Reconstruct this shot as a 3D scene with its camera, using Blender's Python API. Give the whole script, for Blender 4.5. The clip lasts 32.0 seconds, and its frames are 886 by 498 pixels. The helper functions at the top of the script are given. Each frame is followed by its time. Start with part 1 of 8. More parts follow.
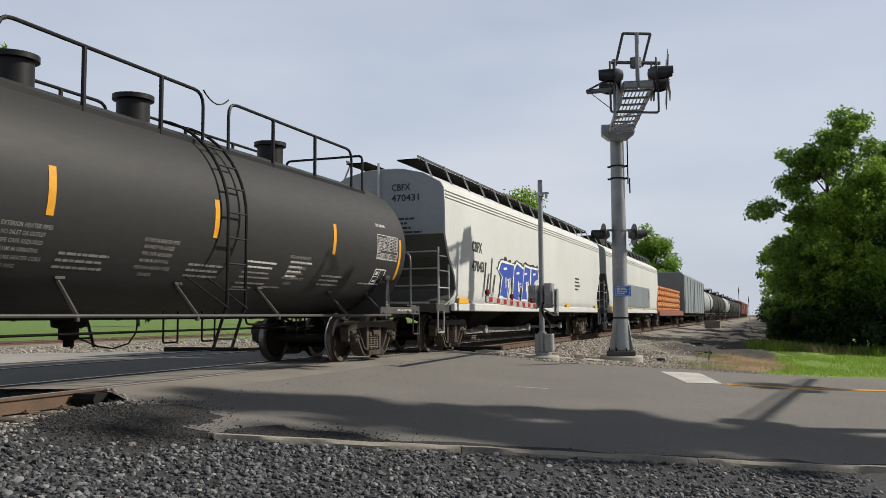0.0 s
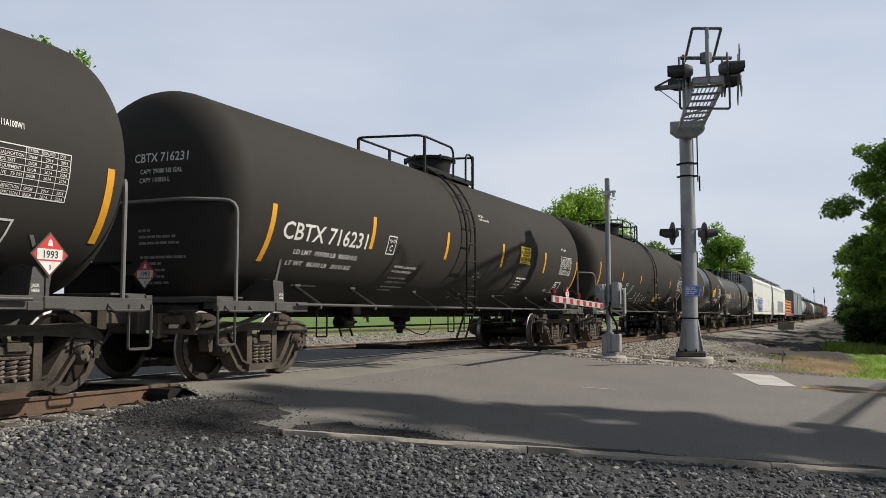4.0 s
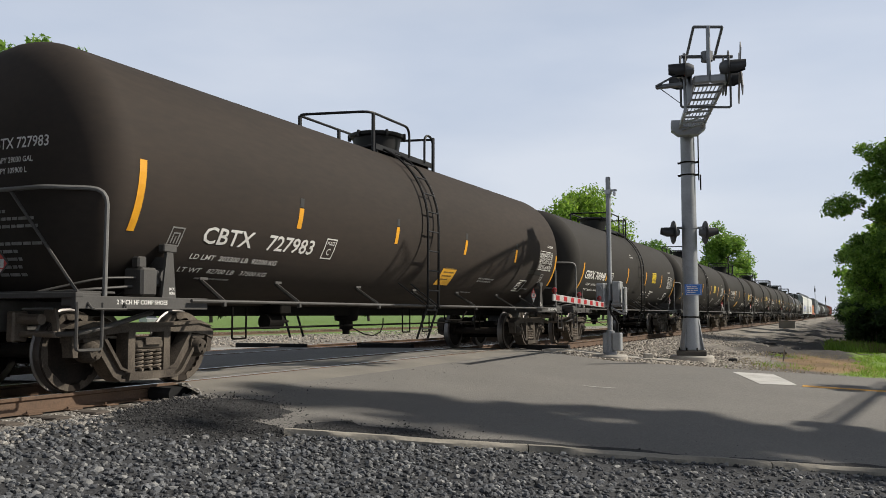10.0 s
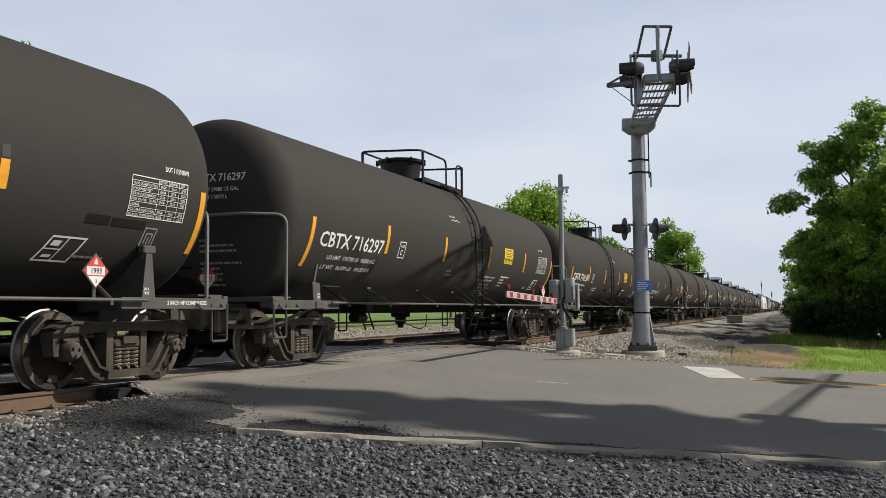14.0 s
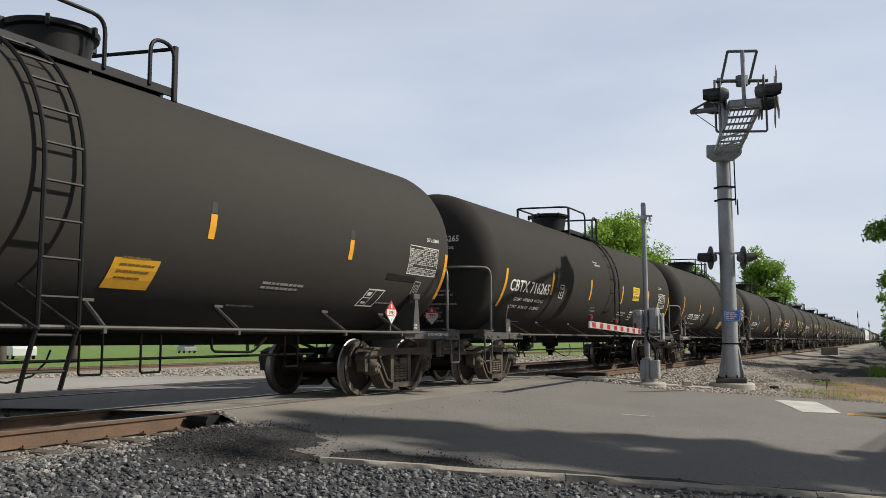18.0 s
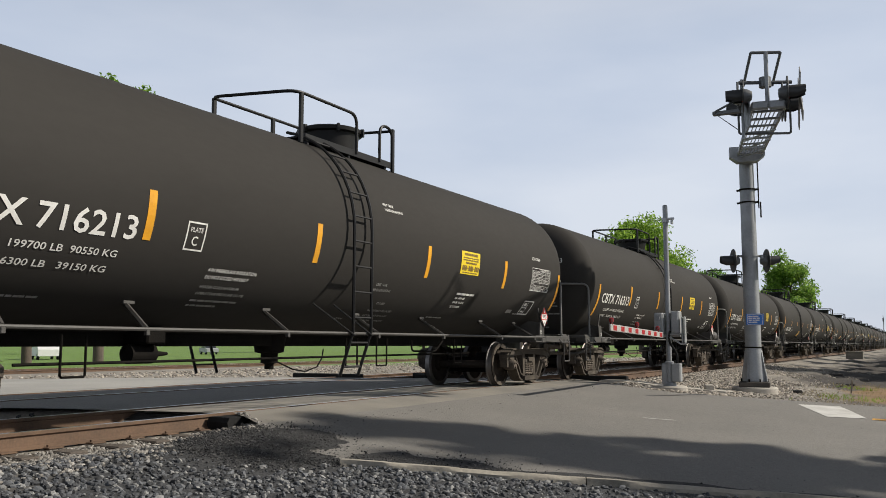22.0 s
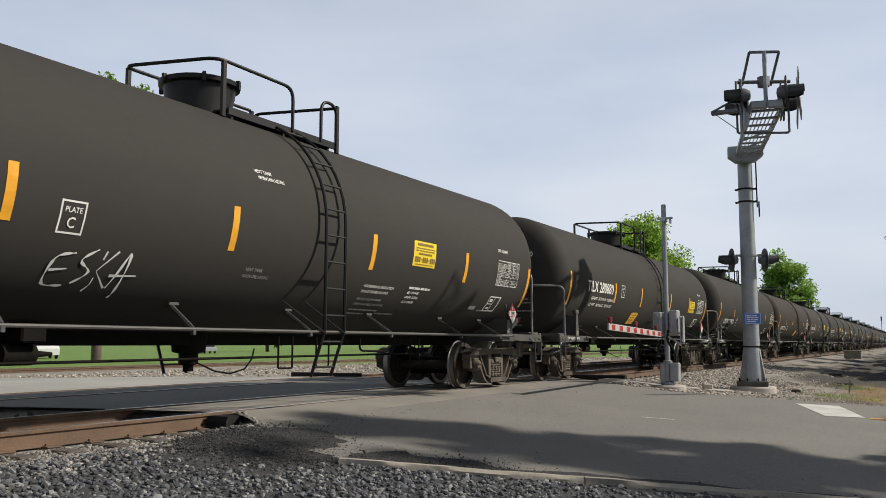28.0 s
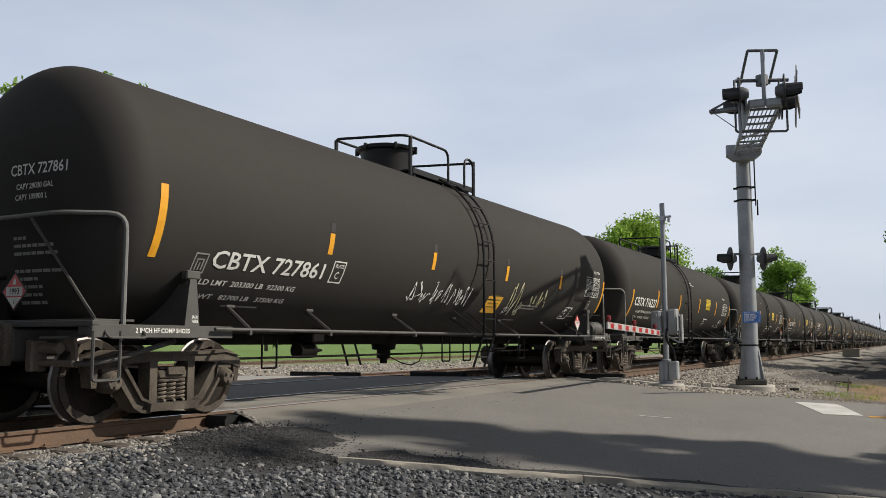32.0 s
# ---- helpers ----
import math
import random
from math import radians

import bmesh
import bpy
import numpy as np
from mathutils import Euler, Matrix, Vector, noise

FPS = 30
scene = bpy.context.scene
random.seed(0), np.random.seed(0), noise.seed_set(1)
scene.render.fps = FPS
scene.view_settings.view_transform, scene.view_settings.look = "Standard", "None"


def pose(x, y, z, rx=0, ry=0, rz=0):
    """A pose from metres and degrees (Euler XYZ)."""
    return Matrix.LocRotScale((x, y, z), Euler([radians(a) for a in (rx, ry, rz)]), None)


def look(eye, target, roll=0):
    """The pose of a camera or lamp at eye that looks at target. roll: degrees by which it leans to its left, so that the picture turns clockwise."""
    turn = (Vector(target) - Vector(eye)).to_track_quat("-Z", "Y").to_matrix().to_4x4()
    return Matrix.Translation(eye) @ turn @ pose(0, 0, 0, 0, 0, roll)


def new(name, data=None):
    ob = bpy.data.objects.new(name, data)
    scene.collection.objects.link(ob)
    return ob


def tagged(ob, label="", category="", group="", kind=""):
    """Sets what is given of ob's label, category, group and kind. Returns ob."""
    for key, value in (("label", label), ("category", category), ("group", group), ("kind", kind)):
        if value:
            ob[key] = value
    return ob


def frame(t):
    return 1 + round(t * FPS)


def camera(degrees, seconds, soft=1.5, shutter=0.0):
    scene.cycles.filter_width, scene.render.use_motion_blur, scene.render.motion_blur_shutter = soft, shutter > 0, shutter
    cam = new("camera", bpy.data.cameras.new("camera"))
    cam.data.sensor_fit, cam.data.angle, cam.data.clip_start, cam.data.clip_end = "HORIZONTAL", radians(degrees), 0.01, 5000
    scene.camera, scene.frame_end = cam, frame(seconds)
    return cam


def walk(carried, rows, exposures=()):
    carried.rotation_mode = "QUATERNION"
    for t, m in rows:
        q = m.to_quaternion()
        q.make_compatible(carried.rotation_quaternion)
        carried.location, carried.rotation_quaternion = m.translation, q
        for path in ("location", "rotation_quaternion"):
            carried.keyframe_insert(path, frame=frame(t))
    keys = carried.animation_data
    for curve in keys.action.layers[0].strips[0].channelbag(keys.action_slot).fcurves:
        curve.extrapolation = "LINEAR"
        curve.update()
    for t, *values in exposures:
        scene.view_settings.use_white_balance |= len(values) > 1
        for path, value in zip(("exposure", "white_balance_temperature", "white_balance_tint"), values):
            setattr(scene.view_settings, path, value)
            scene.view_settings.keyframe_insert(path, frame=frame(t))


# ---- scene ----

# World: rail top of the near track is z = 0; y runs along the track, the way the train goes; the eye stands at x = y = 0.
EYE_Z = 0.871
TX = -8.722            # centre line of the train's track
TURNS = [            # seconds, yaw, pitch, lean
    (0.0, 20.647, 4.462, -0.341),
    (0.5, 21.240, 4.458, -0.352),
    (1.0, 21.950, 4.457, -0.261),
    (1.5, 22.945, 4.456, -0.214),
    (2.0, 23.732, 4.460, -0.136),
    (2.5, 24.262, 4.447, -0.087),
    (3.0, 24.685, 4.419, -0.054),
    (3.5, 24.932, 4.434, -0.032),
    (5.5, 25.073, 4.393, -0.015),
    (6.0, 25.102, 4.396, -0.030),
    (6.5, 25.107, 4.392, -0.007),
    (7.0, 25.117, 4.384, -0.016),
    (7.5, 25.117, 4.373, -0.038),
    (8.0, 25.088, 4.387, -0.037),
    (8.5, 25.058, 4.335, -0.002),
    (9.0, 25.068, 4.338, 0.062),
    (9.5, 25.063, 4.337, -0.011),
    (10.0, 25.063, 4.337, -0.011),
    (10.5, 25.054, 4.333, 0.007),
    (11.0, 25.055, 4.334, 0.009),
    (11.5, 25.016, 4.333, 0.003),
    (12.0, 25.011, 4.336, -0.011),
    (12.5, 23.843, 4.170, -0.183),
    (13.0, 22.838, 4.088, -0.364),
    (13.5, 22.078, 4.094, -0.396),
    (15.5, 21.949, 4.408, -0.440),
    (16.0, 23.007, 4.917, -0.366),
    (16.5, 24.065, 5.283, -0.295),
    (17.0, 25.430, 5.447, -0.293),
    (17.5, 26.524, 5.785, -0.305),
    (18.0, 27.354, 6.164, -0.238),
    (18.5, 28.017, 6.367, -0.140),
    (19.0, 28.430, 6.377, -0.061),
    (19.5, 28.627, 6.363, -0.008),
    (20.0, 28.656, 6.349, -0.005),
    (20.5, 28.667, 6.317, 0.018),
    (21.0, 28.679, 6.335, -0.023),
    (21.5, 28.702, 6.351, -0.012),
    (22.0, 28.722, 6.326, 0.007),
    (22.5, 28.729, 6.352, -0.015),
    (23.0, 28.720, 6.347, 0.001),
    (23.5, 28.725, 6.350, -0.009),
    (24.0, 28.726, 6.324, -0.003),
    (24.5, 28.740, 6.324, -0.004),
    (25.0, 28.763, 6.313, -0.017),
    (25.5, 28.740, 6.324, -0.004),
    (27.5, 28.725, 6.296, -0.014),
    (28.0, 28.625, 6.272, 0.032),
    (28.5, 28.431, 6.249, -0.014),
    (29.0, 28.388, 6.252, -0.030),
    (29.5, 28.379, 6.253, -0.038),
    (30.0, 28.371, 6.247, 0.010),
    (30.5, 28.369, 6.238, -0.041),
    (31.0, 28.369, 6.238, -0.041),
    (31.5, 28.378, 6.237, -0.033),
    (32.0, 28.536, 6.208, -0.079),
]
cam = camera(54.26, 32.0, soft=0.8)
walk(cam, [(t, pose(0, 0, EYE_Z, 90 + p, 0, y) @ pose(0, 0, 0, 0, 0, r)) for t, y, p, r in TURNS],
     exposures=[(0.0, -0.04), (3.0, 0.02), (9.0, 0.07), (13.0, 0.13), (18.0, 0.10), (32.0, 0.10)])

# ---- light: hazy bright sky, sun ahead and to the right ----
SUN_DIR = Vector((0.87, 0.49, 0.0)).normalized()
SUN_EL = radians(37)
world = bpy.data.worlds.new("world")
scene.world = world
world.use_nodes = True
wn, wl = world.node_tree.nodes, world.node_tree.links
wn.clear()
w_out = wn.new("ShaderNodeOutputWorld")
w_bg = wn.new("ShaderNodeBackground")
w_sky = wn.new("ShaderNodeTexSky")
w_sky.sky_type = "NISHITA"
w_sky.sun_disc = False
w_sky.sun_elevation = SUN_EL
w_sky.sun_rotation = math.atan2(SUN_DIR.x, SUN_DIR.y)
w_sky.air_density, w_sky.dust_density, w_sky.ozone_density = 1.0, 2.0, 1.0
# thin high cloud over the whole sky: a soft grey-blue veil
w_co = wn.new("ShaderNodeTexCoord")
w_map = wn.new("ShaderNodeMapping")
w_map.inputs["Scale"].default_value = (1.2, 1.2, 4.0)
w_no = wn.new("ShaderNodeTexNoise")
w_no.inputs["Scale"].default_value, w_no.inputs["Detail"].default_value = 1.6, 5.0
w_ramp = wn.new("ShaderNodeValToRGB")
w_ramp.color_ramp.elements[0].position, w_ramp.color_ramp.elements[0].color = 0.36, (5.42, 6.10, 7.36, 1)
w_ramp.color_ramp.elements[1].position, w_ramp.color_ramp.elements[1].color = 0.68, (7.05, 7.48, 8.34, 1)
w_mix = wn.new("ShaderNodeMix")
w_mix.data_type = "RGBA"
w_mix.inputs[0].default_value = 0.85
wl.new(w_co.outputs["Generated"], w_map.inputs["Vector"])
wl.new(w_map.outputs["Vector"], w_no.inputs["Vector"])
wl.new(w_no.outputs["Fac"], w_ramp.inputs["Fac"])
wl.new(w_sky.outputs["Color"], w_mix.inputs[6])
wl.new(w_ramp.outputs["Color"], w_mix.inputs[7])
# the veil thins towards the zenith
w_sep = wn.new("ShaderNodeSeparateXYZ")
wl.new(w_co.outputs["Generated"], w_sep.inputs[0])
w_thin = wn.new("ShaderNodeMapRange")
w_thin.interpolation_type = "SMOOTHSTEP"
w_thin.inputs["From Min"].default_value, w_thin.inputs["From Max"].default_value = 0.28, 0.75
w_thin.inputs["To Min"].default_value, w_thin.inputs["To Max"].default_value = 1.0, 0.24
wl.new(w_sep.outputs["Z"], w_thin.inputs["Value"])
w_dim = wn.new("ShaderNodeVectorMath")
w_dim.operation = "SCALE"
wl.new(w_mix.outputs[2], w_dim.inputs[0])
wl.new(w_thin.outputs[0], w_dim.inputs["Scale"])
wl.new(w_dim.outputs[0], w_bg.inputs["Color"])
w_bg.inputs["Strength"].default_value = 0.10
wl.new(w_bg.outputs["Background"], w_out.inputs["Surface"])

sun_data = bpy.data.lights.new("sun", "SUN")
sun_data.energy, sun_data.angle, sun_data.color = 5.0, radians(1.0), (1.0, 0.93, 0.82)
sun = new("sun", sun_data)
sun.matrix_world = look((0, 0, 60), Vector((0, 0, 60)) - (SUN_DIR * math.cos(SUN_EL) + Vector((0, 0, math.sin(SUN_EL)))))
scene.view_settings.exposure = 0.0

# ---- materials ----
def mat(name, c1, c2=None, rough=0.6, metal=0.0, scale=3.0, fine=40.0, bump=0.0, stretch=(1, 1, 1), per_object=0.0, space="Object", rough2=None, emit=None, contrast=(0.35, 0.65), spec=0.5):
    m = bpy.data.materials.new(name)
    m.use_nodes = True
    n, l = m.node_tree.nodes, m.node_tree.links
    b = n["Principled BSDF"]
    b.inputs["Metallic"].default_value = metal
    b.inputs["Roughness"].default_value = rough
    b.inputs["Specular IOR Level"].default_value = spec
    c2 = c2 or tuple(v * 0.8 for v in c1)
    if space == "World":
        vec = n.new("ShaderNodeNewGeometry").outputs["Position"]
    else:
        vec = n.new("ShaderNodeTexCoord").outputs["Object"]
    mp = n.new("ShaderNodeMapping")
    mp.inputs["Scale"].default_value = stretch
    l.new(vec, mp.inputs["Vector"])
    big = n.new("ShaderNodeTexNoise")
    big.inputs["Scale"].default_value, big.inputs["Detail"].default_value = scale, 5.0
    small = n.new("ShaderNodeTexNoise")
    small.inputs["Scale"].default_value, small.inputs["Detail"].default_value = fine, 3.0
    l.new(mp.outputs["Vector"], big.inputs["Vector"])
    l.new(mp.outputs["Vector"], small.inputs["Vector"])
    add = n.new("ShaderNodeMath")
    add.operation = "MULTIPLY_ADD"
    add.inputs[1].default_value = 0.35
    l.new(small.outputs["Fac"], add.inputs[0])
    sub = n.new("ShaderNodeMath")
    sub.operation = "MULTIPLY"
    sub.inputs[1].default_value = 0.65
    l.new(big.outputs["Fac"], sub.inputs[0])
    l.new(sub.outputs[0], add.inputs[2])
    rmp = n.new("ShaderNodeMapRange")
    rmp.inputs["From Min"].default_value, rmp.inputs["From Max"].default_value = contrast
    l.new(add.outputs[0], rmp.inputs["Value"])
    mix = n.new("ShaderNodeMix")
    mix.data_type = "RGBA"
    mix.inputs[6].default_value, mix.inputs[7].default_value = (*c1, 1), (*c2, 1)
    l.new(rmp.outputs[0], mix.inputs[0])
    col = mix.outputs[2]
    if per_object:
        oi = n.new("ShaderNodeObjectInfo")
        v = n.new("ShaderNodeMapRange")
        v.inputs["To Min"].default_value, v.inputs["To Max"].default_value = 1 - per_object, 1 + per_object
        l.new(oi.outputs["Random"], v.inputs["Value"])
        hs = n.new("ShaderNodeHueSaturation")
        l.new(v.outputs[0], hs.inputs["Value"])
        l.new(col, hs.inputs["Color"])
        col = hs.outputs["Color"]
    l.new(col, b.inputs["Base Color"])
    if rough2 is not None:
        rr = n.new("ShaderNodeMapRange")
        rr.inputs["To Min"].default_value, rr.inputs["To Max"].default_value = rough, rough2
        l.new(rmp.outputs[0], rr.inputs["Value"])
        l.new(rr.outputs[0], b.inputs["Roughness"])
    if bump:
        bp = n.new("ShaderNodeBump")
        bp.inputs["Strength"].default_value, bp.inputs["Distance"].default_value = min(1.0, bump), 0.02
        l.new(small.outputs["Fac"], bp.inputs["Height"])
        l.new(bp.outputs["Normal"], b.inputs["Normal"])
    if emit:
        b.inputs["Emission Color"].default_value, b.inputs["Emission Strength"].default_value = (*emit[:3], 1), emit[3]
    return m


def island_mat(name, colours, rough=0.85, bump=0.3, fine=60.0):
    """Many small pieces in one mesh, each with its own shade."""
    m = bpy.data.materials.new(name)
    m.use_nodes = True
    n, l = m.node_tree.nodes, m.node_tree.links
    b = n["Principled BSDF"]
    b.inputs["Roughness"].default_value = rough
    g = n.new("ShaderNodeNewGeometry")
    r = n.new("ShaderNodeValToRGB")
    while len(r.color_ramp.elements) < len(colours):
        r.color_ramp.elements.new(0.5)
    for i, (e, c) in enumerate(zip(r.color_ramp.elements, colours)):
        e.position, e.color = i / (len(colours) - 1), (*c, 1)
    l.new(g.outputs["Random Per Island"], r.inputs["Fac"])
    no = n.new("ShaderNodeTexNoise")
    no.inputs["Scale"].default_value = fine
    l.new(g.outputs["Position"], no.inputs["Vector"])
    mr = n.new("ShaderNodeMapRange")
    mr.inputs["To Min"].default_value, mr.inputs["To Max"].default_value = 0.75, 1.25
    l.new(no.outputs["Fac"], mr.inputs["Value"])
    hs = n.new("ShaderNodeHueSaturation")
    l.new(r.outputs["Color"], hs.inputs["Color"])
    l.new(mr.outputs[0], hs.inputs["Value"])
    l.new(hs.outputs["Color"], b.inputs["Base Color"])
    if bump:
        bp = n.new("ShaderNodeBump")
        bp.inputs["Strength"].default_value, bp.inputs["Distance"].default_value = bump, 0.01
        l.new(no.outputs["Fac"], bp.inputs["Height"])
        l.new(bp.outputs["Normal"], b.inputs["Normal"])
    return m


def leaf_mat(name, dark, light):
    m = island_mat(name, [dark, tuple((a + b) / 2 for a, b in zip(dark, light)), light], rough=0.55, bump=0.0, fine=3.0)
    n, l = m.node_tree.nodes, m.node_tree.links
    b = n["Principled BSDF"]
    tr = n.new("ShaderNodeBsdfTranslucent")
    sh = n.new("ShaderNodeMixShader")
    sh.inputs[0].default_value = 0.6
    src = b.inputs["Base Color"].links[0].from_socket
    l.new(src, tr.inputs["Color"])
    l.new(b.outputs[0], sh.inputs[1])
    l.new(tr.outputs[0], sh.inputs[2])
    l.new(sh.outputs[0], n["Material Output"].inputs["Surface"])
    return m


TANK_GREY = (0.0400, 0.0374, 0.0342)
M_TANK = mat("tank_paint", TANK_GREY, (0.0355, 0.0332, 0.0305), rough=0.75, rough2=0.80, scale=0.5, fine=9, stretch=(1, 0.6, 1.6), per_object=0.10, spec=0.10)
M_TANK_BROWN = mat("tank_paint_dusty", (0.049, 0.0395, 0.033), (0.036, 0.0315, 0.028), rough=0.75, rough2=0.80, scale=0.5, fine=9, stretch=(1, 0.4, 1.6), spec=0.10)
M_TANK_GREY = mat("tank_paint_grey", (0.033, 0.033, 0.0325), (0.026, 0.026, 0.026), rough=0.5, rough2=0.6, scale=0.5, fine=9, stretch=(1, 0.4, 1.6), spec=0.3)
M_TANK_GLOSS = mat("tank_paint_fresh_black", (0.012, 0.013, 0.015), (0.010, 0.010, 0.011), rough=0.28, scale=0.6, fine=9)
M_BLACK = mat("black_paint", (0.009, 0.009, 0.0095), (0.014, 0.0135, 0.013), rough=0.5, scale=4, fine=60, spec=0.25)
M_STEEL_GREY = mat("dusty_grey_steel", (0.068, 0.065, 0.060), (0.042, 0.039, 0.036), rough=0.6, scale=3, fine=40, bump=0.1)
M_PIPE = mat("grey_handrail_paint", (0.17, 0.168, 0.16), (0.12, 0.118, 0.112), rough=0.55, scale=4, fine=50)
# grime, its colour taken near black to stand for shade under the cars
M_UNDER = mat("underframe_grime_and_shade", (0.006, 0.0056, 0.0052), (0.012, 0.0105, 0.009), rough=0.85, scale=3, fine=40, bump=0.2, spec=0.08)
M_CAST = mat("rusty_cast_steel", (0.115, 0.097, 0.077), (0.036, 0.030, 0.025), rough=0.85, scale=3, fine=50, bump=0.3, per_object=0.25, spec=0.2)
# oily web, darkened further for the shadow that lies on the wheel faces
M_WHEEL = mat("wheel_web_grime_and_shade", (0.034, 0.026, 0.020), (0.014, 0.012, 0.0105), rough=0.8, scale=2.5, fine=40, bump=0.2, per_object=0.2, spec=0.15)
M_TREAD = mat("polished_wheel_tread", (0.22, 0.21, 0.20), (0.15, 0.14, 0.135), rough=0.5, metal=1.0, scale=6, fine=60)
M_SPRING = mat("spring_steel", (0.20, 0.165, 0.13), (0.11, 0.09, 0.07), rough=0.7, scale=6, fine=60)
M_YELLOW = mat("yellow_reflector", (0.75, 0.36, 0.02), (0.62, 0.28, 0.02), rough=0.4, scale=6, fine=60)
M_ORANGE = mat("orange_panel", (0.78, 0.42, 0.03), (0.66, 0.34, 0.03), rough=0.5, scale=6, fine=60)
M_LEMON = mat("yellow_panel", (0.80, 0.60, 0.02), (0.68, 0.50, 0.02), rough=0.5, scale=6, fine=60)
M_WHITE = mat("white_stencil", (0.72, 0.71, 0.68), (0.58, 0.57, 0.54), rough=0.6, scale=8, fine=60)
M_DIM = mat("faded_stencil", (0.30, 0.29, 0.28), (0.16, 0.16, 0.15), rough=0.7, scale=8, fine=60)
M_DIM2 = mat("weathered_white_board", (0.40, 0.39, 0.37), (0.28, 0.27, 0.26), rough=0.6, scale=4, fine=40)
M_BROWNINK = mat("faded_brown_print", (0.16, 0.10, 0.02), (0.22, 0.14, 0.03), rough=0.6)
M_INK = mat("black_ink", (0.02, 0.02, 0.02), (0.03, 0.03, 0.03), rough=0.6)
M_RED = mat("red_sign", (0.62, 0.04, 0.03), (0.52, 0.03, 0.03), rough=0.4, scale=6)
M_REDF = mat("red_reflector", (0.40, 0.03, 0.035), (0.30, 0.02, 0.025), rough=0.35, scale=6)
M_GALV = mat("galvanised_steel", (0.30, 0.31, 0.32), (0.21, 0.22, 0.23), rough=0.5, metal=0.35, scale=3, fine=30, bump=0.05)
M_ALU = mat("grey_aluminium", (0.44, 0.45, 0.45), (0.34, 0.35, 0.36), rough=0.45, metal=0.4, scale=3, fine=40)
M_HOOD = mat("black_lamp_hood", (0.018, 0.018, 0.019), (0.028, 0.028, 0.028), rough=0.5)
M_LENS = mat("red_lens", (0.20, 0.012, 0.012), (0.13, 0.01, 0.01), rough=0.15)
M_BLUE = mat("blue_sign", (0.03, 0.16, 0.52), (0.03, 0.14, 0.45), rough=0.4)
M_CONC = mat("concrete", (0.40, 0.37, 0.32), (0.28, 0.26, 0.23), rough=0.9, scale=1.5, fine=30, bump=0.3, space="World")
M_ASPH = mat("worn_asphalt", (0.178, 0.168, 0.152), (0.132, 0.126, 0.116), rough=0.92, scale=0.55, fine=55, bump=0.5, space="World", contrast=(0.3, 0.7))
def aggregate(m, scale, dark, pale, amount):
    """Adds stone chips to a surface: small cells, some darker, some paler."""
    n, l = m.node_tree.nodes, m.node_tree.links
    b = n["Principled BSDF"]
    src = b.inputs["Base Color"].links[0].from_socket
    g = n.new("ShaderNodeNewGeometry")
    last = src
    for sc, hi in ((scale, amount), (scale * 0.5, amount * 0.45)):
        v = n.new("ShaderNodeTexVoronoi")
        v.inputs["Scale"].default_value = sc
        l.new(g.outputs["Position"], v.inputs["Vector"])
        sep = n.new("ShaderNodeSeparateColor")
        l.new(v.outputs["Color"], sep.inputs[0])
        for ch, c, thr in (("Red", dark, 0.80), ("Green", pale, 0.84)):
            st = n.new("ShaderNodeMath")
            st.operation = "GREATER_THAN"
            st.inputs[1].default_value = thr
            l.new(sep.outputs[ch], st.inputs[0])
            k = n.new("ShaderNodeMath")
            k.operation = "MULTIPLY"
            k.inputs[1].default_value = hi
            l.new(st.outputs[0], k.inputs[0])
            mx = n.new("ShaderNodeMix")
            mx.data_type = "RGBA"
            mx.inputs[7].default_value = (*c, 1)
            l.new(k.outputs[0], mx.inputs[0])
            l.new(last, mx.inputs[6])
            last = mx.outputs[2]
    l.new(last, b.inputs["Base Color"])


aggregate(M_ASPH, 95.0, (0.05, 0.048, 0.046), (0.30, 0.285, 0.26), 0.30)
M_KERB = mat("dirty_concrete_edging", (0.33, 0.30, 0.25), (0.20, 0.185, 0.155), rough=0.95, scale=1.4, fine=25, bump=0.5, space="World")
M_ROAD_PALE = mat("sun_bleached_asphalt", (0.33, 0.32, 0.295), (0.24, 0.235, 0.22), rough=0.92, scale=0.4, fine=40, bump=0.4, space="World")
M_GATE = mat("weathered_grey_gate_paint", (0.33, 0.34, 0.345), (0.23, 0.238, 0.242), rough=0.55, metal=0.2, scale=4, fine=40)
M_PLATE = mat("stained_brown_steel", (0.085, 0.074, 0.062), (0.05, 0.044, 0.037), rough=0.75, scale=4, fine=40, bump=0.2)
M_BOX = mat("dark_grey_housing", (0.13, 0.135, 0.14), (0.09, 0.093, 0.097), rough=0.5, metal=0.3, scale=3, fine=40)
M_CRUMBFLAT = mat("dark_crumbled_asphalt", (0.016, 0.016, 0.017), (0.048, 0.047, 0.046), rough=0.95, scale=6, fine=90, bump=1.0, space="World", contrast=(0.4, 0.75))
M_ASPH_D = mat("fresh_dark_asphalt", (0.050, 0.050, 0.052), (0.075, 0.074, 0.073), rough=0.9, scale=0.8, fine=60, bump=0.4, space="World")
M_PANEL = mat("dusty_crossing_panel", (0.235, 0.215, 0.182), (0.160, 0.150, 0.132), rough=0.9, scale=0.9, fine=50, bump=0.3, space="World")
M_RAIL = mat("rusty_rail_side", (0.135, 0.082, 0.050), (0.070, 0.045, 0.030), rough=0.85, scale=2, fine=40, bump=0.2, space="World")
M_RAILTOP = mat("polished_rail_head", (0.50, 0.50, 0.50), (0.38, 0.37, 0.36), rough=0.28, metal=1.0, scale=1, fine=30, space="World")
M_TIE = mat("weathered_timber_tie", (0.10, 0.082, 0.066), (0.055, 0.046, 0.04), rough=0.95, scale=3, fine=30, bump=0.5, stretch=(0.3, 3, 3), per_object=0.25)
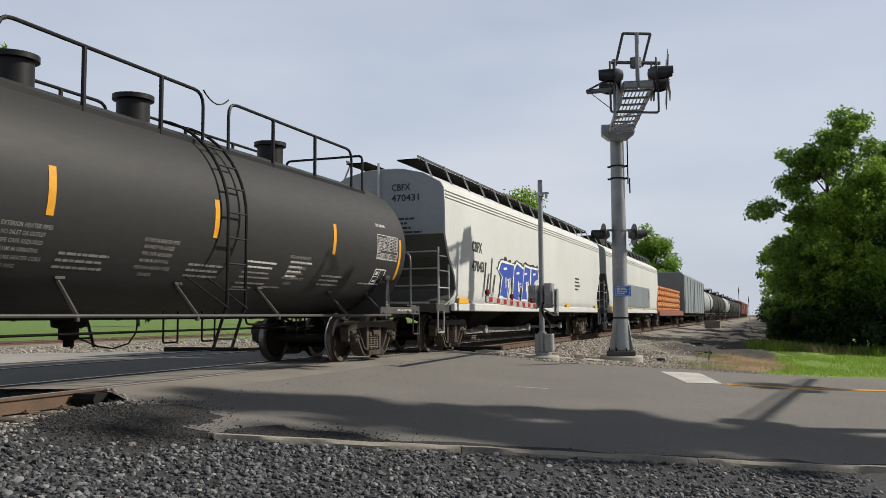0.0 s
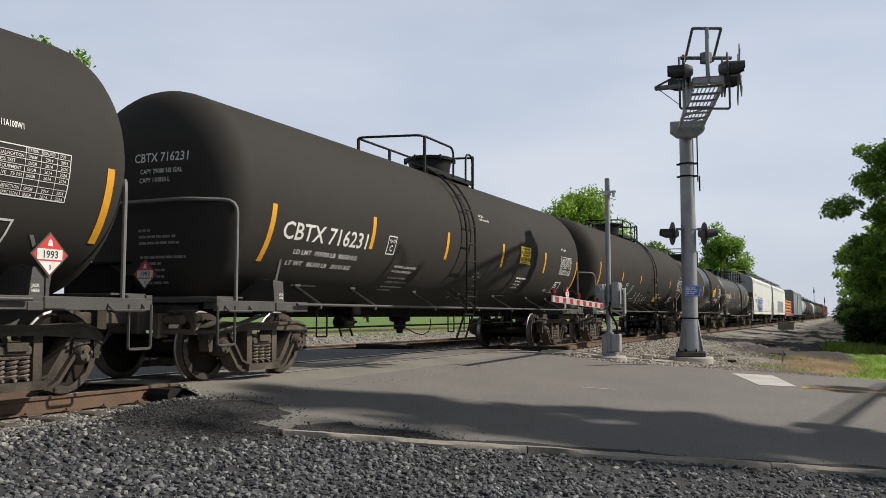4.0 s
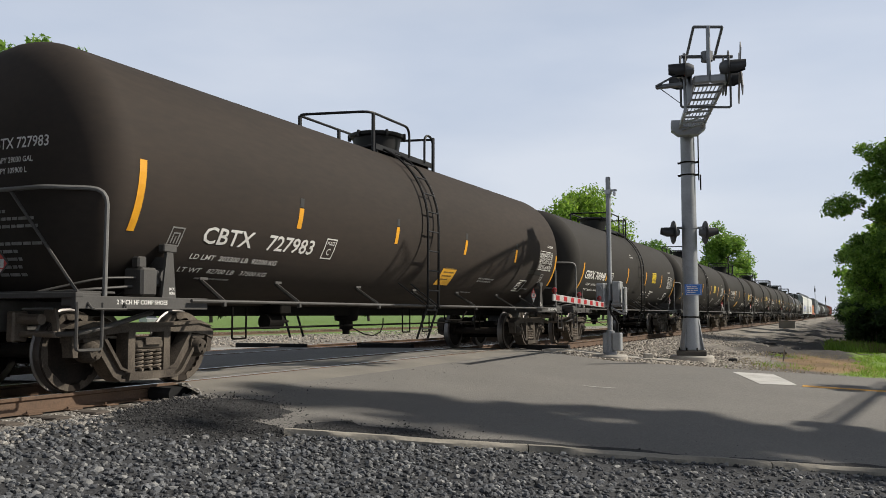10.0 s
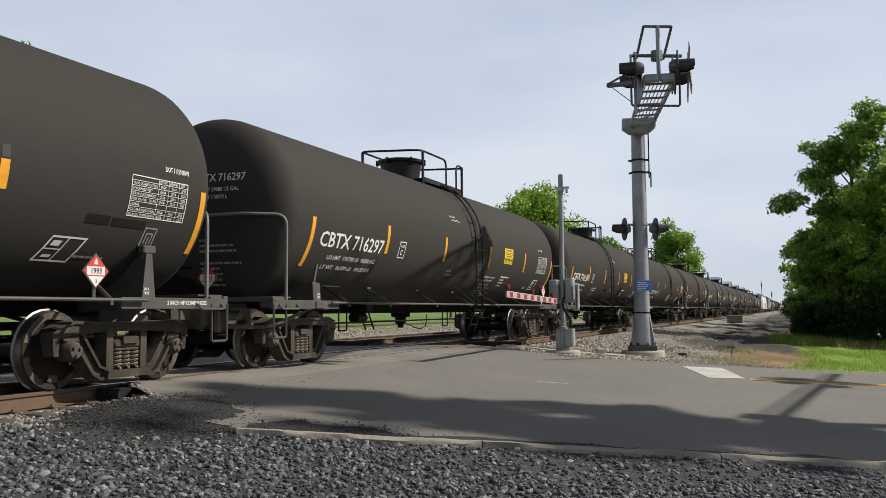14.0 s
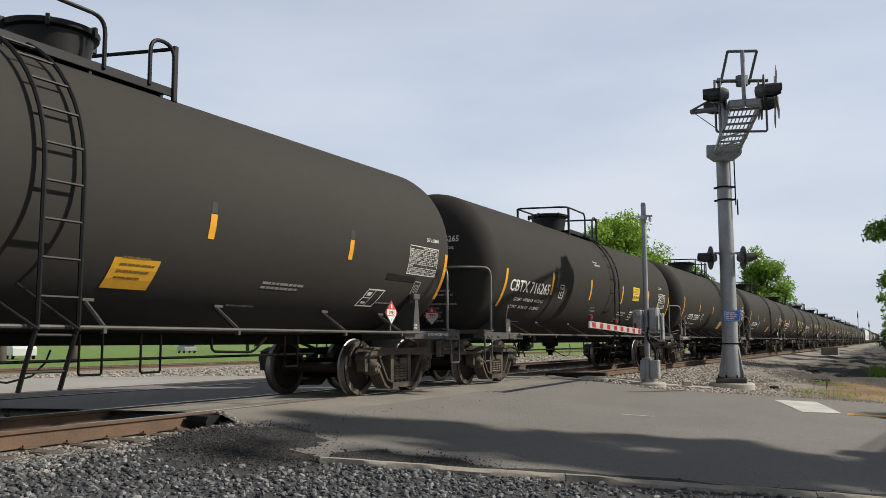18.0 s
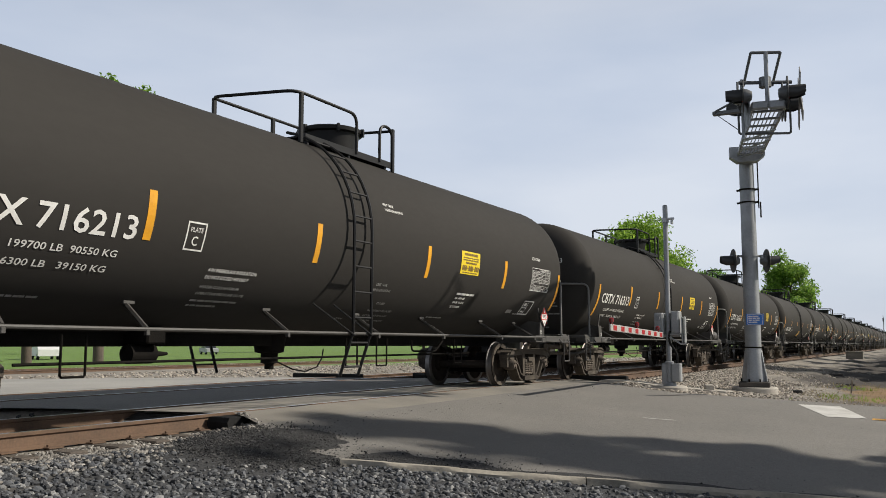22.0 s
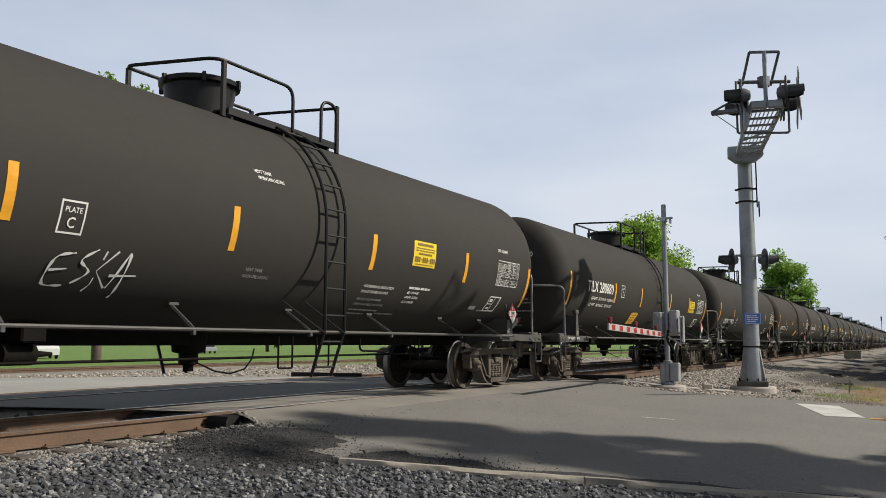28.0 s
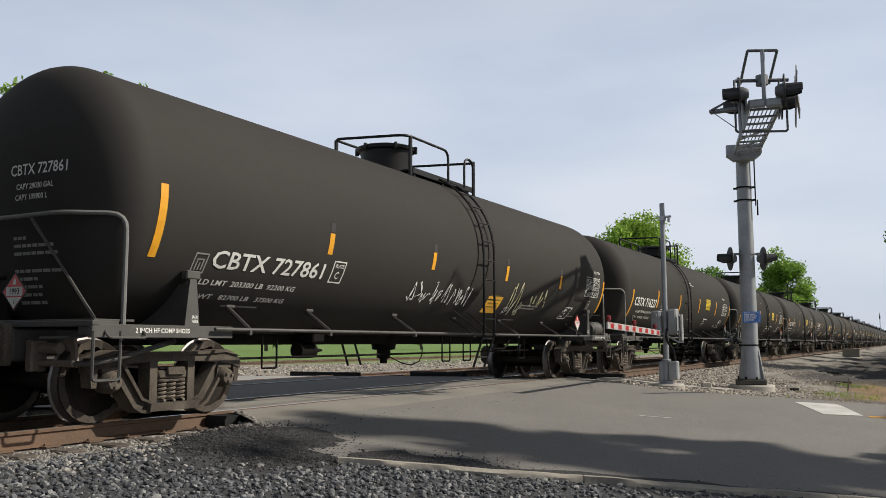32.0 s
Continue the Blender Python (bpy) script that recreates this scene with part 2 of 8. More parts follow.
M_PAINT_W = mat("worn_white_road_paint", (0.55, 0.54, 0.51), (0.36, 0.35, 0.33), rough=0.8, scale=2, fine=40, space="World")
M_PAINT_Y = mat("worn_yellow_road_paint", (0.66, 0.33, 0.03), (0.50, 0.27, 0.05), rough=0.8, scale=2, fine=40, space="World")
M_BARK = mat("bark", (0.11, 0.085, 0.065), (0.06, 0.048, 0.04), rough=0.95, scale=3, fine=20, bump=0.6, stretch=(2, 2, 0.4))
M_STONE = island_mat("grey_crushed_stone", [(0.015, 0.0155, 0.017), (0.058, 0.060, 0.066), (0.13, 0.136, 0.146), (0.022, 0.023, 0.025), (0.082, 0.087, 0.097), (0.25, 0.248, 0.24), (0.038, 0.040, 0.044), (0.10, 0.105, 0.114)])
M_STONE_L = island_mat("pale_track_ballast", [(0.14, 0.122, 0.103), (0.30, 0.265, 0.22), (0.41, 0.365, 0.30), (0.19, 0.166, 0.14), (0.48, 0.44, 0.38), (0.09, 0.08, 0.07)])
M_STONE_N = island_mat("grey_brown_track_ballast", [(0.07, 0.064, 0.058), (0.17, 0.158, 0.14), (0.26, 0.24, 0.215), (0.10, 0.093, 0.084), (0.36, 0.34, 0.31), (0.045, 0.042, 0.039)])
M_CRUMB = island_mat("dark_asphalt_crumbs", [(0.014, 0.014, 0.015), (0.026, 0.026, 0.027), (0.055, 0.055, 0.056), (0.02, 0.02, 0.021), (0.11, 0.108, 0.104)])
M_LEAF = leaf_mat("leaves", (0.09, 0.19, 0.03), (0.30, 0.46, 0.08))
M_LEAF_Y = leaf_mat("young_leaves", (0.11, 0.22, 0.025), (0.34, 0.49, 0.075))
M_LEAF_M = leaf_mat("deep_green_leaves", (0.055, 0.135, 0.025), (0.20, 0.35, 0.07))
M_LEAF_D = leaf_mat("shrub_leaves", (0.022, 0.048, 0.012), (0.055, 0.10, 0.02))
M_GRASS = leaf_mat("grass_blades", (0.11, 0.21, 0.02), (0.25, 0.38, 0.05))
M_STRAW = leaf_mat("dry_weeds", (0.16, 0.13, 0.05), (0.32, 0.26, 0.12))
M_HOPPER = mat("white_hopper_paint", (0.58, 0.59, 0.57), (0.50, 0.51, 0.495), rough=0.6, scale=0.6, fine=12, stretch=(1, 1, 0.4))
M_HOPPER_G = mat("pale_grey_end_paint", (0.30, 0.33, 0.34), (0.24, 0.26, 0.27), rough=0.6, scale=0.6, fine=12)
M_HOPPER_DK = mat("dark_olive_paint", (0.085, 0.082, 0.065), (0.06, 0.058, 0.048), rough=0.7, scale=0.8, fine=12)
M_BOXGREY = mat("blue_grey_wagon_paint", (0.20, 0.23, 0.25), (0.15, 0.17, 0.19), rough=0.6, scale=0.5, fine=10)
M_BOXRED = mat("faded_red_wagon_paint", (0.25, 0.075, 0.05), (0.18, 0.055, 0.04), rough=0.7, scale=0.5, fine=10)
M_COIL = mat("orange_machine_paint", (0.55, 0.20, 0.03), (0.40, 0.14, 0.03), rough=0.6, scale=1, fine=10)
M_GRAF_B = mat("blue_spray_paint", (0.035, 0.085, 0.42), (0.025, 0.06, 0.30), rough=0.5)
M_GRAF_W = mat("white_spray_paint", (0.74, 0.74, 0.72), (0.62, 0.62, 0.60), rough=0.6)
M_GRAF_T = mat("teal_spray_paint", (0.20, 0.42, 0.42), (0.14, 0.32, 0.33), rough=0.6)
M_GRAF_Y = mat("cream_spray_paint", (0.60, 0.56, 0.34), (0.45, 0.42, 0.26), rough=0.6)
M_RUBBER = mat("black_rubber", (0.014, 0.014, 0.014), (0.022, 0.022, 0.022), rough=0.9, spec=0.1)
M_CAR_W = mat("white_car_paint", (0.75, 0.75, 0.74), (0.68, 0.68, 0.68), rough=0.3)
M_GLASS = mat("dark_window_glass", (0.02, 0.025, 0.03), (0.03, 0.035, 0.04), rough=0.08)

# ---- mesh building ----
class Mesh:
    """Collects vertices and faces of one part."""

    def __init__(self):
        self.v, self.f = [], []

    def add(self, verts, faces, m=None):
        k = len(self.v)
        self.v += [tuple(m @ Vector(p)) if m else tuple(p) for p in verts]
        self.f += [tuple(i + k for i in f) for f in faces]
        return self

    def box(self, c, s, ch=0.0, m=None):
        """A box of size s round c, its edges cut by ch."""
        hx, hy, hz = (a / 2 for a in s)
        pts, idx = [], {}
        for sx in (-1, 1):
            for sy in (-1, 1):
                for sz in (-1, 1):
                    for k in range(3 if ch else 1):
                        ix, iy, iz = ((0 if k == j else ch) for j in range(3)) if ch else (0, 0, 0)
                        idx[sx, sy, sz, k] = len(pts)
                        pts.append((c[0] + sx * (hx - ix), c[1] + sy * (hy - iy), c[2] + sz * (hz - iz)))
        faces = []
        key = lambda a, k: idx[a[0], a[1], a[2], k if ch else 0]
        for ax in range(3):
            u, w = [i for i in range(3) if i != ax]
            for sg in (-1, 1):
                quad = []
                for a, b in ((-1, -1), (1, -1), (1, 1), (-1, 1)):
                    p = [0, 0, 0]
                    p[ax], p[u], p[w] = sg, a, b
                    quad.append(key(p, ax))
                faces.append(quad)
            if ch:
                for a in (-1, 1):
                    for b in (-1, 1):
                        p, q = [0, 0, 0], [0, 0, 0]
                        p[u], p[w], p[ax] = a, b, -1
                        q[u], q[w], q[ax] = a, b, 1
                        faces.append([key(p, u), key(p, w), key(q, w), key(q, u)])
        if ch:
            for a in (-1, 1):
                for b in (-1, 1):
                    for d in (-1, 1):
                        faces.append([idx[a, b, d, 0], idx[a, b, d, 1], idx[a, b, d, 2]])
        out = []
        cv = Vector(c)
        for f in faces:
            p = [Vector(pts[i]) for i in f]
            nrm = (p[1] - p[0]).cross(p[2] - p[0])
            mid = sum(p, Vector()) / len(p) - cv
            out.append(tuple(f) if nrm.dot(mid) > 0 else tuple(reversed(f)))
        return self.add(pts, out, m)

    def tube(self, pts, r, n=8, closed=False, r2=None):
        """A round bar along a line of points; r2: radius at its end."""
        P = [Vector(p) for p in pts]
        k = len(P)
        up = None
        verts = []
        for i, p in enumerate(P):
            a = P[i - 1] if (i or closed) else p
            b = P[(i + 1) % k] if (i < k - 1 or closed) else p
            t = ((p - a).normalized() + (b - p).normalized())
            t = t.normalized() if t.length > 1e-6 else (b - a).normalized()
            if up is None:
                up = t.orthogonal().normalized()
            up = (up - t * up.dot(t))
            up = up.normalized() if up.length > 1e-6 else t.orthogonal().normalized()
            sd = t.cross(up)
            rr = r if r2 is None else r + (r2 - r) * i / (k - 1)
            for j in range(n):
                w = 2 * math.pi * j / n
                verts.append(p + (up * math.cos(w) + sd * math.sin(w)) * rr)
        faces = []
        for i in range(k if closed else k - 1):
            i2 = (i + 1) % k
            for j in range(n):
                j2 = (j + 1) % n
                faces.append((i * n + j, i * n + j2, i2 * n + j2, i2 * n + j))
        if not closed:
            faces += [tuple(reversed(range(n))), tuple(range((k - 1) * n, k * n))]
        return self.add(verts, faces)

    def cyl(self, a, b, r, n=16, r2=None):
        return self.tube([a, b], r, n, r2=r2)

    def lathe(self, profile, c=(0, 0, 0), axis="z", n=24):
        """profile: (radius, height) from one end to the other, round an axis through c."""
        turn = {"z": (0, 1, 2), "y": (0, 2, 1), "x": (2, 0, 1)}[axis]
        verts = []
        for r, h in profile:
            for j in range(n):
                w = 2 * math.pi * j / n
                q = (r * math.cos(w), r * math.sin(w), h)
                p = [0, 0, 0]
                if axis == "z":
                    p = [q[0], q[1], q[2]]
                elif axis == "y":
                    p = [q[1], q[2], q[0]]
                else:
                    p = [q[2], q[0], q[1]]
                verts.append((p[0] + c[0], p[1] + c[1], p[2] + c[2]))
        faces = []
        k = len(profile)
        for i in range(k - 1):
            for j in range(n):
                j2 = (j + 1) % n
                faces.append((i * n + j, i * n + j2, (i + 1) * n + j2, (i + 1) * n + j))
        faces += [tuple(reversed(range(n))), tuple(range((k - 1) * n, k * n))]
        return self.add(verts, faces)

    def prism(self, poly, a0, a1, axis="x", m=None):
        """A flat outline drawn out between a0 and a1 along an axis; the outline is (y, z), (x, z) or (x, y)."""
        def at(p, a):
            return {"x": (a, p[0], p[1]), "y": (p[0], a, p[1]), "z": (p[0], p[1], a)}[axis]
        n = len(poly)
        area = sum(poly[i][0] * poly[(i + 1) % n][1] - poly[(i + 1) % n][0] * poly[i][1] for i in range(n))
        if (area < 0) != (axis == "y"):
            poly = poly[::-1]
        lo, hi = min(a0, a1), max(a0, a1)
        verts = [at(p, lo) for p in poly] + [at(p, hi) for p in poly]
        faces = [tuple(reversed(range(n))), tuple(range(n, 2 * n))]
        faces += [(i, (i + 1) % n, n + (i + 1) % n, n + i) for i in range(n)]
        return self.add(verts, faces, m)

    def data(self, name, material, smooth=35):
        me = bpy.data.meshes.new(name)
        me.from_pydata(self.v, [], self.f)
        me.materials.append(material)
        if smooth:
            me.polygons.foreach_set("use_smooth", [True] * len(me.polygons))
            me.set_sharp_from_angle(angle=radians(smooth))
        me.update()
        return me


def rounded(pts, r, n=4, closed=False):
    """The line of points with its corners rounded by r."""
    P = [Vector(p) for p in pts]
    out = []
    for i, p in enumerate(P):
        if not closed and i in (0, len(P) - 1):
            out.append(p)
            continue
        a, b = P[i - 1], P[(i + 1) % len(P)]
        d1, d2 = (a - p), (b - p)
        k = min(r, d1.length * 0.49, d2.length * 0.49)
        s, e = p + d1.normalized() * k, p + d2.normalized() * k
        for j in range(n + 1):
            w = j / n
            out.append(s.lerp(p, w).lerp(p.lerp(e, w), w))
    return out


def part(name, me, parent, label="", m=None):
    ob = new(name, me)
    ob.parent = parent
    if m is not None:
        ob.matrix_basis = m
    if label:
        ob["label"] = label
    return ob


def thing(name, label, category, m=None, group="", kind="", me=None):
    ob = new(name, me)
    if me is None:
        ob.empty_display_size = 0.2
    if m is not None:
        ob.matrix_basis = m
    return tagged(ob, label, category, group, kind)


def text_flat(s, h, squeeze=0.9, bold=0.012):
    """Vertices and faces of a line of writing with capitals h high, from x = 0, on y = 0."""
    cu = bpy.data.curves.new("writing", "FONT")
    cu.body, cu.size, cu.offset, cu.resolution_u = s, 1.0, bold, 2
    ob = bpy.data.objects.new("writing", cu)
    scene.collection.objects.link(ob)
    dg = bpy.context.evaluated_depsgraph_get()
    me = bpy.data.meshes.new_from_object(ob.evaluated_get(dg))
    k = h / 0.70
    bm = bmesh.new()
    bm.from_mesh(me)
    if h > 0.15:
        for z in (0.2, 0.45, 0.7):
            bmesh.ops.bisect_plane(bm, geom=bm.verts[:] + bm.edges[:] + bm.faces[:], plane_co=(0, z * 0.8, 0), plane_no=(0, 1, 0))
    v = [(p.co.x * k * squeeze, p.co.y * k) for p in bm.verts]
    bm.verts.index_update()
    f = [tuple(q.index for q in p.verts) for p in bm.faces]
    bm.free()
    bpy.data.objects.remove(ob)
    bpy.data.meshes.remove(me)
    bpy.data.curves.remove(cu)
    return v, f


def width_of(v):
    return max((p[0] for p in v), default=0)

# ---- the lie of the land ----
OFF = [-3000, -200, -60, -25, -9, 0.9, 2, 3.3, 4.1, 9.3, 15, 40, 200, 3000]
LVL = [-0.8, -0.7, -0.5, -0.25, -0.03, -0.01, -0.1, -0.28, -0.34, -0.74, -1.0, -1.2, -1.2, -1.2]


def land(x, y):
    """Height of the finished surface beside the track, and of the road."""
    o = x - TX
    return np.interp(o, OFF, LVL) + 0.1 * np.clip((y - 12) / 8, 0, 1) * np.clip((o - 1) / 1.5, 0, 1)


NEAR = ([-60, -30, -6, -2, 0.9, 1.6, 2.6, 3.55, 9, 40, 120], [-22, -5.5, 6.4, 8.1, 8.7, 8.25, 7.5, 7.2, 9.85, 24.5, 62])
FAR = ([-60, -30, -5, 0.9, 1.4, 2.6, 3.95, 6.26, 9.37, 40, 120], [-8, 8, 19.5, 21.6, 20.9, 19.9, 20.0, 21.3, 22.9, 37.5, 75])


def open_track(x, y):
    """1 where the track bed lies open, 0 on the crossing."""
    o = x - TX
    spill = np.exp(-(((o - 2.2) / 0.8) ** 2 + ((y - 7.8) / 0.9) ** 2) ** 2)
    band = (1 - spill) * np.clip((o + 7.4) / 0.8, 0, 1) * np.clip((2.3 - o) / 1.0, 0, 1)
    n, f = np.interp(o, *NEAR), np.interp(o, *FAR)
    on = np.clip((y - n + 0.2) / 0.4, 0, 1) * np.clip((f + 0.2 - y) / 0.4, 0, 1)
    return band * (1 - on)


def ground_z(x, y):
    o = x - TX
    n, f = np.interp(o, *NEAR), np.interp(o, *FAR)
    under = np.clip((y - n) / 0.3, 0, 1) * np.clip((f - y) / 0.3, 0, 1)
    return land(x, y) - 0.19 * open_track(x, y) - 0.03 * under


def spaced(segments):
    out = []
    for a, b, d in segments:
        out += list(np.arange(a, b, d))
    return np.array(out + [segments[-1][1]])


def grid_mesh(name, X, Y, Z, material, colours=None):
    ny, nx = X.shape
    v = np.stack([X, Y, Z], -1).reshape(-1, 3)
    i = np.arange(ny - 1)[:, None] * nx + np.arange(nx - 1)[None]
    f = np.stack([i, i + 1, i + 1 + nx, i + nx], -1).reshape(-1, 4)
    me = bpy.data.meshes.new(name)
    me.from_pydata(v.tolist(), [], f.tolist())
    me.materials.append(material)
    me.polygons.foreach_set("use_smooth", [True] * len(me.polygons))
    if colours is not None:
        at = me.color_attributes.new("soil", "FLOAT_COLOR", "POINT")
        c = np.concatenate([colours.reshape(-1, 3), np.ones((len(v), 1))], 1)
        at.data.foreach_set("color", c.astype(np.float32).ravel())
    return me


def soil_material():
    m = bpy.data.materials.new("soil_and_grass")
    m.use_nodes = True
    n, l = m.node_tree.nodes, m.node_tree.links
    b = n["Principled BSDF"]
    b.inputs["Roughness"].default_value = 0.95
    at = n.new("ShaderNodeVertexColor")
    at.layer_name = "soil"
    g = n.new("ShaderNodeNewGeometry")
    a = n.new("ShaderNodeTexNoise")
    a.inputs["Scale"].default_value, a.inputs["Detail"].default_value = 0.9, 6.0
    f = n.new("ShaderNodeTexNoise")
    f.inputs["Scale"].default_value, f.inputs["Detail"].default_value = 22.0, 4.0
    l.new(g.outputs["Position"], a.inputs["Vector"])
    l.new(g.outputs["Position"], f.inputs["Vector"])
    mul = n.new("ShaderNodeMath")
    mul.operation = "MULTIPLY"
    l.new(a.outputs["Fac"], mul.inputs[0])
    l.new(f.outputs["Fac"], mul.inputs[1])
    mr = n.new("ShaderNodeMapRange")
    mr.inputs["From Min"].default_value, mr.inputs["From Max"].default_value = 0.1, 0.42
    mr.inputs["To Min"].default_value, mr.inputs["To Max"].default_value = 0.6, 1.4
    l.new(mul.outputs[0], mr.inputs["Value"])
    hs = n.new("ShaderNodeHueSaturation")
    l.new(at.outputs["Color"], hs.inputs["Color"])
    l.new(mr.outputs[0], hs.inputs["Value"])
    l.new(hs.outputs["Color"], b.inputs["Base Color"])
    bp = n.new("ShaderNodeBump")
    bp.inputs["Strength"].default_value, bp.inputs["Distance"].default_value = 0.6, 0.04
    l.new(f.outputs["Fac"], bp.inputs["Height"])
    l.new(bp.outputs["Normal"], b.inputs["Normal"])
    return m


def soft(a, b, v):
    t = np.clip((v - a) / (b - a), 0, 1)
    return t * t * (3 - 2 * t)


def make_ground():
    xs = TX + spaced([(-3000, -300, 300), (-300, -60, 20), (-60, -14, 2), (-14, -2, 0.5), (-2, 12, 0.22), (12, 40, 1.5), (40, 300, 20), (300, 3000, 300)])
    ys = spaced([(-600, -60, 60), (-60, -4, 4), (-4, 2, 0.6), (2, 30, 0.25), (30, 70, 0.8), (70, 260, 6), (260, 900, 40), (900, 4000, 250)])
    X, Y = np.meshgrid(xs, ys)
    rng = np.random.default_rng(4)
    O = X - TX
    wob = 0.35 * np.sin(X * 1.7 + Y * 0.6) + 0.35 * np.sin(X * 0.7 - Y * 1.3 + 1) + 0.5 * (rng.random(X.shape) - 0.5)
    Z = ground_z(X, Y)
    rough = np.clip((Y - 25) / 5, 0, 1) * np.clip((O - 3.0) / 2, 0, 1) * np.clip((12 - O) / 3, 0, 1)
    Z = Z + rough * (0.11 * np.sin(Y * 0.9 + O) * np.sin(O * 1.7) + 0.12 * (rng.random(X.shape) - 0.5))
    pale, gravel = np.array([0.22, 0.20, 0.17]), np.array([0.035, 0.036, 0.039])
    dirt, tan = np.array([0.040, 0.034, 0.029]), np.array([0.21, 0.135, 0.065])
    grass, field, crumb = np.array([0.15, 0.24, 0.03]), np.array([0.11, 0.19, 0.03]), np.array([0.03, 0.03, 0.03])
    C = np.broadcast_to(pale, X.shape + (3,)).copy()

    def lay(col, w):
        C[:] = C * (1 - w[..., None]) + col * w[..., None]

    # dark dirt beside the wood, colour lowered further for the tree shade
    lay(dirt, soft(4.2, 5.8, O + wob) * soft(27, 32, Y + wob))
    lay(dirt * 2.4, soft(6.0, 7.4, O + wob) * soft(30, 24, Y))
    lay(tan, soft(6.6, 7.4, O + 0.7 * wob) * soft(23, 24, Y) * soft(33, 29, Y + 2 * wob))
    lay(grass, soft(8.7, 9.3, O + 0.7 * wob - 0.02 * (Y - 22)) * soft(22, 23, Y))
    lay(gravel, soft(1.4, 2.4, O + wob) * soft(12, 9.5, Y))
    # oily bed between the rails; past the crossing the dark colour stands for shade
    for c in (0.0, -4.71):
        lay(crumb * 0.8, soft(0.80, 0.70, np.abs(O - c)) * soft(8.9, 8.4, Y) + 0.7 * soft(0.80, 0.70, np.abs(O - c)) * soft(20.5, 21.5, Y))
    lay(field, soft(-22.5, -24, O + wob))
    lay(field, soft(-8.5, -10, O + wob) * soft(30, 40, Y))
    lay(crumb, np.exp(-(((O - 2.65) / 1.1) ** 2 + ((Y - 7.3) / 1.3) ** 2) ** 1.5))
    lay(crumb, soft(3.0, 3.6, O) * soft(5.5, 4.0, O) * np.exp(-((Y - np.interp(O, *NEAR) + 0.15) / 0.35) ** 2))
    ob = thing("ground", "earth bank with ballast, dirt and mown grass", "ground", kind="structure", me=grid_mesh("ground", X, Y, Z, soil_material(), C))
    return ob


def strip_of_road(name, o0, o1, material, label, rise=0.012, step=0.4, flat=None):
    n = max(2, int((o1 - o0) / step) + 1)
    os_ = np.linspace(o0, o1, n)
    nn, ff = np.interp(os_, *NEAR), np.interp(os_, *FAR)
    w = np.linspace(0, 1, 26)
    Y = nn[None] + (ff - nn)[None] * w[:, None]
    X = np.broadcast_to(TX + os_[None], Y.shape)
    Z = land(X, Y) + rise if flat is None else np.full(Y.shape, flat)
    if flat is None:
        Z = np.where(X - TX < 1.2, np.minimum(Z, -0.006), Z)
    return thing(name, label, "road", kind="structure", me=grid_mesh(name, X, Y, Z, material))


def make_road():
    strip_of_road("road", 1.75, 120, M_ASPH, "worn grey asphalt road with gravel specks", step=1.0)
    strip_of_road("crossing_panel", 0.84, 1.75, M_PANEL, "dusty tan crossing panel beside the rail")
    strip_of_road("crossing_panel", -0.66, 0.66, M_PANEL, "dusty tan crossing panel between the rails", flat=-0.012)
    strip_of_road("crossing_panel", -3.9, -0.84, M_ASPH, "grey asphalt between the two tracks", flat=-0.012)
    strip_of_road("crossing_panel", -5.36, -4.06, M_ASPH, "grey asphalt between the rails", flat=-0.012)
    strip_of_road("road", -60, -5.52, M_ROAD_PALE, "worn grey asphalt road beyond the tracks", step=2.0)


# tracks: centre offset, first and last end of the exposed ties
RAIL = [(-0.069, -0.18), (0.069, -0.18), (0.069, -0.168), (0.012, -0.148), (0.009, -0.05), (0.034, -0.036), (0.036, -0.006), (0.03, 0.0), (-0.03, 0.0), (-0.036, -0.006), (-0.034, -0.036), (-0.009, -0.05), (-0.012, -0.148), (-0.069, -0.168)]


def make_track(off, y0, y1, z=0.0, ties=120, tie_from=-3.0, skip=(8.6, 21.4), label=""):
    tr = thing("track", label, "railway track", pose(TX + off, 0, z), kind="structure")
    for sx in (-1, 1):
        c = sx * 0.7535
        part("rail", Mesh().prism([(x + c, h) for x, h in RAIL], y0, y1, "y").data("rail", M_RAIL), tr)
        part("rail_head", Mesh().box((c, (y0 + y1) / 2, 0.0005), (0.05, y1 - y0, 0.003)).data("rail_head", M_RAILTOP, 0), tr, "shiny worn rail top")
    tie = Mesh().box((0, 0, -0.27), (2.6, 0.22, 0.18), 0.012).data("tie", M_TIE, 0)
    plate = Mesh().box((0.7535, 0, -0.178), (0.34, 0.18, 0.014), 0.003).box((-0.7535, 0, -0.178), (0.34, 0.18, 0.014), 0.003)
    for sx in (-0.7535, 0.7535):
        for dx, dy in ((-0.095, 0.05), (0.095, -0.05)):
            plate.box((sx + dx, dy, -0.16), (0.03, 0.02, 0.03), 0.004)
    plate = plate.data("tie_plate", M_RAIL, 0)
    y, made = tie_from, 0
    rnd = random.Random(int(off * 10) + 50)
    far = Mesh()
    while y < min(y1, 190):
        if not skip[0] < y < skip[1]:
            m = pose(rnd.uniform(-0.04, 0.04), y + rnd.uniform(-0.03, 0.03), rnd.uniform(-0.012, 0.004), 0, 0, rnd.uniform(-1.5, 1.5))
            if made < ties:
                part("tie", tie, tr, m=m)
                part("tie_plate", plate, tr, m=pose(0, y, 0))
                made += 1
            else:
                far.box((0, 0, -0.27), (2.6, 0.22, 0.18), 0.0, m)
        y += 0.53
    if far.v:
        tagged(part("far_ties", far.data("far_ties", M_TIE, 0), tr), kind="stuff")
    return tr


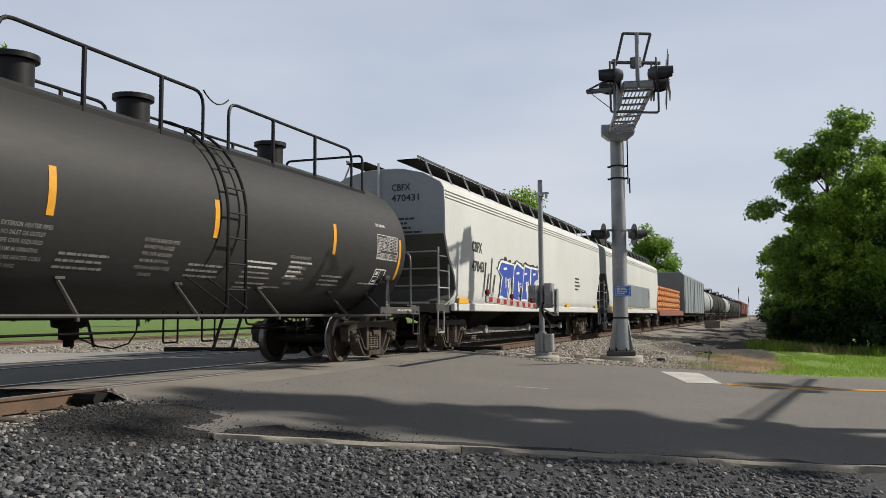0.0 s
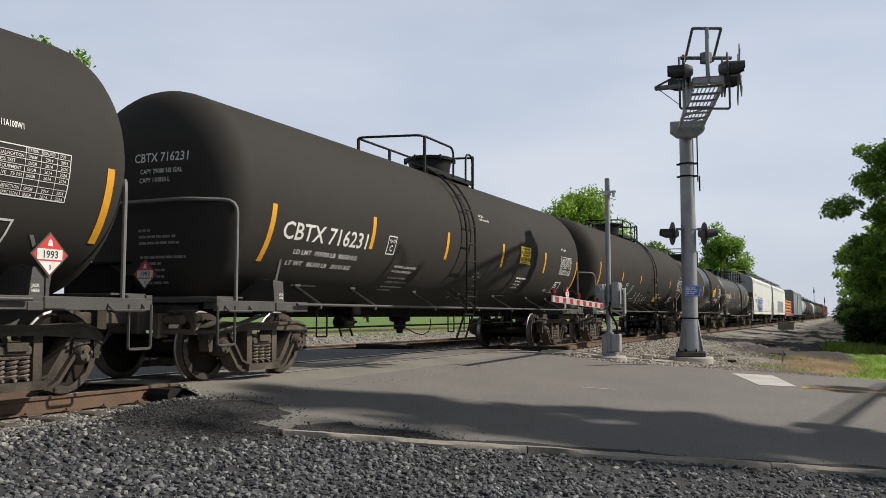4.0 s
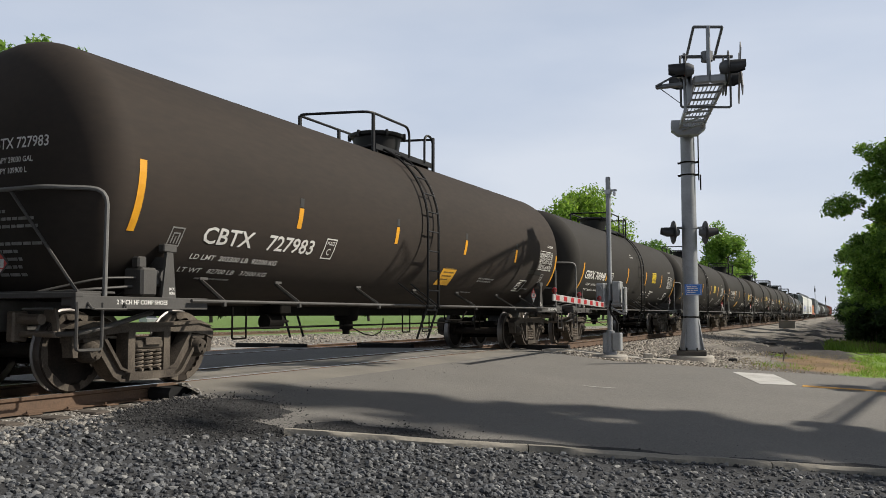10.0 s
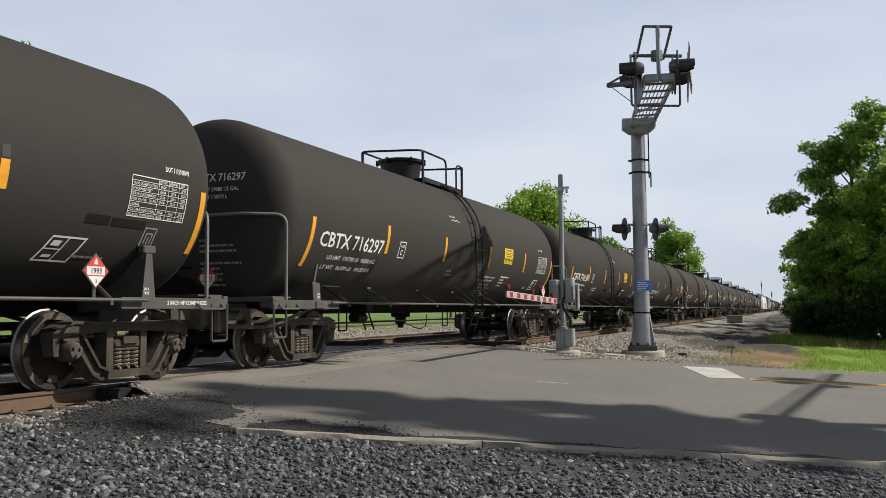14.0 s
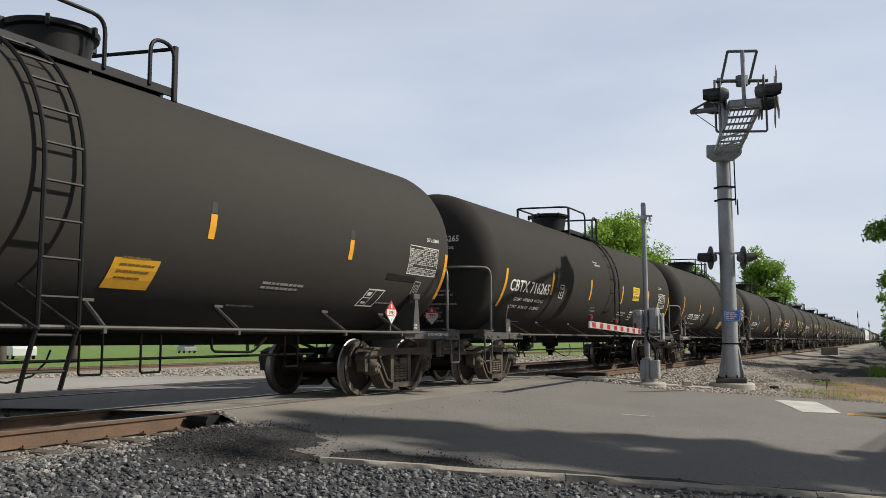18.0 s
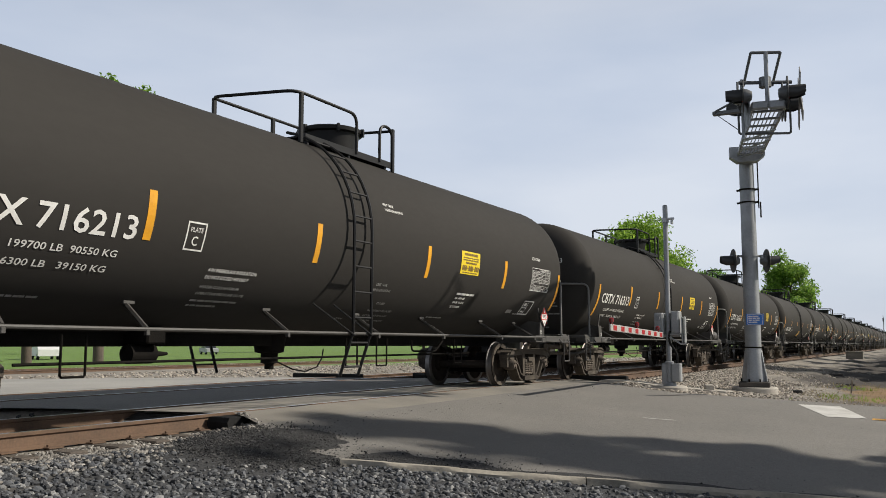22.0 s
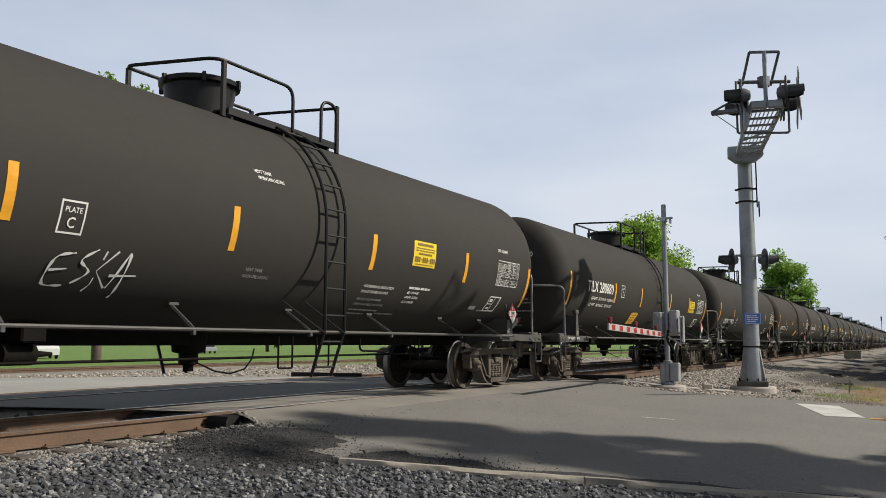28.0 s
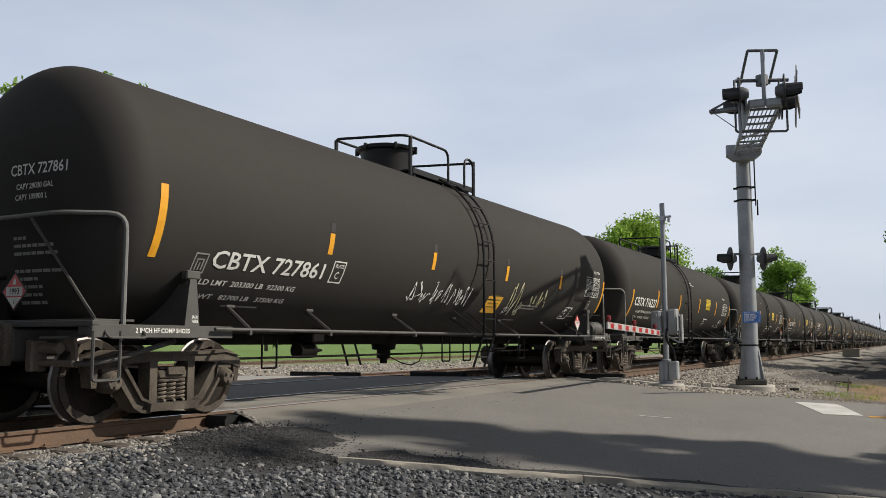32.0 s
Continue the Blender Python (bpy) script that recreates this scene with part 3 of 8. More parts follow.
def stones(name, label, pts, size, material, seed, flat=0.6, category="gravel"):
    """Irregular broken stones at pts (n x 3), one mesh."""
    rng = np.random.default_rng(seed)
    g = (1 + 5 ** 0.5) / 2
    base = np.array([(-1, g, 0), (1, g, 0), (-1, -g, 0), (1, -g, 0), (0, -1, g), (0, 1, g), (0, -1, -g), (0, 1, -g), (g, 0, -1), (g, 0, 1), (-g, 0, -1), (-g, 0, 1)]) / 1.9
    face = np.array([(0, 11, 5), (0, 5, 1), (0, 1, 7), (0, 7, 10), (0, 10, 11), (1, 5, 9), (5, 11, 4), (11, 10, 2), (10, 7, 6), (7, 1, 8), (3, 9, 4), (3, 4, 2), (3, 2, 6), (3, 6, 8), (3, 8, 9), (4, 9, 5), (2, 4, 11), (6, 2, 10), (8, 6, 7), (9, 8, 1)])
    n = len(pts)
    r = size[0] + (size[1] - size[0]) * rng.random(n) ** 1.8
    sc = np.stack([1 + 0.5 * rng.random(n), 0.75 + 0.3 * rng.random(n), flat + 0.3 * rng.random(n)], -1) * r[:, None] / 2
    v = base[None] * (0.72 + 0.5 * rng.random((n, 12, 1))) * sc[:, None]
    a = rng.random((n, 3)) * np.array([0.9, 0.9, 6.28]) - np.array([0.45, 0.45, 0])
    for ax in (0, 1, 2):
        c, s = np.cos(a[:, ax])[:, None], np.sin(a[:, ax])[:, None]
        i, j = [(1, 2), (2, 0), (0, 1)][ax]
        vi, vj = v[..., i] * c - v[..., j] * s, v[..., i] * s + v[..., j] * c
        v[..., i], v[..., j] = vi, vj
    v = (v + pts[:, None]).reshape(-1, 3)
    f = (face[None] + 12 * np.arange(n)[:, None, None]).reshape(-1, 3)
    return thing(name, label, category, kind="stuff", me=soup(name, v, f, material, False))


def soup(name, v, f, material, smooth=False):
    me = bpy.data.meshes.new(name)
    k = f.shape[1]
    me.vertices.add(len(v))
    me.vertices.foreach_set("co", v.astype(np.float32).ravel())
    me.loops.add(len(f) * k)
    me.loops.foreach_set("vertex_index", f.astype(np.int32).ravel())
    me.polygons.add(len(f))
    me.polygons.foreach_set("loop_start", np.arange(0, len(f) * k, k, dtype=np.int32))
    me.polygons.foreach_set("loop_total", np.full(len(f), k, dtype=np.int32))
    me.polygons.foreach_set("use_smooth", np.full(len(f), smooth))
    me.materials.append(material)
    me.update(calc_edges=True)
    me.validate()
    return me


def scatter(n, o_range, y_range, keep, seed, lift=0.012):
    rng = np.random.default_rng(seed)
    o = rng.uniform(*o_range, n)
    y = rng.uniform(*y_range, n)
    k = keep(o, y, rng.random(n))
    o, y = o[k], y[k]
    n, f = np.interp(o, *NEAR), np.interp(o, *FAR)
    z = np.where((y > n) & (y < f), land(TX + o, y) + 0.006, ground_z(TX + o, y))
    return np.stack([TX + o, y, z + lift * rng.random(len(o))], -1)


def make_stones():
    near = lambda o: np.interp(o, *NEAR)
    blob = lambda o, y: np.exp(-(((o - 2.65) / 1.15) ** 2 + ((y - 7.25) / 1.3) ** 2) ** 1.5)
    stones("gravel", "grey crushed stone covering the ground before the road", scatter(25000, (1.7, 9.6), (2.6, 9.6), lambda o, y, r: (y < near(o) - 0.1) & (y > 2.4 + 0.15 * np.abs(o - 5)) & (r > 1.6 * blob(o, y)) & (r > 0.62 * np.clip((o - 5.0) / 1.2, 0, 1) * np.clip((y - near(o) + 1.9) / 0.8, 0, 1)), 1), (0.024, 0.072), M_STONE, 2)
    stones("gravel", "pale track ballast beside the near rail", scatter(9000, (0.95, 2.6), (0.5, 8.7), lambda o, y, r: (y < near(o) + 0.1) & (r > np.clip((o - 1.5) / 1.2, 0, 1)) & (r > 1.5 * blob(o, y)), 3), (0.028, 0.06), M_STONE_N, 4)
    stones("gravel", "dark crumbled asphalt spilling off the road edge", scatter(34000, (1.3, 5.4), (5.2, 9.2), lambda o, y, r: (r < 1.7 * blob(o, y) ** 2.6) | ((y > near(o) - 0.12) & (r < 0.9 * np.exp(-((y - near(o)) / 0.62) ** 2) * np.interp(o, [1.8, 2.6, 4.2, 5.4], [0, 1, 0.8, 0]))), 5, 0.022), (0.008, 0.027), M_CRUMB, 6)
    stones("gravel", "fine grey chippings along the kerb", scatter(7000, (4.2, 9.6), (6.4, 10.2), lambda o, y, r: (y < near(o) - 0.02) & (y > near(o) - 1.9 * r), 7), (0.010, 0.024), M_STONE, 8)
    stones("grit", "dark grit and dead leaves gathered along the road edge", scatter(16000, (3.2, 16), (7.2, 14), lambda o, y, r: (y > near(o) + 0.0) & (r < 0.9 * np.exp(-((y - near(o)) / np.interp(o, [3.4, 6, 16], [0.42, 0.3, 0.2])) ** 2)), 27, 0.012), (0.010, 0.030), M_CRUMB, 28)
    stones("grit", "loose chippings strewn on the asphalt", scatter(9000, (1.8, 13), (7.2, 21), lambda o, y, r: (y > near(o)) & (y < np.interp(o, *FAR)) & (r < np.exp(-(y - near(o)) / 2.2) + 0.10), 29, 0.003), (0.007, 0.020), M_CRUMB, 30)
    far = lambda o: np.interp(o, *FAR)
    stones("ballast", "pale crushed stone on the track shoulder", scatter(20000, (0.95, 7.0), (20.0, 46), lambda o, y, r: (y > far(o) + 0.15) & (r < np.interp(o + np.clip((y - 26) / 6, 0, 1.6), [1, 4.6, 7.0], [1, 0.9, 0.03])) & (r < np.interp(y, [20, 28, 46], [1, 0.8, 0.3])), 9), (0.045, 0.10), M_STONE_L, 10, category="ballast")
    stones("ballast", "pale crushed stone between the tracks", scatter(7000, (-6.6, -0.9), (20.0, 60), lambda o, y, r: (y > far(o) + 0.15) & (r < np.interp(y, [20, 34, 60], [1, 0.7, 0.25])), 11), (0.05, 0.11), M_STONE_L, 12, category="ballast")
    stones("ballast", "dark crushed stone beyond the near track", scatter(5000, (-7.0, -0.9), (-6, 8.5), lambda o, y, r: y < near(o), 13), (0.05, 0.09), M_STONE, 14, category="ballast")
    stones("ballast", "pale loose stone beside the far road edge", scatter(5000, (-16, -6.5), (8, 60), lambda o, y, r: y > far(o), 15), (0.06, 0.13), M_STONE_L, 16, category="ballast")
    stones("gravel", "gritty stones along the far road edge", scatter(3500, (1.4, 10), (19.5, 25), lambda o, y, r: (y > far(o)) & (y < far(o) + 0.2 + 1.3 * r * r), 17, 0.008), (0.02, 0.055), M_STONE_L, 18)


def make_kerb():
    pts = [(o, float(np.interp(o, *NEAR))) for o in np.linspace(3.62, 40, 30)]
    d = Vector((0.9, 0.436, 0)).normalized()
    nrm = Vector((d.y, -d.x, 0))
    k = thing("kerb", "worn concrete edging strip sunk in gravel beside the road", "kerb", kind="structure")
    prev = None
    cuts = list(np.arange(0, 24, 2.4)) + [40]
    for a, b in zip(cuts[:-1], cuts[1:]):
        me = Mesh()
        rows = []
        for t in np.linspace(a + 0.006, b - 0.006, 25):
            o = 3.62 + t * d.x
            y = float(np.interp(o, *NEAR)) - 0.02
            z = float(land(TX + o, y))
            wv = 0.014 * math.sin(t * 3.1) + 0.010 * math.sin(t * 7.7) + 0.006 * math.sin(t * 19.3)
            base = Vector((TX + o, y, z))
            rows.append([base + nrm * 0.02 + Vector((0, 0, -0.1)), base + nrm * (0.01 + wv * 0.3) + Vector((0, 0, 0.034)), base + nrm * (0.03 + wv) + Vector((0, 0, 0.056 + 0.4 * wv)),
                         base + nrm * (0.11 + wv) + Vector((0, 0, 0.056 + 0.4 * wv)), base + nrm * (0.14 - wv) + Vector((0, 0, 0.03)), base + nrm * 0.145 + Vector((0, 0, -0.1))])
        v = [p for r in rows for p in r]
        n = 6
        f = [(i * n + j, i * n + j + 1, (i + 1) * n + j + 1, (i + 1) * n + j) for i in range(24) for j in range(n - 1)]
        f += [tuple(range(n)), tuple(reversed(range(24 * n, 25 * n)))]
        part("kerb_stone", me.add(v, f).data("kerb_stone", M_KERB, 50), k)


def on_road(poly, material, name, label, rise=0.019):
    """A painted patch on the road, outline in (offset, y)."""
    m = Mesh()
    a, b, c, d = [Vector((p[0], p[1], 0)) for p in poly]
    nu = max(1, int((b - a).length / 0.5))
    nv = max(1, int((d - a).length / 0.5))
    v = []
    for i in range(nu + 1):
        for j in range(nv + 1):
            p = a.lerp(b, i / nu).lerp(d.lerp(c, i / nu), j / nv)
            v.append((TX + p.x, p.y, float(land(TX + p.x, p.y)) + rise))
    f = [(i * (nv + 1) + j, (i + 1) * (nv + 1) + j, (i + 1) * (nv + 1) + j + 1, i * (nv + 1) + j + 1) for i in range(nu) for j in range(nv)]
    return thing(name, label, "road marking", kind="structure", me=m.add(v, f).data(name, material, 0))


def make_markings():
    on_road([(6.36, 20.17), (7.14, 20.80), (7.77, 18.55), (7.11, 18.05)], M_PAINT_W, "road_marking", "worn white stop bar painted on the asphalt")
    on_road([(7.86, 18.40), (45, 34.75), (45, 35.05), (7.86, 18.70)], M_PAINT_Y, "road_marking", "faded orange-yellow centre line on the road")
    on_road([(4.62, 14.36), (5.12, 14.56), (5.12, 14.61), (4.62, 14.41)], M_PAINT_W, "road_marking", "remnant of a thin white line on the asphalt")
    on_road([(3.3, 18.0), (3.42, 18.0), (4.5, 20.3), (4.38, 20.3)], M_ASPH_D, "road_marking", "dark sealed crack in the asphalt")


def crumbled_edge():
    """Broken dark asphalt lying over the road's ragged end beside the rail."""
    rnd = random.Random(9)
    n, rings = 44, 6
    v = []
    for j in range(1, rings + 1):
        for i in range(n):
            a = 2 * math.pi * i / n
            edge = 1.0 + 0.10 * math.sin(3 * a + 1) + 0.07 * math.sin(7 * a) + 0.06 * rnd.uniform(-1, 1) * (j == rings)
            q = j / rings * edge
            o, y = 2.62 + 1.05 * q * math.cos(a) + 0.30 * q * math.sin(a), 7.40 + 1.12 * q * math.sin(a)
            x = TX + o
            on = float(np.interp(o, *NEAR)) < y
            z = float(land(x, y)) + 0.014 if on else float(ground_z(np.array(x), np.array(y)))
            v.append((x, y, z + 0.006 * (1 - (j / rings) ** 2) + (0.008 * rnd.random() if j < rings else -0.012)))
    c = len(v)
    v.append((TX + 2.62, 7.40, float(land(TX + 2.62, 7.40)) + 0.03))
    f = [(c, i, (i + 1) % n) for i in range(n)]
    f += [(j * n + i, (j + 1) * n + i, (j + 1) * n + (i + 1) % n, j * n + (i + 1) % n) for j in range(rings - 1) for i in range(n)]
    k = len(v)
    os_ = np.arange(3.2, 40, 0.12)
    for o in os_:
        n0 = float(np.interp(o, *NEAR)) + 0.0
        wd = (0.30 + 0.07 * math.sin(o * 2.3) + 0.05 * math.sin(o * 5.9) + 0.03 * rnd.random()) * (1.0 + 1.7 * math.exp(-((o - 3.8) / 1.2) ** 2))
        for q, h in ((-0.02, 0.012), (wd * 0.6, 0.020), (wd, 0.0145)):
            v.append((TX + o, n0 + q, float(land(TX + o, n0 + q)) + h))
    f += [(k + 3 * i + j, k + 3 * i + 3 + j, k + 3 * i + 4 + j, k + 3 * i + 1 + j) for i in range(len(os_) - 1) for j in range(2)]
    thing("crumbled_asphalt", "dark crumbled asphalt over the broken road edge", "road edge", kind="structure", me=Mesh().add(v, f).data("crumbled_asphalt", M_CRUMBFLAT, 60))


make_ground()
crumbled_edge()
make_road()
make_track(0.0, -700, 900, ties=110, label="rusty steel rails on timber ties in ballast")
make_track(-4.71, -700, 900, ties=90, skip=(6.5, 19.5), label="rusty steel rails of the second track")
make_track(-20.5, -400, 900, z=-0.05, ties=60, tie_from=12, skip=(-4, 11), label="brown rusty rails of a distant siding")
make_kerb()
make_markings()
make_stones()


# ---- crossing signals ----
ROAD = Vector((0.906, 0.423, 0))        # along the road, away from the track
ACROSS = Vector((-0.423, 0.906, 0))     # across the road, away from the eye


def at(o, y, z=None):
    return Vector((TX + o, y, float(land(TX + o, y)) if z is None else z))


def basis(origin, x, z=Vector((0, 0, 1))):
    """A pose at origin with its x axis along x, level."""
    x = x.normalized()
    y = z.cross(x).normalized()
    m = Matrix((x, y, x.cross(y))).transposed().to_4x4()
    m.translation = origin
    return m


def lamp_head_meshes():
    disc = Mesh().lathe([(0.02, -0.012), (0.298, -0.012), (0.305, 0.0), (0.298, 0.012), (0.02, 0.012)], axis="x", n=28).data("background_disc", M_HOOD)
    house = Mesh().lathe([(0.02, -0.16), (0.08, -0.15), (0.13, -0.06), (0.135, 0.0), (0.02, 0.0)], axis="x", n=20).data("lamp_housing", M_BOX)
    lens = Mesh().lathe([(0.02, 0.012), (0.118, 0.012), (0.11, 0.03), (0.02, 0.05)], axis="x", n=20).data("lens", M_LENS)
    m = Mesh()
    rows, n = [(0.0, 1.0), (0.16, 1.0), (0.31, 0.96)], 14
    v, f = [], []
    for q, s in ((0.130, 1), (0.123, -1)):
        for i, (d, k) in enumerate(rows):
            for j in range(n + 1):
                a = radians(-55 + 290 * j / n) if i < 2 else radians(-20 + 220 * j / n)
                v.append((d, q * k * math.cos(a), q * k * math.sin(a)))
    w = n + 1
    for side in range(2):
        b = side * 3 * w
        for i in range(2):
            for j in range(n):
                quad = (b + i * w + j, b + i * w + j + 1, b + (i + 1) * w + j + 1, b + (i + 1) * w + j)
                f.append(quad if side == 0 else quad[::-1])
    for j in range(n):
        f.append((2 * w + j, 2 * w + j + 1, 5 * w + j + 1, 5 * w + j))
    hood = m.add(v, f).data("hood", M_HOOD)
    return disc, house, lens, hood


LAMP = lamp_head_meshes()


def lamp_pair(parent, centre, facing, gap=0.76, sides=(-1, 1)):
    """Two red flasher heads on a short crossarm, facing one way."""
    m = basis(centre, facing)
    arm = part("crossarm", Mesh().tube([(-0.1, -gap / 2 - 0.05, 0), (-0.1, gap / 2 + 0.05, 0)], 0.03, 8).data("crossarm", M_GALV), parent, m=m)
    for s in sides:
        for nm, me in zip(("background_disc", "lamp_housing", "lens", "hood"), LAMP):
            part(nm, me, arm, "black lamp hood" if nm == "hood" else "", pose(0, s * gap / 2, 0))
    return arm


def cantilever(grated=True):
    base = at(5.04, 23.0)
    th = thing("cantilever_signal", "grey steel crossing signal mast with a walkway arm over the road", "railway signal", pose(*base))
    z0 = base.z
    L = lambda p: p - base
    foot = Mesh().lathe([(0.05, -0.25), (0.55, -0.25), (0.55, 0.10), (0.52, 0.14), (0.05, 0.14)], n=28)
    part("footing", foot.data("footing", M_CONC), th, "round weathered concrete footing")
    part("base_plate", Mesh().box((0, 0, 0.205), (0.74, 0.74, 0.13), 0.02, pose(0, 0, 0, 0, 0, 8)).data("base_plate", M_PLATE, 0), th, "stained steel base plate")
    part("mast", Mesh().lathe([(0.02, 0.28), (0.30, 0.28), (0.215, 1.02), (0.20, 1.1), (0.198, 1.12), (0.19, 3.0), (0.178, 5.95), (0.02, 5.95)], n=28).data("mast", M_GALV), th, "tapered galvanised steel mast")
    gus = Mesh().prism([(0.19, 0.28), (0.36, 0.28), (0.35, 0.36), (0.215, 1.05), (0.19, 1.05)], -0.012, 0.012, "y").data("gusset", M_GALV, 0)
    for k in range(4):
        part("gusset", gus, th, m=pose(0, 0, 0, 0, 0, 90 * k - 22))
    bolt = Mesh().cyl((0.335, 0, 0.26), (0.335, 0, 0.34), 0.02, 6).data("anchor_bolt", M_UNDER)
    for k in range(8):
        part("anchor_bolt", bolt, th, m=pose(0, 0, 0, 0, 0, 45 * k + 32))
    for z in (1.12, 4.55 - z0 - 0.05, 4.85 - z0 - 0.02):
        part("band", Mesh().lathe([(0.18, z - 0.018), (0.21, z - 0.018), (0.21, z + 0.018), (0.18, z + 0.018)], n=24).box((0.235, 0.0, z), (0.06, 0.05, 0.05), 0.008).box((-0.235, 0.0, z), (0.06, 0.05, 0.05), 0.008).data("band", M_UNDER), th)
    part("antenna_rod", Mesh().cyl((0.27, 0, 4.35 - z0), (0.27, 0, 5.55 - z0), 0.018, 6).cyl((0.31, 0.02, 4.1 - z0), (0.31, 0.02, 4.5 - z0), 0.02, 6).data("antenna_rod", M_UNDER), th)
    # the arm over the road
    p0, p1 = L(at(5.14, 22.85, 5.68)), L(at(6.50, 16.5, 5.20))
    if not grated:
        p1 = p0 + (p1 - p0) * 1.35
    d = p1 - p0
    m = Matrix.Translation(p0) @ (d.to_track_quat("X", "Z").to_matrix().to_4x4())
    ln = d.length
    wide, thick = (0.28, 0.05) if grated else (0.055, 0.026)
    arm = part("walkway", Mesh().box((ln / 2, wide, 0), (ln + 0.3, thick, 0.10), 0.008).box((ln / 2, -wide, 0), (ln + 0.3, thick, 0.10), 0.008).data("walkway", M_GALV), th, "grated steel walkway arm", m)
    bar = Mesh().box((0, 0, -0.05), (0.07, 2 * wide - 0.04, 0.04), 0.004).data("cross_bar", M_GALV, 0)
    for k in range(9 if grated else 3):
        part("cross_bar", bar, arm, m=pose(0.1 + k * (ln - 0.1) / 8, 0, 0))
    slat = Mesh().box((ln / 2, 0, 0.0), (ln + 0.1, 0.018, 0.012)).data("grating_bar", M_GALV, 0)
    for y in (-0.225, -0.15, -0.075, 0, 0.075, 0.15, 0.225) if grated else ():
        part("grating_bar", slat, arm, m=pose(0, y, 0))
    # unseen twin only: a rail set to cast a second thin shadow line
    if not grated:
        part("hand_rail", Mesh().tube([(0.2, 0.0, 0.27), (ln, 0.0, 0.22)], 0.03, 8).data("hand_rail", M_GALV), arm)
    for a, b in ((0.3, 1.7), (1.7, 3.1), (3.1, 4.5)) if grated else ():
        part("diagonal", Mesh().tube([(a, -0.28, -0.08), (b, 0.28, -0.08)] if int(a * 10) % 4 else [(a, 0.28, -0.08), (b, -0.28, -0.08)], 0.02, 6).data("diagonal", M_GALV), arm)
    part("end_cap", Mesh().box((ln + 0.16, wide * 0.53, 0.03), (0.12, wide + 0.02, 0.15), 0.03).box((ln + 0.16, -wide * 0.53, 0.03), (0.12, wide + 0.02, 0.15), 0.03).data("end_cap", M_GALV), arm)
    part("head_bracket", Mesh().prism([(-0.42, 5.86), (-0.42, 5.62), (-0.24, 5.48), (0.24, 5.48), (0.42, 5.62), (0.42, 5.86)], -0.26, 0.26, "x").data("head_bracket", M_GALV, 0), th, "steel bracket holding the arm", basis(Vector((0, 0, -z0)), d) )
    # goalpost at the arm's end
    e = L(at(6.50, 16.5, 0)) + Vector((0, 0, 0))
    tip = e.copy()
    rt = ROAD
    post = part("post", Mesh().box(tuple(tip + Vector((0, 0, 5.75))), (0.07, 0.07, 1.05), 0.008).data("post", M_GALV, 0), th)
    up = tip + Vector((0, 0, 6.26))
    back = ACROSS * 0.55
    A, B = up - rt * 0.27, up + rt * 0.27
    part("top_frame", Mesh().tube([A, B], 0.028, 6).tube([A, A + back - Vector((0, 0, 0.05)) - rt * 0.0 + Vector((0, 0, -0.42))], 0.026, 6).tube([B, B + back + Vector((0, 0, -0.47))], 0.026, 6).data("top_frame", M_BOX), th, "dark steel hoop over the walkway end")
    bar_z = 5.72
    bc = tip + Vector((0, 0, bar_z)) + ACROSS * 0.1
    part("lamp_bar", Mesh().tube([bc - rt * 0.48, bc + rt * 0.48], 0.035, 8).lathe([(0.02, -0.09), (0.11, -0.09), (0.11, 0.09), (0.02, 0.09)], c=tuple(bc), n=14).data("lamp_bar", M_BOX), th, "dark bar between the lamps")
    low = tip + Vector((0, 0, 4.80)) + ACROSS * 0.3
    part("hanger_frame", Mesh().tube(rounded([low - rt * 0.45 + Vector((0, 0, 1.0)), low - rt * 0.45, low + rt * 0.50, low + rt * 0.50 + Vector((0, 0, 0.9))], 0.03, 1), 0.024, 6).data("hanger_frame", M_BOX), th)
    lamp_x = Vector((0.985, 0.17, 0))
    out = tip - rt * 0.5 + Vector((0, 0, 5.16)) + ACROSS * 0.1
    part("side_bracket", Mesh().box(tuple(out - rt * 0.22), (0.5, 0.12, 0.07), 0.01).tube([out - rt * 0.46, out + Vector((0, 0, 0.25))], 0.02, 6).tube([out - rt * 0.46, out + rt * 0.02 - Vector((0, 0, 0.36))], 0.008, 5).data("side_bracket", M_BOX), th)
    for sg in (-1, 1):
        lamp_pair(th, tip + lamp_x * (0.05 + sg * 0.38) + Vector((0, 0, 5.43)) + ACROSS * 0.35, lamp_x * sg, 0.94)
        lamp_pair(th, Vector((0, 0, 3.0 - z0)) + rt * sg * 0.42, rt * sg, 0.04, (1,))
    part("mast_bracket", Mesh().lathe([(0.17, 3.10 - z0), (0.215, 3.10 - z0), (0.215, 3.14 - z0), (0.17, 3.14 - z0)], n=24).tube([rt * -0.5 + Vector((0, 0, 3.12 - z0)), rt * 0.5 + Vector((0, 0, 3.12 - z0))], 0.03, 8).box((0.28, 0.1, 3.1 - z0), (0.10, 0.1, 0.10), 0.02).data("mast_bracket", M_GALV), th)
    # crossbuck boards behind the far lamps, turned edge-on to the line
    for tilt in (-45, 45):
        part("crossbuck_board", Mesh().box((0, 0, 0), (0.02, 1.22, 0.22), 0.004).data("crossbuck_board", M_DIM2, 0), th, "white crossbuck board seen edge-on", basis(tip + lamp_x * 0.66 + ACROSS * 0.35 + Vector((0, 0, 5.42)), lamp_x) @ pose(0.02 if tilt > 0 else 0, 0, 0, tilt, 0, 0))
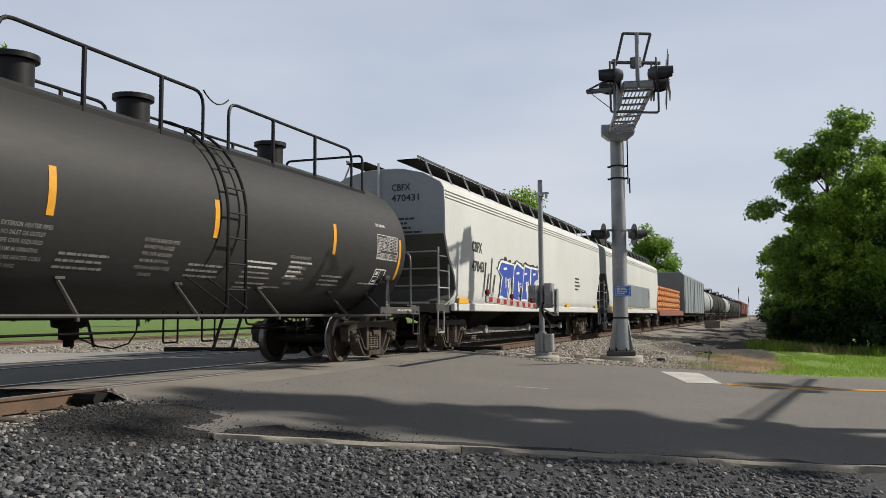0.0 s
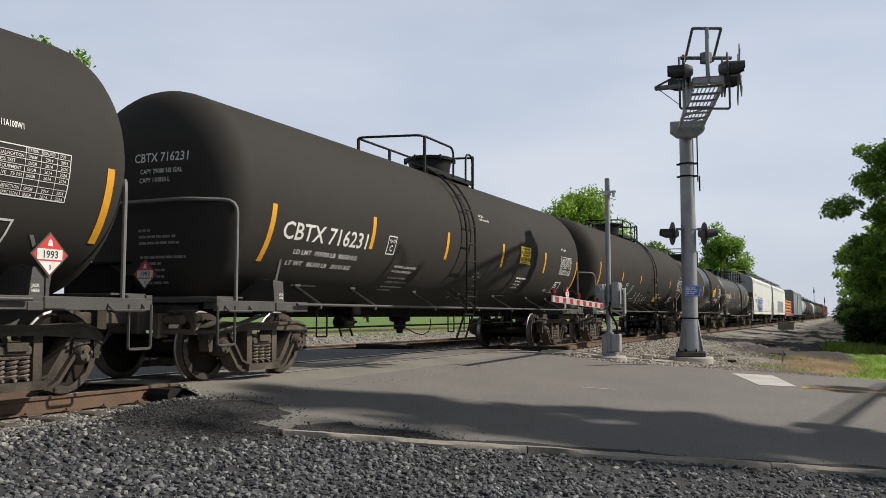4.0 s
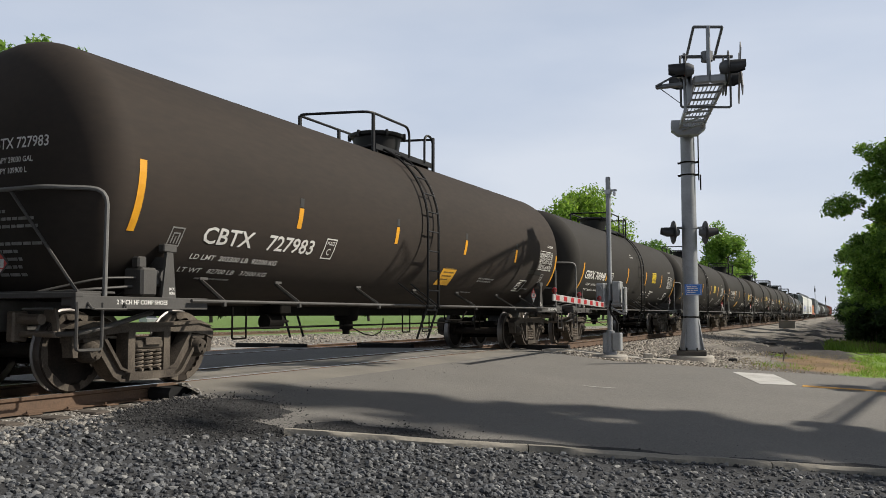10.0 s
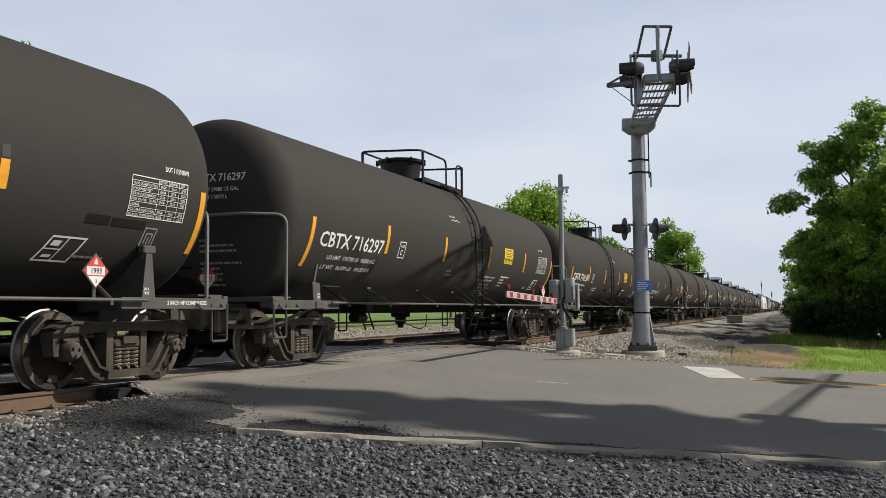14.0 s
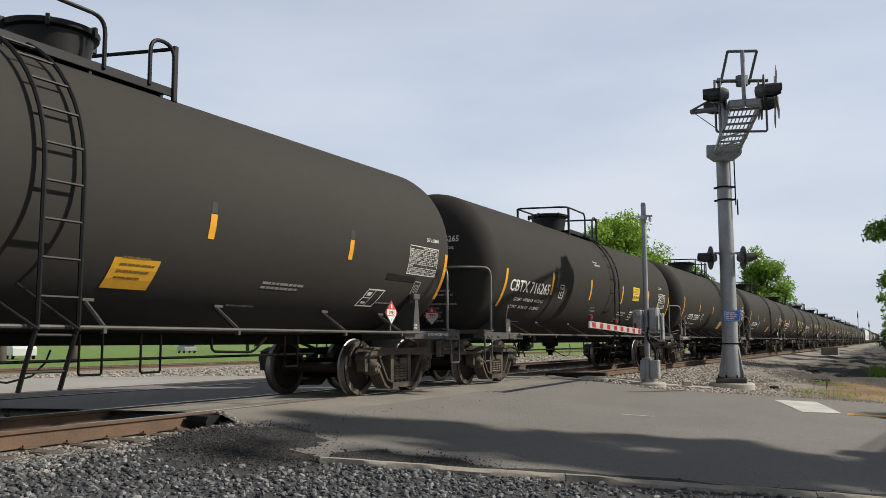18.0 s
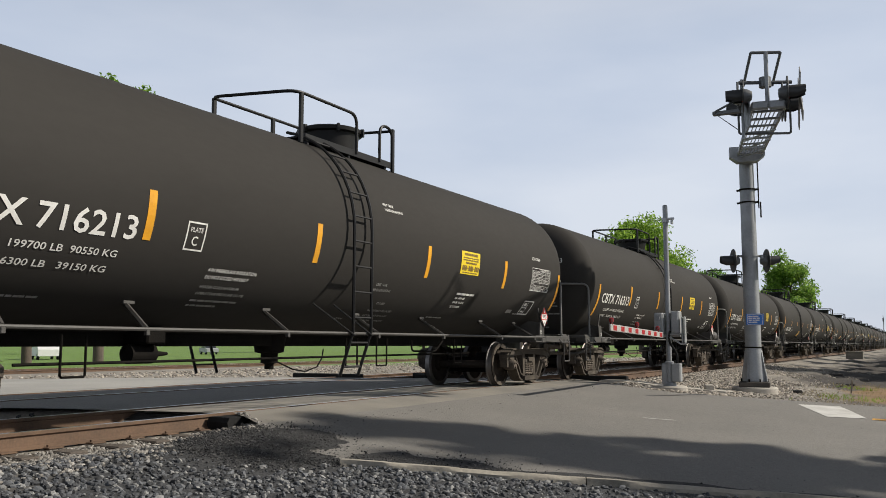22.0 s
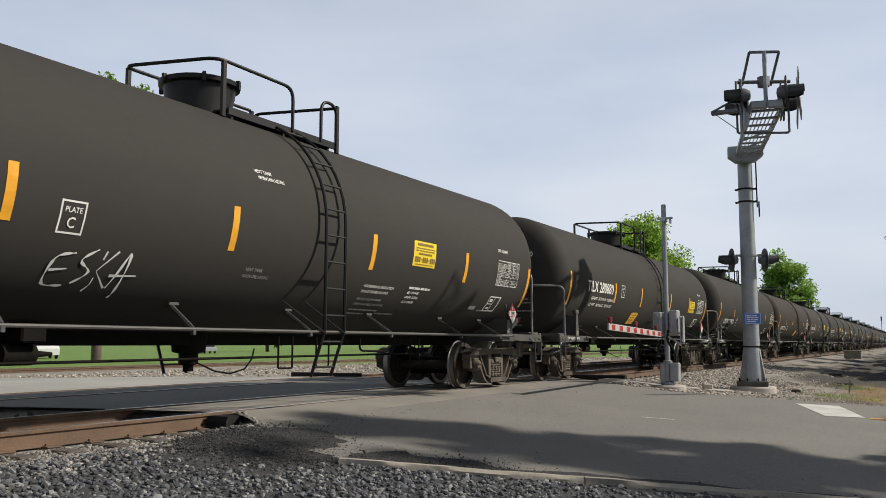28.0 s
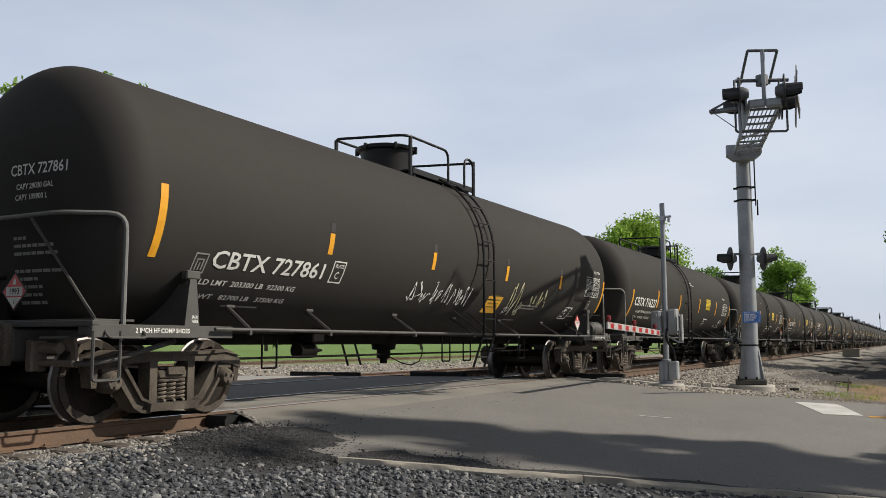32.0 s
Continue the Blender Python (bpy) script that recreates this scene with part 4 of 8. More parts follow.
    part("mount_plate", Mesh().box((0, 0, 0), (0.03, 0.5, 0.62), 0.01).data("mount_plate", M_BOX, 0), th, "dark lamp mounting plate", basis(tip + lamp_x * 0.36 + ACROSS * 0.35 + Vector((0, 0, 5.38)), lamp_x))
    part("side_post", Mesh().box(tuple(tip - rt * 0.40 + ACROSS * 0.2 + Vector((0, 0, 5.24))), (0.05, 0.05, 1.15), 0.006).data("side_post", M_GALV, 0), th)
    part("side_plate", Mesh().prism([(-0.30, -0.42), (0.12, -0.52), (0.22, 0.06), (-0.30, 0.06)], -0.012, 0.012).data("side_plate", M_GALV, 0), th, "steel side plate of the walkway end", basis(tip - rt * 0.33 + ACROSS * 0.3 + Vector((0, 0, 5.3)), rt))
    part("bell", Mesh().lathe([(0.02, 0.0), (0.10, 0.0), (0.14, 0.06), (0.15, 0.12), (0.10, 0.17), (0.02, 0.19)], c=tuple(tip + ACROSS * 0.25 - rt * 0.42 + Vector((0, 0, 5.36))), n=16).data("bell", M_ALU), th)
    # blue notice on the mast
    sg = part("notice", Mesh().box((0, 0, 0), (0.42, 0.012, 0.28), 0.004).data("notice", M_BLUE, 0), th, "small blue notice plate", pose(0.10, -0.225, 1.505 - z0, 0, 0, 8))
    rb = [(-0.17, 0.118, 0.34, 0.008), (-0.17, -0.126, 0.34, 0.008)]
    lines = Mesh()
    for x, z, w, h in rb:
        lines.box((x + w / 2, -0.009, z + h / 2), (w, 0.004, h))
    lines.box((-0.174, -0.009, 0), (0.008, 0.004, 0.25)).box((0.174, -0.009, 0), (0.008, 0.004, 0.25))
    part("notice_border", lines.data("notice_border", M_WHITE, 0), sg)
    bars_ = Mesh()
    for z, ws in ((0.075, (0.1, 0.12)), (0.03, (0.09, 0.07, 0.08)), (-0.02, (0.08, 0.05, 0.1)), (-0.07, (0.07, 0.12))):
        x = -0.15
        for w in ws:
            bars_.box((x + w / 2, -0.009, z), (w, 0.004, 0.026))
            x += w + 0.015
    part("notice_print", bars_.data("notice_print", M_WHITE, 0), sg)
    return th


def crossing_gate():
    base = at(3.42, 21.0)
    th = thing("crossing_gate", "grey crossing gate with a lowered red and white arm", "crossing gate", pose(*base))
    z0 = base.z
    part("footing", Mesh().lathe([(0.05, -0.2), (0.42, -0.2), (0.42, 0.05), (0.38, 0.09), (0.05, 0.09)], n=20).data("footing", M_CONC), th, "round concrete footing")
    part("post_base", Mesh().lathe([(0.05, 0.09), (0.17, 0.09), (0.15, 0.16), (0.11, 0.18), (0.11, 0.66), (0.05, 0.68)], n=14).box((-0.10, -0.05, 0.37), (0.12, 0.16, 0.5), 0.02).data("post_base", M_GALV), th)
    part("junction_box", Mesh().box((0.19, -0.06, 0.40), (0.22, 0.2, 0.44), 0.02).box((0.19, -0.165, 0.40), (0.18, 0.012, 0.38), 0.004).data("junction_box", M_GATE), th, "grey metal junction box")
    part("post", Mesh().lathe([(0.02, 0.1), (0.065, 0.1), (0.06, 4.42), (0.055, 4.46), (0.02, 4.47)], n=16).data("post", M_GALV), th, "galvanised pipe post")
    part("conduit", Mesh().tube(rounded([(0.2, -0.05, 0.62), (0.22, -0.08, 0.85), (0.02, -0.10, 1.15), (0.06, -0.1, 1.4)], 0.15), 0.028, 8).data("conduit", M_RUBBER), th)
    part("top_bracket", Mesh().lathe([(0.05, 4.04), (0.09, 4.04), (0.09, 4.14), (0.05, 4.14)], n=14).box((0.13, -0.02, 4.12), (0.18, 0.07, 0.05), 0.01).box((-0.12, 0.0, 4.14), (0.12, 0.03, 0.02)).box((0.17, -0.05, 4.03), (0.05, 0.10, 0.10), 0.01).data("top_bracket", M_ALU), th)
    mech = part("mechanism", Mesh().box((-0.185, -0.02, 1.56), (0.22, 0.36, 0.54), 0.03).box((-0.185, -0.21, 1.56), (0.18, 0.02, 0.48), 0.008).box((-0.02, 0, 1.28), (0.62, 0.12, 0.05), 0.01).data("mechanism", M_GATE), th, "weathered grey gate mechanism housing")
    for z in (1.70, 1.46):
        part("bolt_cap", Mesh().lathe([(0.02, -0.03), (0.065, -0.03), (0.065, 0.02), (0.035, 0.04), (0.02, 0.042)], axis="y", c=(-0.20, -0.24, z), n=14).data("bolt_cap", M_GALV), mech)
    part("motor_box", Mesh().box((0.19, 0.02, 1.60), (0.20, 0.30, 0.54), 0.02).box((0.19, -0.14, 1.60), (0.15, 0.02, 0.46), 0.006).data("motor_box", M_GATE), th, "weathered grey motor box")
    for sx in (0.36, 0.42):
        part("counterweight_arm", Mesh().box((sx, -0.08, 1.42), (0.024, 0.16, 0.62), 0.008).data("counterweight_arm", M_GATE, 0), th)
    part("bracket_bar", Mesh().tube([(0.02, -0.1, 1.26), (0.32, -0.1, 1.08)], 0.024, 6).tube([(0.32, -0.1, 1.08), (0.44, -0.1, 1.08)], 0.024, 6).tube([(0.0, -0.1, 1.31), (0.44, -0.1, 1.31)], 0.022, 6).data("bracket_bar", M_GATE), th)
    p0, p1 = at(3.36, 20.75, 1.10) - base, at(3.54, 16.1, 1.205) - base
    d = p1 - p0
    m = Matrix.Translation(p0) @ d.to_track_quat("X", "Z").to_matrix().to_4x4()
    ln = d.length
    arm = part("gate_arm", Mesh().box((ln / 2, 0, 0), (ln, 0.035, 0.132), 0.006).data("gate_arm", M_DIM2, 0), th, "white gate arm with red stripes", m)
    red = Mesh().box((0, 0, 0), (0.25, 0.043, 0.100), 0.003).data("red_stripe", M_REDF, 0)
    for k in range(8):
        part("red_stripe", red, arm, m=pose(0.35 + k * 0.57, 0, 0))
    for x in (0.6, 2.55, ln - 0.12):
        part("arm_lamp", Mesh().lathe([(0.02, 0.06), (0.03, 0.06), (0.03, 0.10), (0.05, 0.11), (0.05, 0.17), (0.025, 0.195), (0.02, 0.196)], c=(x, 0, 0), n=12).data("arm_lamp", M_LENS), arm, "small red arm lamp")
    return th


cantilever()
second = at(15.10, 16.3)
cantilever(False).matrix_basis = pose(second.x, second.y, second.z, 0, 0, 165.5)      # added unseen twin, near side of the road, beyond the view, for its shadow
crossing_gate()


# ---- plants ----
def foliage(name, clumps, per, size, material, seed, parent=None, droop=0.0):
    """Leaves round a list of clumps (x, y, z, radius): one mesh of many small blades."""
    rng = np.random.default_rng(seed)
    C = np.array(clumps)
    w = C[:, 3] ** 2
    idx = rng.choice(len(C), per, p=w / w.sum())
    dv = rng.normal(size=(per, 3))
    dv /= np.linalg.norm(dv, axis=1)[:, None]
    rad = C[idx, 3] * (0.25 + 0.75 * rng.random(per) ** 0.5 + 0.5 * rng.random(per) ** 6)
    pos = C[idx, :3] + dv * rad[:, None] * np.array([1, 1, 0.75])
    up = rng.normal(size=(per, 3)) * 0.75 + dv * 0.35 + np.array([0, 0, 0.75])
    a = np.cross(up, rng.normal(size=(per, 3)))
    a /= np.linalg.norm(a, axis=1)[:, None]
    b = np.cross(up, a)
    b /= np.linalg.norm(b, axis=1)[:, None]
    a[:, 2] -= 0.25
    s = size * (0.6 + 0.8 * rng.random(per))[:, None]
    v = np.stack([pos - a * s * 0.6, pos + b * s * 0.32, pos + a * s * 0.6, pos - b * s * 0.32], 1).reshape(-1, 3)
    f = np.arange(4 * per).reshape(-1, 4)
    me = soup(name, v, f, material)
    ob = new(name, me)
    if parent:
        ob.parent = parent
    return ob


def tree(x, y, h, spread, seed, leaves, size, material, label, trunk_r=0.22, low=0.25, lean=(0, 0), flat=1.0, name="tree", clump=1.0, full=1.0):
    rnd = random.Random(seed)
    z = float(ground_z(np.array(x), np.array(y)))
    th = thing(name, label, "tree", pose(x, y, z))
    m = Mesh()
    top = Vector((lean[0], lean[1], h * 0.86))
    stem = [Vector((0, 0, -0.3))]
    for k in range(1, 7):
        t = k / 6
        stem.append(Vector((top.x * t * t + rnd.uniform(-0.1, 0.1) * spread * 0.4, top.y * t * t + rnd.uniform(-0.1, 0.1) * spread * 0.4, top.z * t)))
    m.tube(stem, trunk_r, 9, r2=trunk_r * 0.18)
    clumps = []
    for k in range(int(26 * clump)):
        t = rnd.uniform(low, 0.95)
        i = min(5, int(t * 6))
        s = stem[i].lerp(stem[i + 1], t * 6 - i)
        a = rnd.uniform(0, 2 * math.pi)
        prof = math.sin(math.pi * min(1, (t - low) / (1.05 - low) * 0.75 + 0.22))
        r = spread * prof * rnd.uniform(0.5, 0.95)
        e = s + Vector((r * math.cos(a), r * math.sin(a), rnd.uniform(0.02, 0.18) * h * flat))
        mid = s.lerp(e, 0.5) + Vector((0, 0, -0.05 * r))
        m.tube([s, mid, e], trunk_r * 0.32 * (1.1 - t * 0.6), 5, r2=0.015)
        for j in range(5):
            q = s.lerp(e, rnd.uniform(0.45, 1.1)) + Vector((rnd.uniform(-1, 1), rnd.uniform(-1, 1), rnd.uniform(-0.7, 0.8))) * spread * 0.22
            clumps.append((q.x, q.y, q.z, spread * full * rnd.uniform(0.07, 0.19)))
    for k in range(6):
        clumps.append((top.x + rnd.uniform(-0.4, 0.4) * spread, top.y + rnd.uniform(-0.4, 0.4) * spread, h * rnd.uniform(0.82, 0.96), spread * rnd.uniform(0.10, 0.2)))
    part("trunk", m.data("trunk", M_BARK, 60), th, "grey-brown trunk and limbs")
    foliage("crown", clumps, leaves, size, material, seed, th)
    return th


def shrub(x, y, h, spread, seed, leaves, size, material, label):
    rnd = random.Random(seed)
    z = float(ground_z(np.array(x), np.array(y)))
    th = thing("shrub", label, "shrub", pose(x, y, z))
    cl, m = [], Mesh()
    for k in range(16):
        a, r, q = rnd.uniform(0, 6.28), spread * rnd.uniform(0.1, 0.85), h * rnd.uniform(0.12, 0.85)
        p = (r * math.cos(a), r * math.sin(a), q)
        cl.append((*p, spread * rnd.uniform(0.22, 0.4)))
        m.tube([(0.3 * p[0], 0.3 * p[1], -0.1), p], 0.03, 4, r2=0.01)
    part("stem", m.data("stem", M_BARK), th)
    foliage("leaves", cl, leaves, size, material, seed, th)
    return th


def tufts(name, label, n, o_range, y_range, keep, size, material, seed, category="grass"):
    """Grass or weeds: crossed blades standing on the ground."""
    rng = np.random.default_rng(seed)
    o, y = rng.uniform(*o_range, n), rng.uniform(*y_range, n)
    k = keep(o, y, rng.random(n))
    o, y = o[k], y[k]
    n = len(o)
    x = TX + o
    z = ground_z(x, y) - 0.01
    h = size * (0.5 + rng.random(n))
    a = rng.uniform(0, 6.28, n)
    lean = rng.normal(size=(n, 2)) * 0.35
    wd = 0.05 * h + 0.006
    p = np.stack([x, y, z], -1)
    d = np.stack([np.cos(a) * wd, np.sin(a) * wd, 0 * a], -1)
    t = p + np.stack([lean[:, 0] * h, lean[:, 1] * h, h], -1)
    v = np.stack([p - d, p + d, t], 1).reshape(-1, 3)
    f = np.arange(3 * n).reshape(-1, 3)
    return thing(name, label, category, kind="stuff", me=soup(name, v, f, material))


LG = "leafy green tree with an uneven open crown"
# the wood beside the track, right of the line
for i, (x, y, h, sp, n, size, mt, lab) in enumerate((
        (2.75, 45.5, 11.4, 3.1, 76000, 0.135, M_LEAF, LG), (3.9, 43.4, 8.2, 3.0, 50000, 0.13, M_LEAF_Y, "bright yellow-green leafy tree at the edge of the wood"), (1.45, 44.6, 5.6, 2.1, 28000, 0.13, M_LEAF, LG),
        (6.3, 47.5, 10.9, 3.1, 42000, 0.145, M_LEAF_M, "dark green tree in pale blossom"), (5.9, 42.6, 6.4, 2.8, 34000, 0.13, M_LEAF_M, "deep green leafy tree at the edge of the grass"), (8.8, 44, 10.2, 3.3, 46000, 0.15, M_LEAF, LG), (2.7, 51, 7.4, 2.3, 26000, 0.17, M_LEAF_M, LG),
        (3.2, 60, 8.6, 3.0, 12000, 0.34, M_LEAF, LG), (2.9, 70, 9.0, 3.0, 8000, 0.36, M_LEAF_Y, LG), (2.8, 88, 9.5, 3.4, 6000, 0.36, M_LEAF, LG), (2.6, 110, 9.5, 3.8, 5000, 0.36, M_LEAF_M, LG), (2.4, 140, 10.0, 4.3, 4000, 0.4, M_LEAF, LG), (2.8, 185, 11.0, 5.5, 4000, 0.45, M_LEAF, LG), (11.5, 46, 10.5, 3.6, 14000, 0.2, M_LEAF, LG))):
    tree(x, y, h, sp, 20 + i, n, size, mt, lab, low=0.06, full=1.15, clump=1.5 if y < 50 else 1.0)
# shrubs at the wood's foot; very dark leaves carry the shadow below the trees
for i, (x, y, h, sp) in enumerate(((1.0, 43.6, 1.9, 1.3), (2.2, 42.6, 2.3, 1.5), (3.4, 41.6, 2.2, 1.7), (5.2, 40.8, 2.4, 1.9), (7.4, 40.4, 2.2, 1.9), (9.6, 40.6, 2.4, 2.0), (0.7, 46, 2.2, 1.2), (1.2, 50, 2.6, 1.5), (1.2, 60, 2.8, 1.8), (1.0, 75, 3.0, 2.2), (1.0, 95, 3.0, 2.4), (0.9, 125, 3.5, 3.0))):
    shrub(x, y, h, sp, 60 + i, 6500, 0.14, M_LEAF_D, "dense shrub below the trees, leaves darkened for the shade")
# trees beyond the tracks
tree(-38.4, 135, 21.6, 8.8, 81, 46000, 0.42, M_LEAF_Y, "broad pale green tree beyond the tracks", trunk_r=0.45, low=0.2, full=1.6, clump=2.0)
tree(-28, 138, 11.6, 6.0, 82, 14000, 0.42, M_LEAF_M, "low bushy tree beyond the tracks", trunk_r=0.3, low=0.15, full=1.5)
tree(-24.4, 205, 20.0, 6.4, 83, 34000, 0.5, M_LEAF, "rounded dark green tree beyond the tracks", trunk_r=0.4, low=0.12, full=1.7, clump=2.2)
tree(-32, 215, 14.0, 5.5, 84, 10000, 0.6, M_LEAF_Y, LG, trunk_r=0.4, low=0.15, full=1.4)
tree(-47, 39, 20.0, 5.0, 85, 14000, 0.34, M_LEAF, "tall leafy tree behind the train", trunk_r=0.35, full=1.3)
tree(-54.2, 39.0, 20.3, 5.5, 86, 15000, 0.34, M_LEAF_Y, "tall pale green tree behind the train", trunk_r=0.35, full=1.3)
# trees beside the road that shade it; they stand beyond the view
tree(12.6, 15.1, 17.0, 1.6, 91, 12000, 0.27, M_LEAF, "tall leaning shade tree beside the road", trunk_r=0.26, low=0.66, lean=(-2.0, 4.4))
tree(11.0, 14.6, 12.5, 1.7, 92, 11000, 0.27, M_LEAF, "tall leaning shade tree beside the road", trunk_r=0.22, low=0.60, lean=(-1.2, 4.2))
tree(14.6, 16.2, 13.2, 1.8, 93, 12000, 0.27, M_LEAF, "tall leaning shade tree beside the road", trunk_r=0.24, low=0.62, lean=(-0.6, 3.4))
tufts("grass", "mown bright green grass beside the wood", 42000, (8.4, 17), (22.5, 44), lambda o, y, r: (y > np.interp(o, *FAR) + 0.5) & (o > 8.7 + 0.02 * (y - 22) + 0.5 * np.sin(y * 1.3) * 0.4), 0.07, M_GRASS, 101)
tufts("weeds", "dry straw-coloured weeds on the verge", 4000, (6.0, 9.4), (21, 34), lambda o, y, r: (y > np.interp(o, *FAR) + 0.25) & (r < 0.2 + 0.8 * (np.sin(o * 2.1 + y * 0.8) > 0.2)), 0.055, M_STRAW, 102, "weeds")
tufts("weeds", "green weeds along the road edge", 3000, (6.0, 10), (21, 30), lambda o, y, r: (y > np.interp(o, *FAR) + 0.2) & (np.sin(o * 1.7 + 2) * np.sin(y * 1.1) > 0.25), 0.07, M_GRASS, 103, "weeds")
tufts("weeds", "tall rough weeds at the foot of the wood", 3500, (7.8, 18), (37, 44), lambda o, y, r: y > 38.5 + 1.5 * np.sin(o), 0.28, M_STRAW, 104, "weeds")
tufts("weeds", "tall green weeds at the foot of the wood", 6000, (7.8, 18), (37, 44), lambda o, y, r: y > 38.5 + 1.5 * np.sin(o * 1.3), 0.3, M_GRASS, 105, "weeds")


# ---- small things ----
def relay_box():
    p = at(4.3, 74)
    th = thing("relay_box", "low weathered concrete signal box beside the track", "signal box", pose(*p))
    part("body", Mesh().box((0, 0, 0.30), (1.2, 1.0, 0.55), 0.03).data("body", M_PANEL, 0), th)
    part("lid", Mesh().box((0, 0, 0.60), (1.3, 1.1, 0.08), 0.02).data("lid", M_PANEL, 0), th)


def stake():
    p = at(7.0, 26.5)
    thing("marker_stake", "weathered orange wooden survey stake in the verge", "stake", pose(*p, 4, 6, 20), me=Mesh().prism([(-0.03, -0.15), (0.03, -0.15), (0.03, 0.34), (0.0, 0.38), (-0.03, 0.34)], -0.012, 0.012).data("marker_stake", M_SPRING, 0))


def small_block(o, y, s, mt, label, name="block"):
    p = at(o, y)
    thing(name, label, "block", pose(*p, 0, 0, 25), me=Mesh().box((0, 0, s[2] / 2 - 0.01), s, 0.02).data(name, mt, 0))


def far_signal(x, y, h):
    th = thing("signal_mast", "slim distant railway signal mast", "railway signal", pose(x, y, float(ground_z(np.array(x), np.array(y)))))
    part("mast", Mesh().cyl((0, 0, 0), (0, 0, h), 0.06, 8).data("mast", M_GALV), th)
    part("signal_head", Mesh().box((0, -0.2, h - 0.9), (0.26, 0.2, 0.8), 0.03).data("signal_head", M_HOOD), th)


def timber_baulks():
    """Dark planks lying at the far edge of the crossing."""
    for o, y, ln, r in ((-2.6, 20.6, 1.5, 6), (-5.8, 19.8, 2.2, 3), (1.3, 21.9, 1.6, 4), (-3.4, 21.4, 1.1, -5)):
        p = at(o, y)
        thing("timber_baulk", "dark oily timber baulk at the crossing edge", "timber", pose(p.x, p.y, max(p.z, -0.05) - 0.12, 0, 0, r), me=Mesh().box((0, 0, 0.12), (ln, 0.24, 0.2), 0.015).data("timber_baulk", M_RUBBER, 0))


def rail_block(o, y):
    p = at(o, y)
    thing("rubber_block", "black rubber end block of the crossing beside the rail", "crossing block", pose(TX + o, y, -0.19), me=Mesh().prism([(-0.22, 0), (0.22, 0), (0.24, 0.10), (0.20, 0.155), (-0.20, 0.16), (-0.24, 0.10)], -0.17, 0.17).data("rubber_block", M_RUBBER, 0))


relay_box()
stake()
small_block(4.15, 21.9, (0.22, 0.2, 0.16), M_CONC, "small brown concrete block beside the mast")
small_block(5.9, 24.2, (0.20, 0.16, 0.10), M_CRUMBFLAT, "dark lump of debris in the gravel")
small_block(6.6, 31.0, (0.42, 0.28, 0.07), M_CRUMBFLAT, "dark lump of debris on the dirt")
small_block(5.6, 38.0, (0.7, 0.4, 0.10), M_CRUMBFLAT, "dark lump of debris on the dirt")
far_signal(-6.3, 200, 7.0)
far_signal(-4.4, 205, 5.2)
timber_baulks()
rail_block(0.98, 8.5)


def apron():
    """Pale concrete strip between the track and the gate."""
    m = Mesh()
    os_ = np.linspace(1.7, 4.7, 8)
    rows = [[(o, 20.9 + 0.28 * (o - 1.7) + w) for o in os_] for w in (0, 0.7)]
    v = [(TX + o, y, float(land(TX + o, y)) + 0.03) for r in rows for o, y in r] + [(TX + o, y, float(land(TX + o, y)) - 0.1) for o, y in rows[0]]
    n = 8
    f = [(i, i + 1, n + i + 1, n + i) for i in range(n - 1)] + [(2 * n + i, 2 * n + i + 1, i + 1, i) for i in range(n - 1)]
    thing("concrete_strip", "pale concrete strip beside the gate footing", "pavement", kind="structure", me=m.add(v, f).data("concrete_strip", M_CONC, 0))


apron()


# ---- across the field ----
def wheel_mesh(r, w):
    return Mesh().lathe([(0.03, -w / 2), (r * 0.55, -w / 2), (r * 0.9, -w / 2), (r, -w * 0.3), (r, w * 0.3), (r * 0.9, w / 2), (r * 0.55, w / 2), (0.03, w / 2)], axis="x", n=18).data("tyre", M_RUBBER)


def vehicle(name, label, cat, m, outline, roofline, width, material, wheels, r=0.33):
    """A parked road vehicle: outline (y, z) of its lower body, roofline of its glasshouse."""
    th = thing(name, label, cat, m)
    part("body", Mesh().prism(outline, -width / 2, width / 2).data("body", material, 30), th)
    part("window", Mesh().prism(roofline, -width / 2 + 0.12, width / 2 - 0.12).data("window", M_GLASS, 30), th, "dark window glass")
    ys = [p[0] for p in roofline]
    zs = [p[1] for p in roofline]
    top = [p for p in roofline if p[1] > max(zs) - 0.02]
    part("roof", Mesh().box(((0), (min(p[0] for p in top) + max(p[0] for p in top)) / 2, max(zs) + 0.02), (width - 0.2, max(p[0] for p in top) - min(p[0] for p in top) + 0.15, 0.06), 0.02).data("roof", material, 0), th)
    ty = wheel_mesh(r, 0.22)
    rim = Mesh().lathe([(0.02, -0.12), (r * 0.6, -0.12), (r * 0.55, 0.12), (0.02, 0.12)], axis="x", n=14).data("rim", M_ALU)
    for y in wheels:
        for sx in (-1, 1):
            w = part("wheel", ty, th, m=pose(sx * (width / 2 - 0.12), y, r))
            part("rim", rim, w)
    return th


CARB = [(-2.3, 0.35), (-2.32, 0.75), (-1.5, 0.95), (1.6, 0.98), (2.25, 0.85), (2.3, 0.35)]
CARR = [(-1.35, 0.93), (-0.6, 1.42), (0.9, 1.42), (1.7, 0.95)]
VANB = [(-2.6, 0.35), (-2.65, 0.95), (-2.2, 1.15), (-1.4, 1.25), (2.5, 1.25), (2.55, 0.35)]
VANR = [(-1.75, 1.2), (-1.05, 1.88), (2.35, 1.9), (2.48, 1.2)]


def ground_pose(x, y, rz):
    return pose(x, y, float(ground_z(np.array(float(x)), np.array(float(y)))), 0, 0, rz)


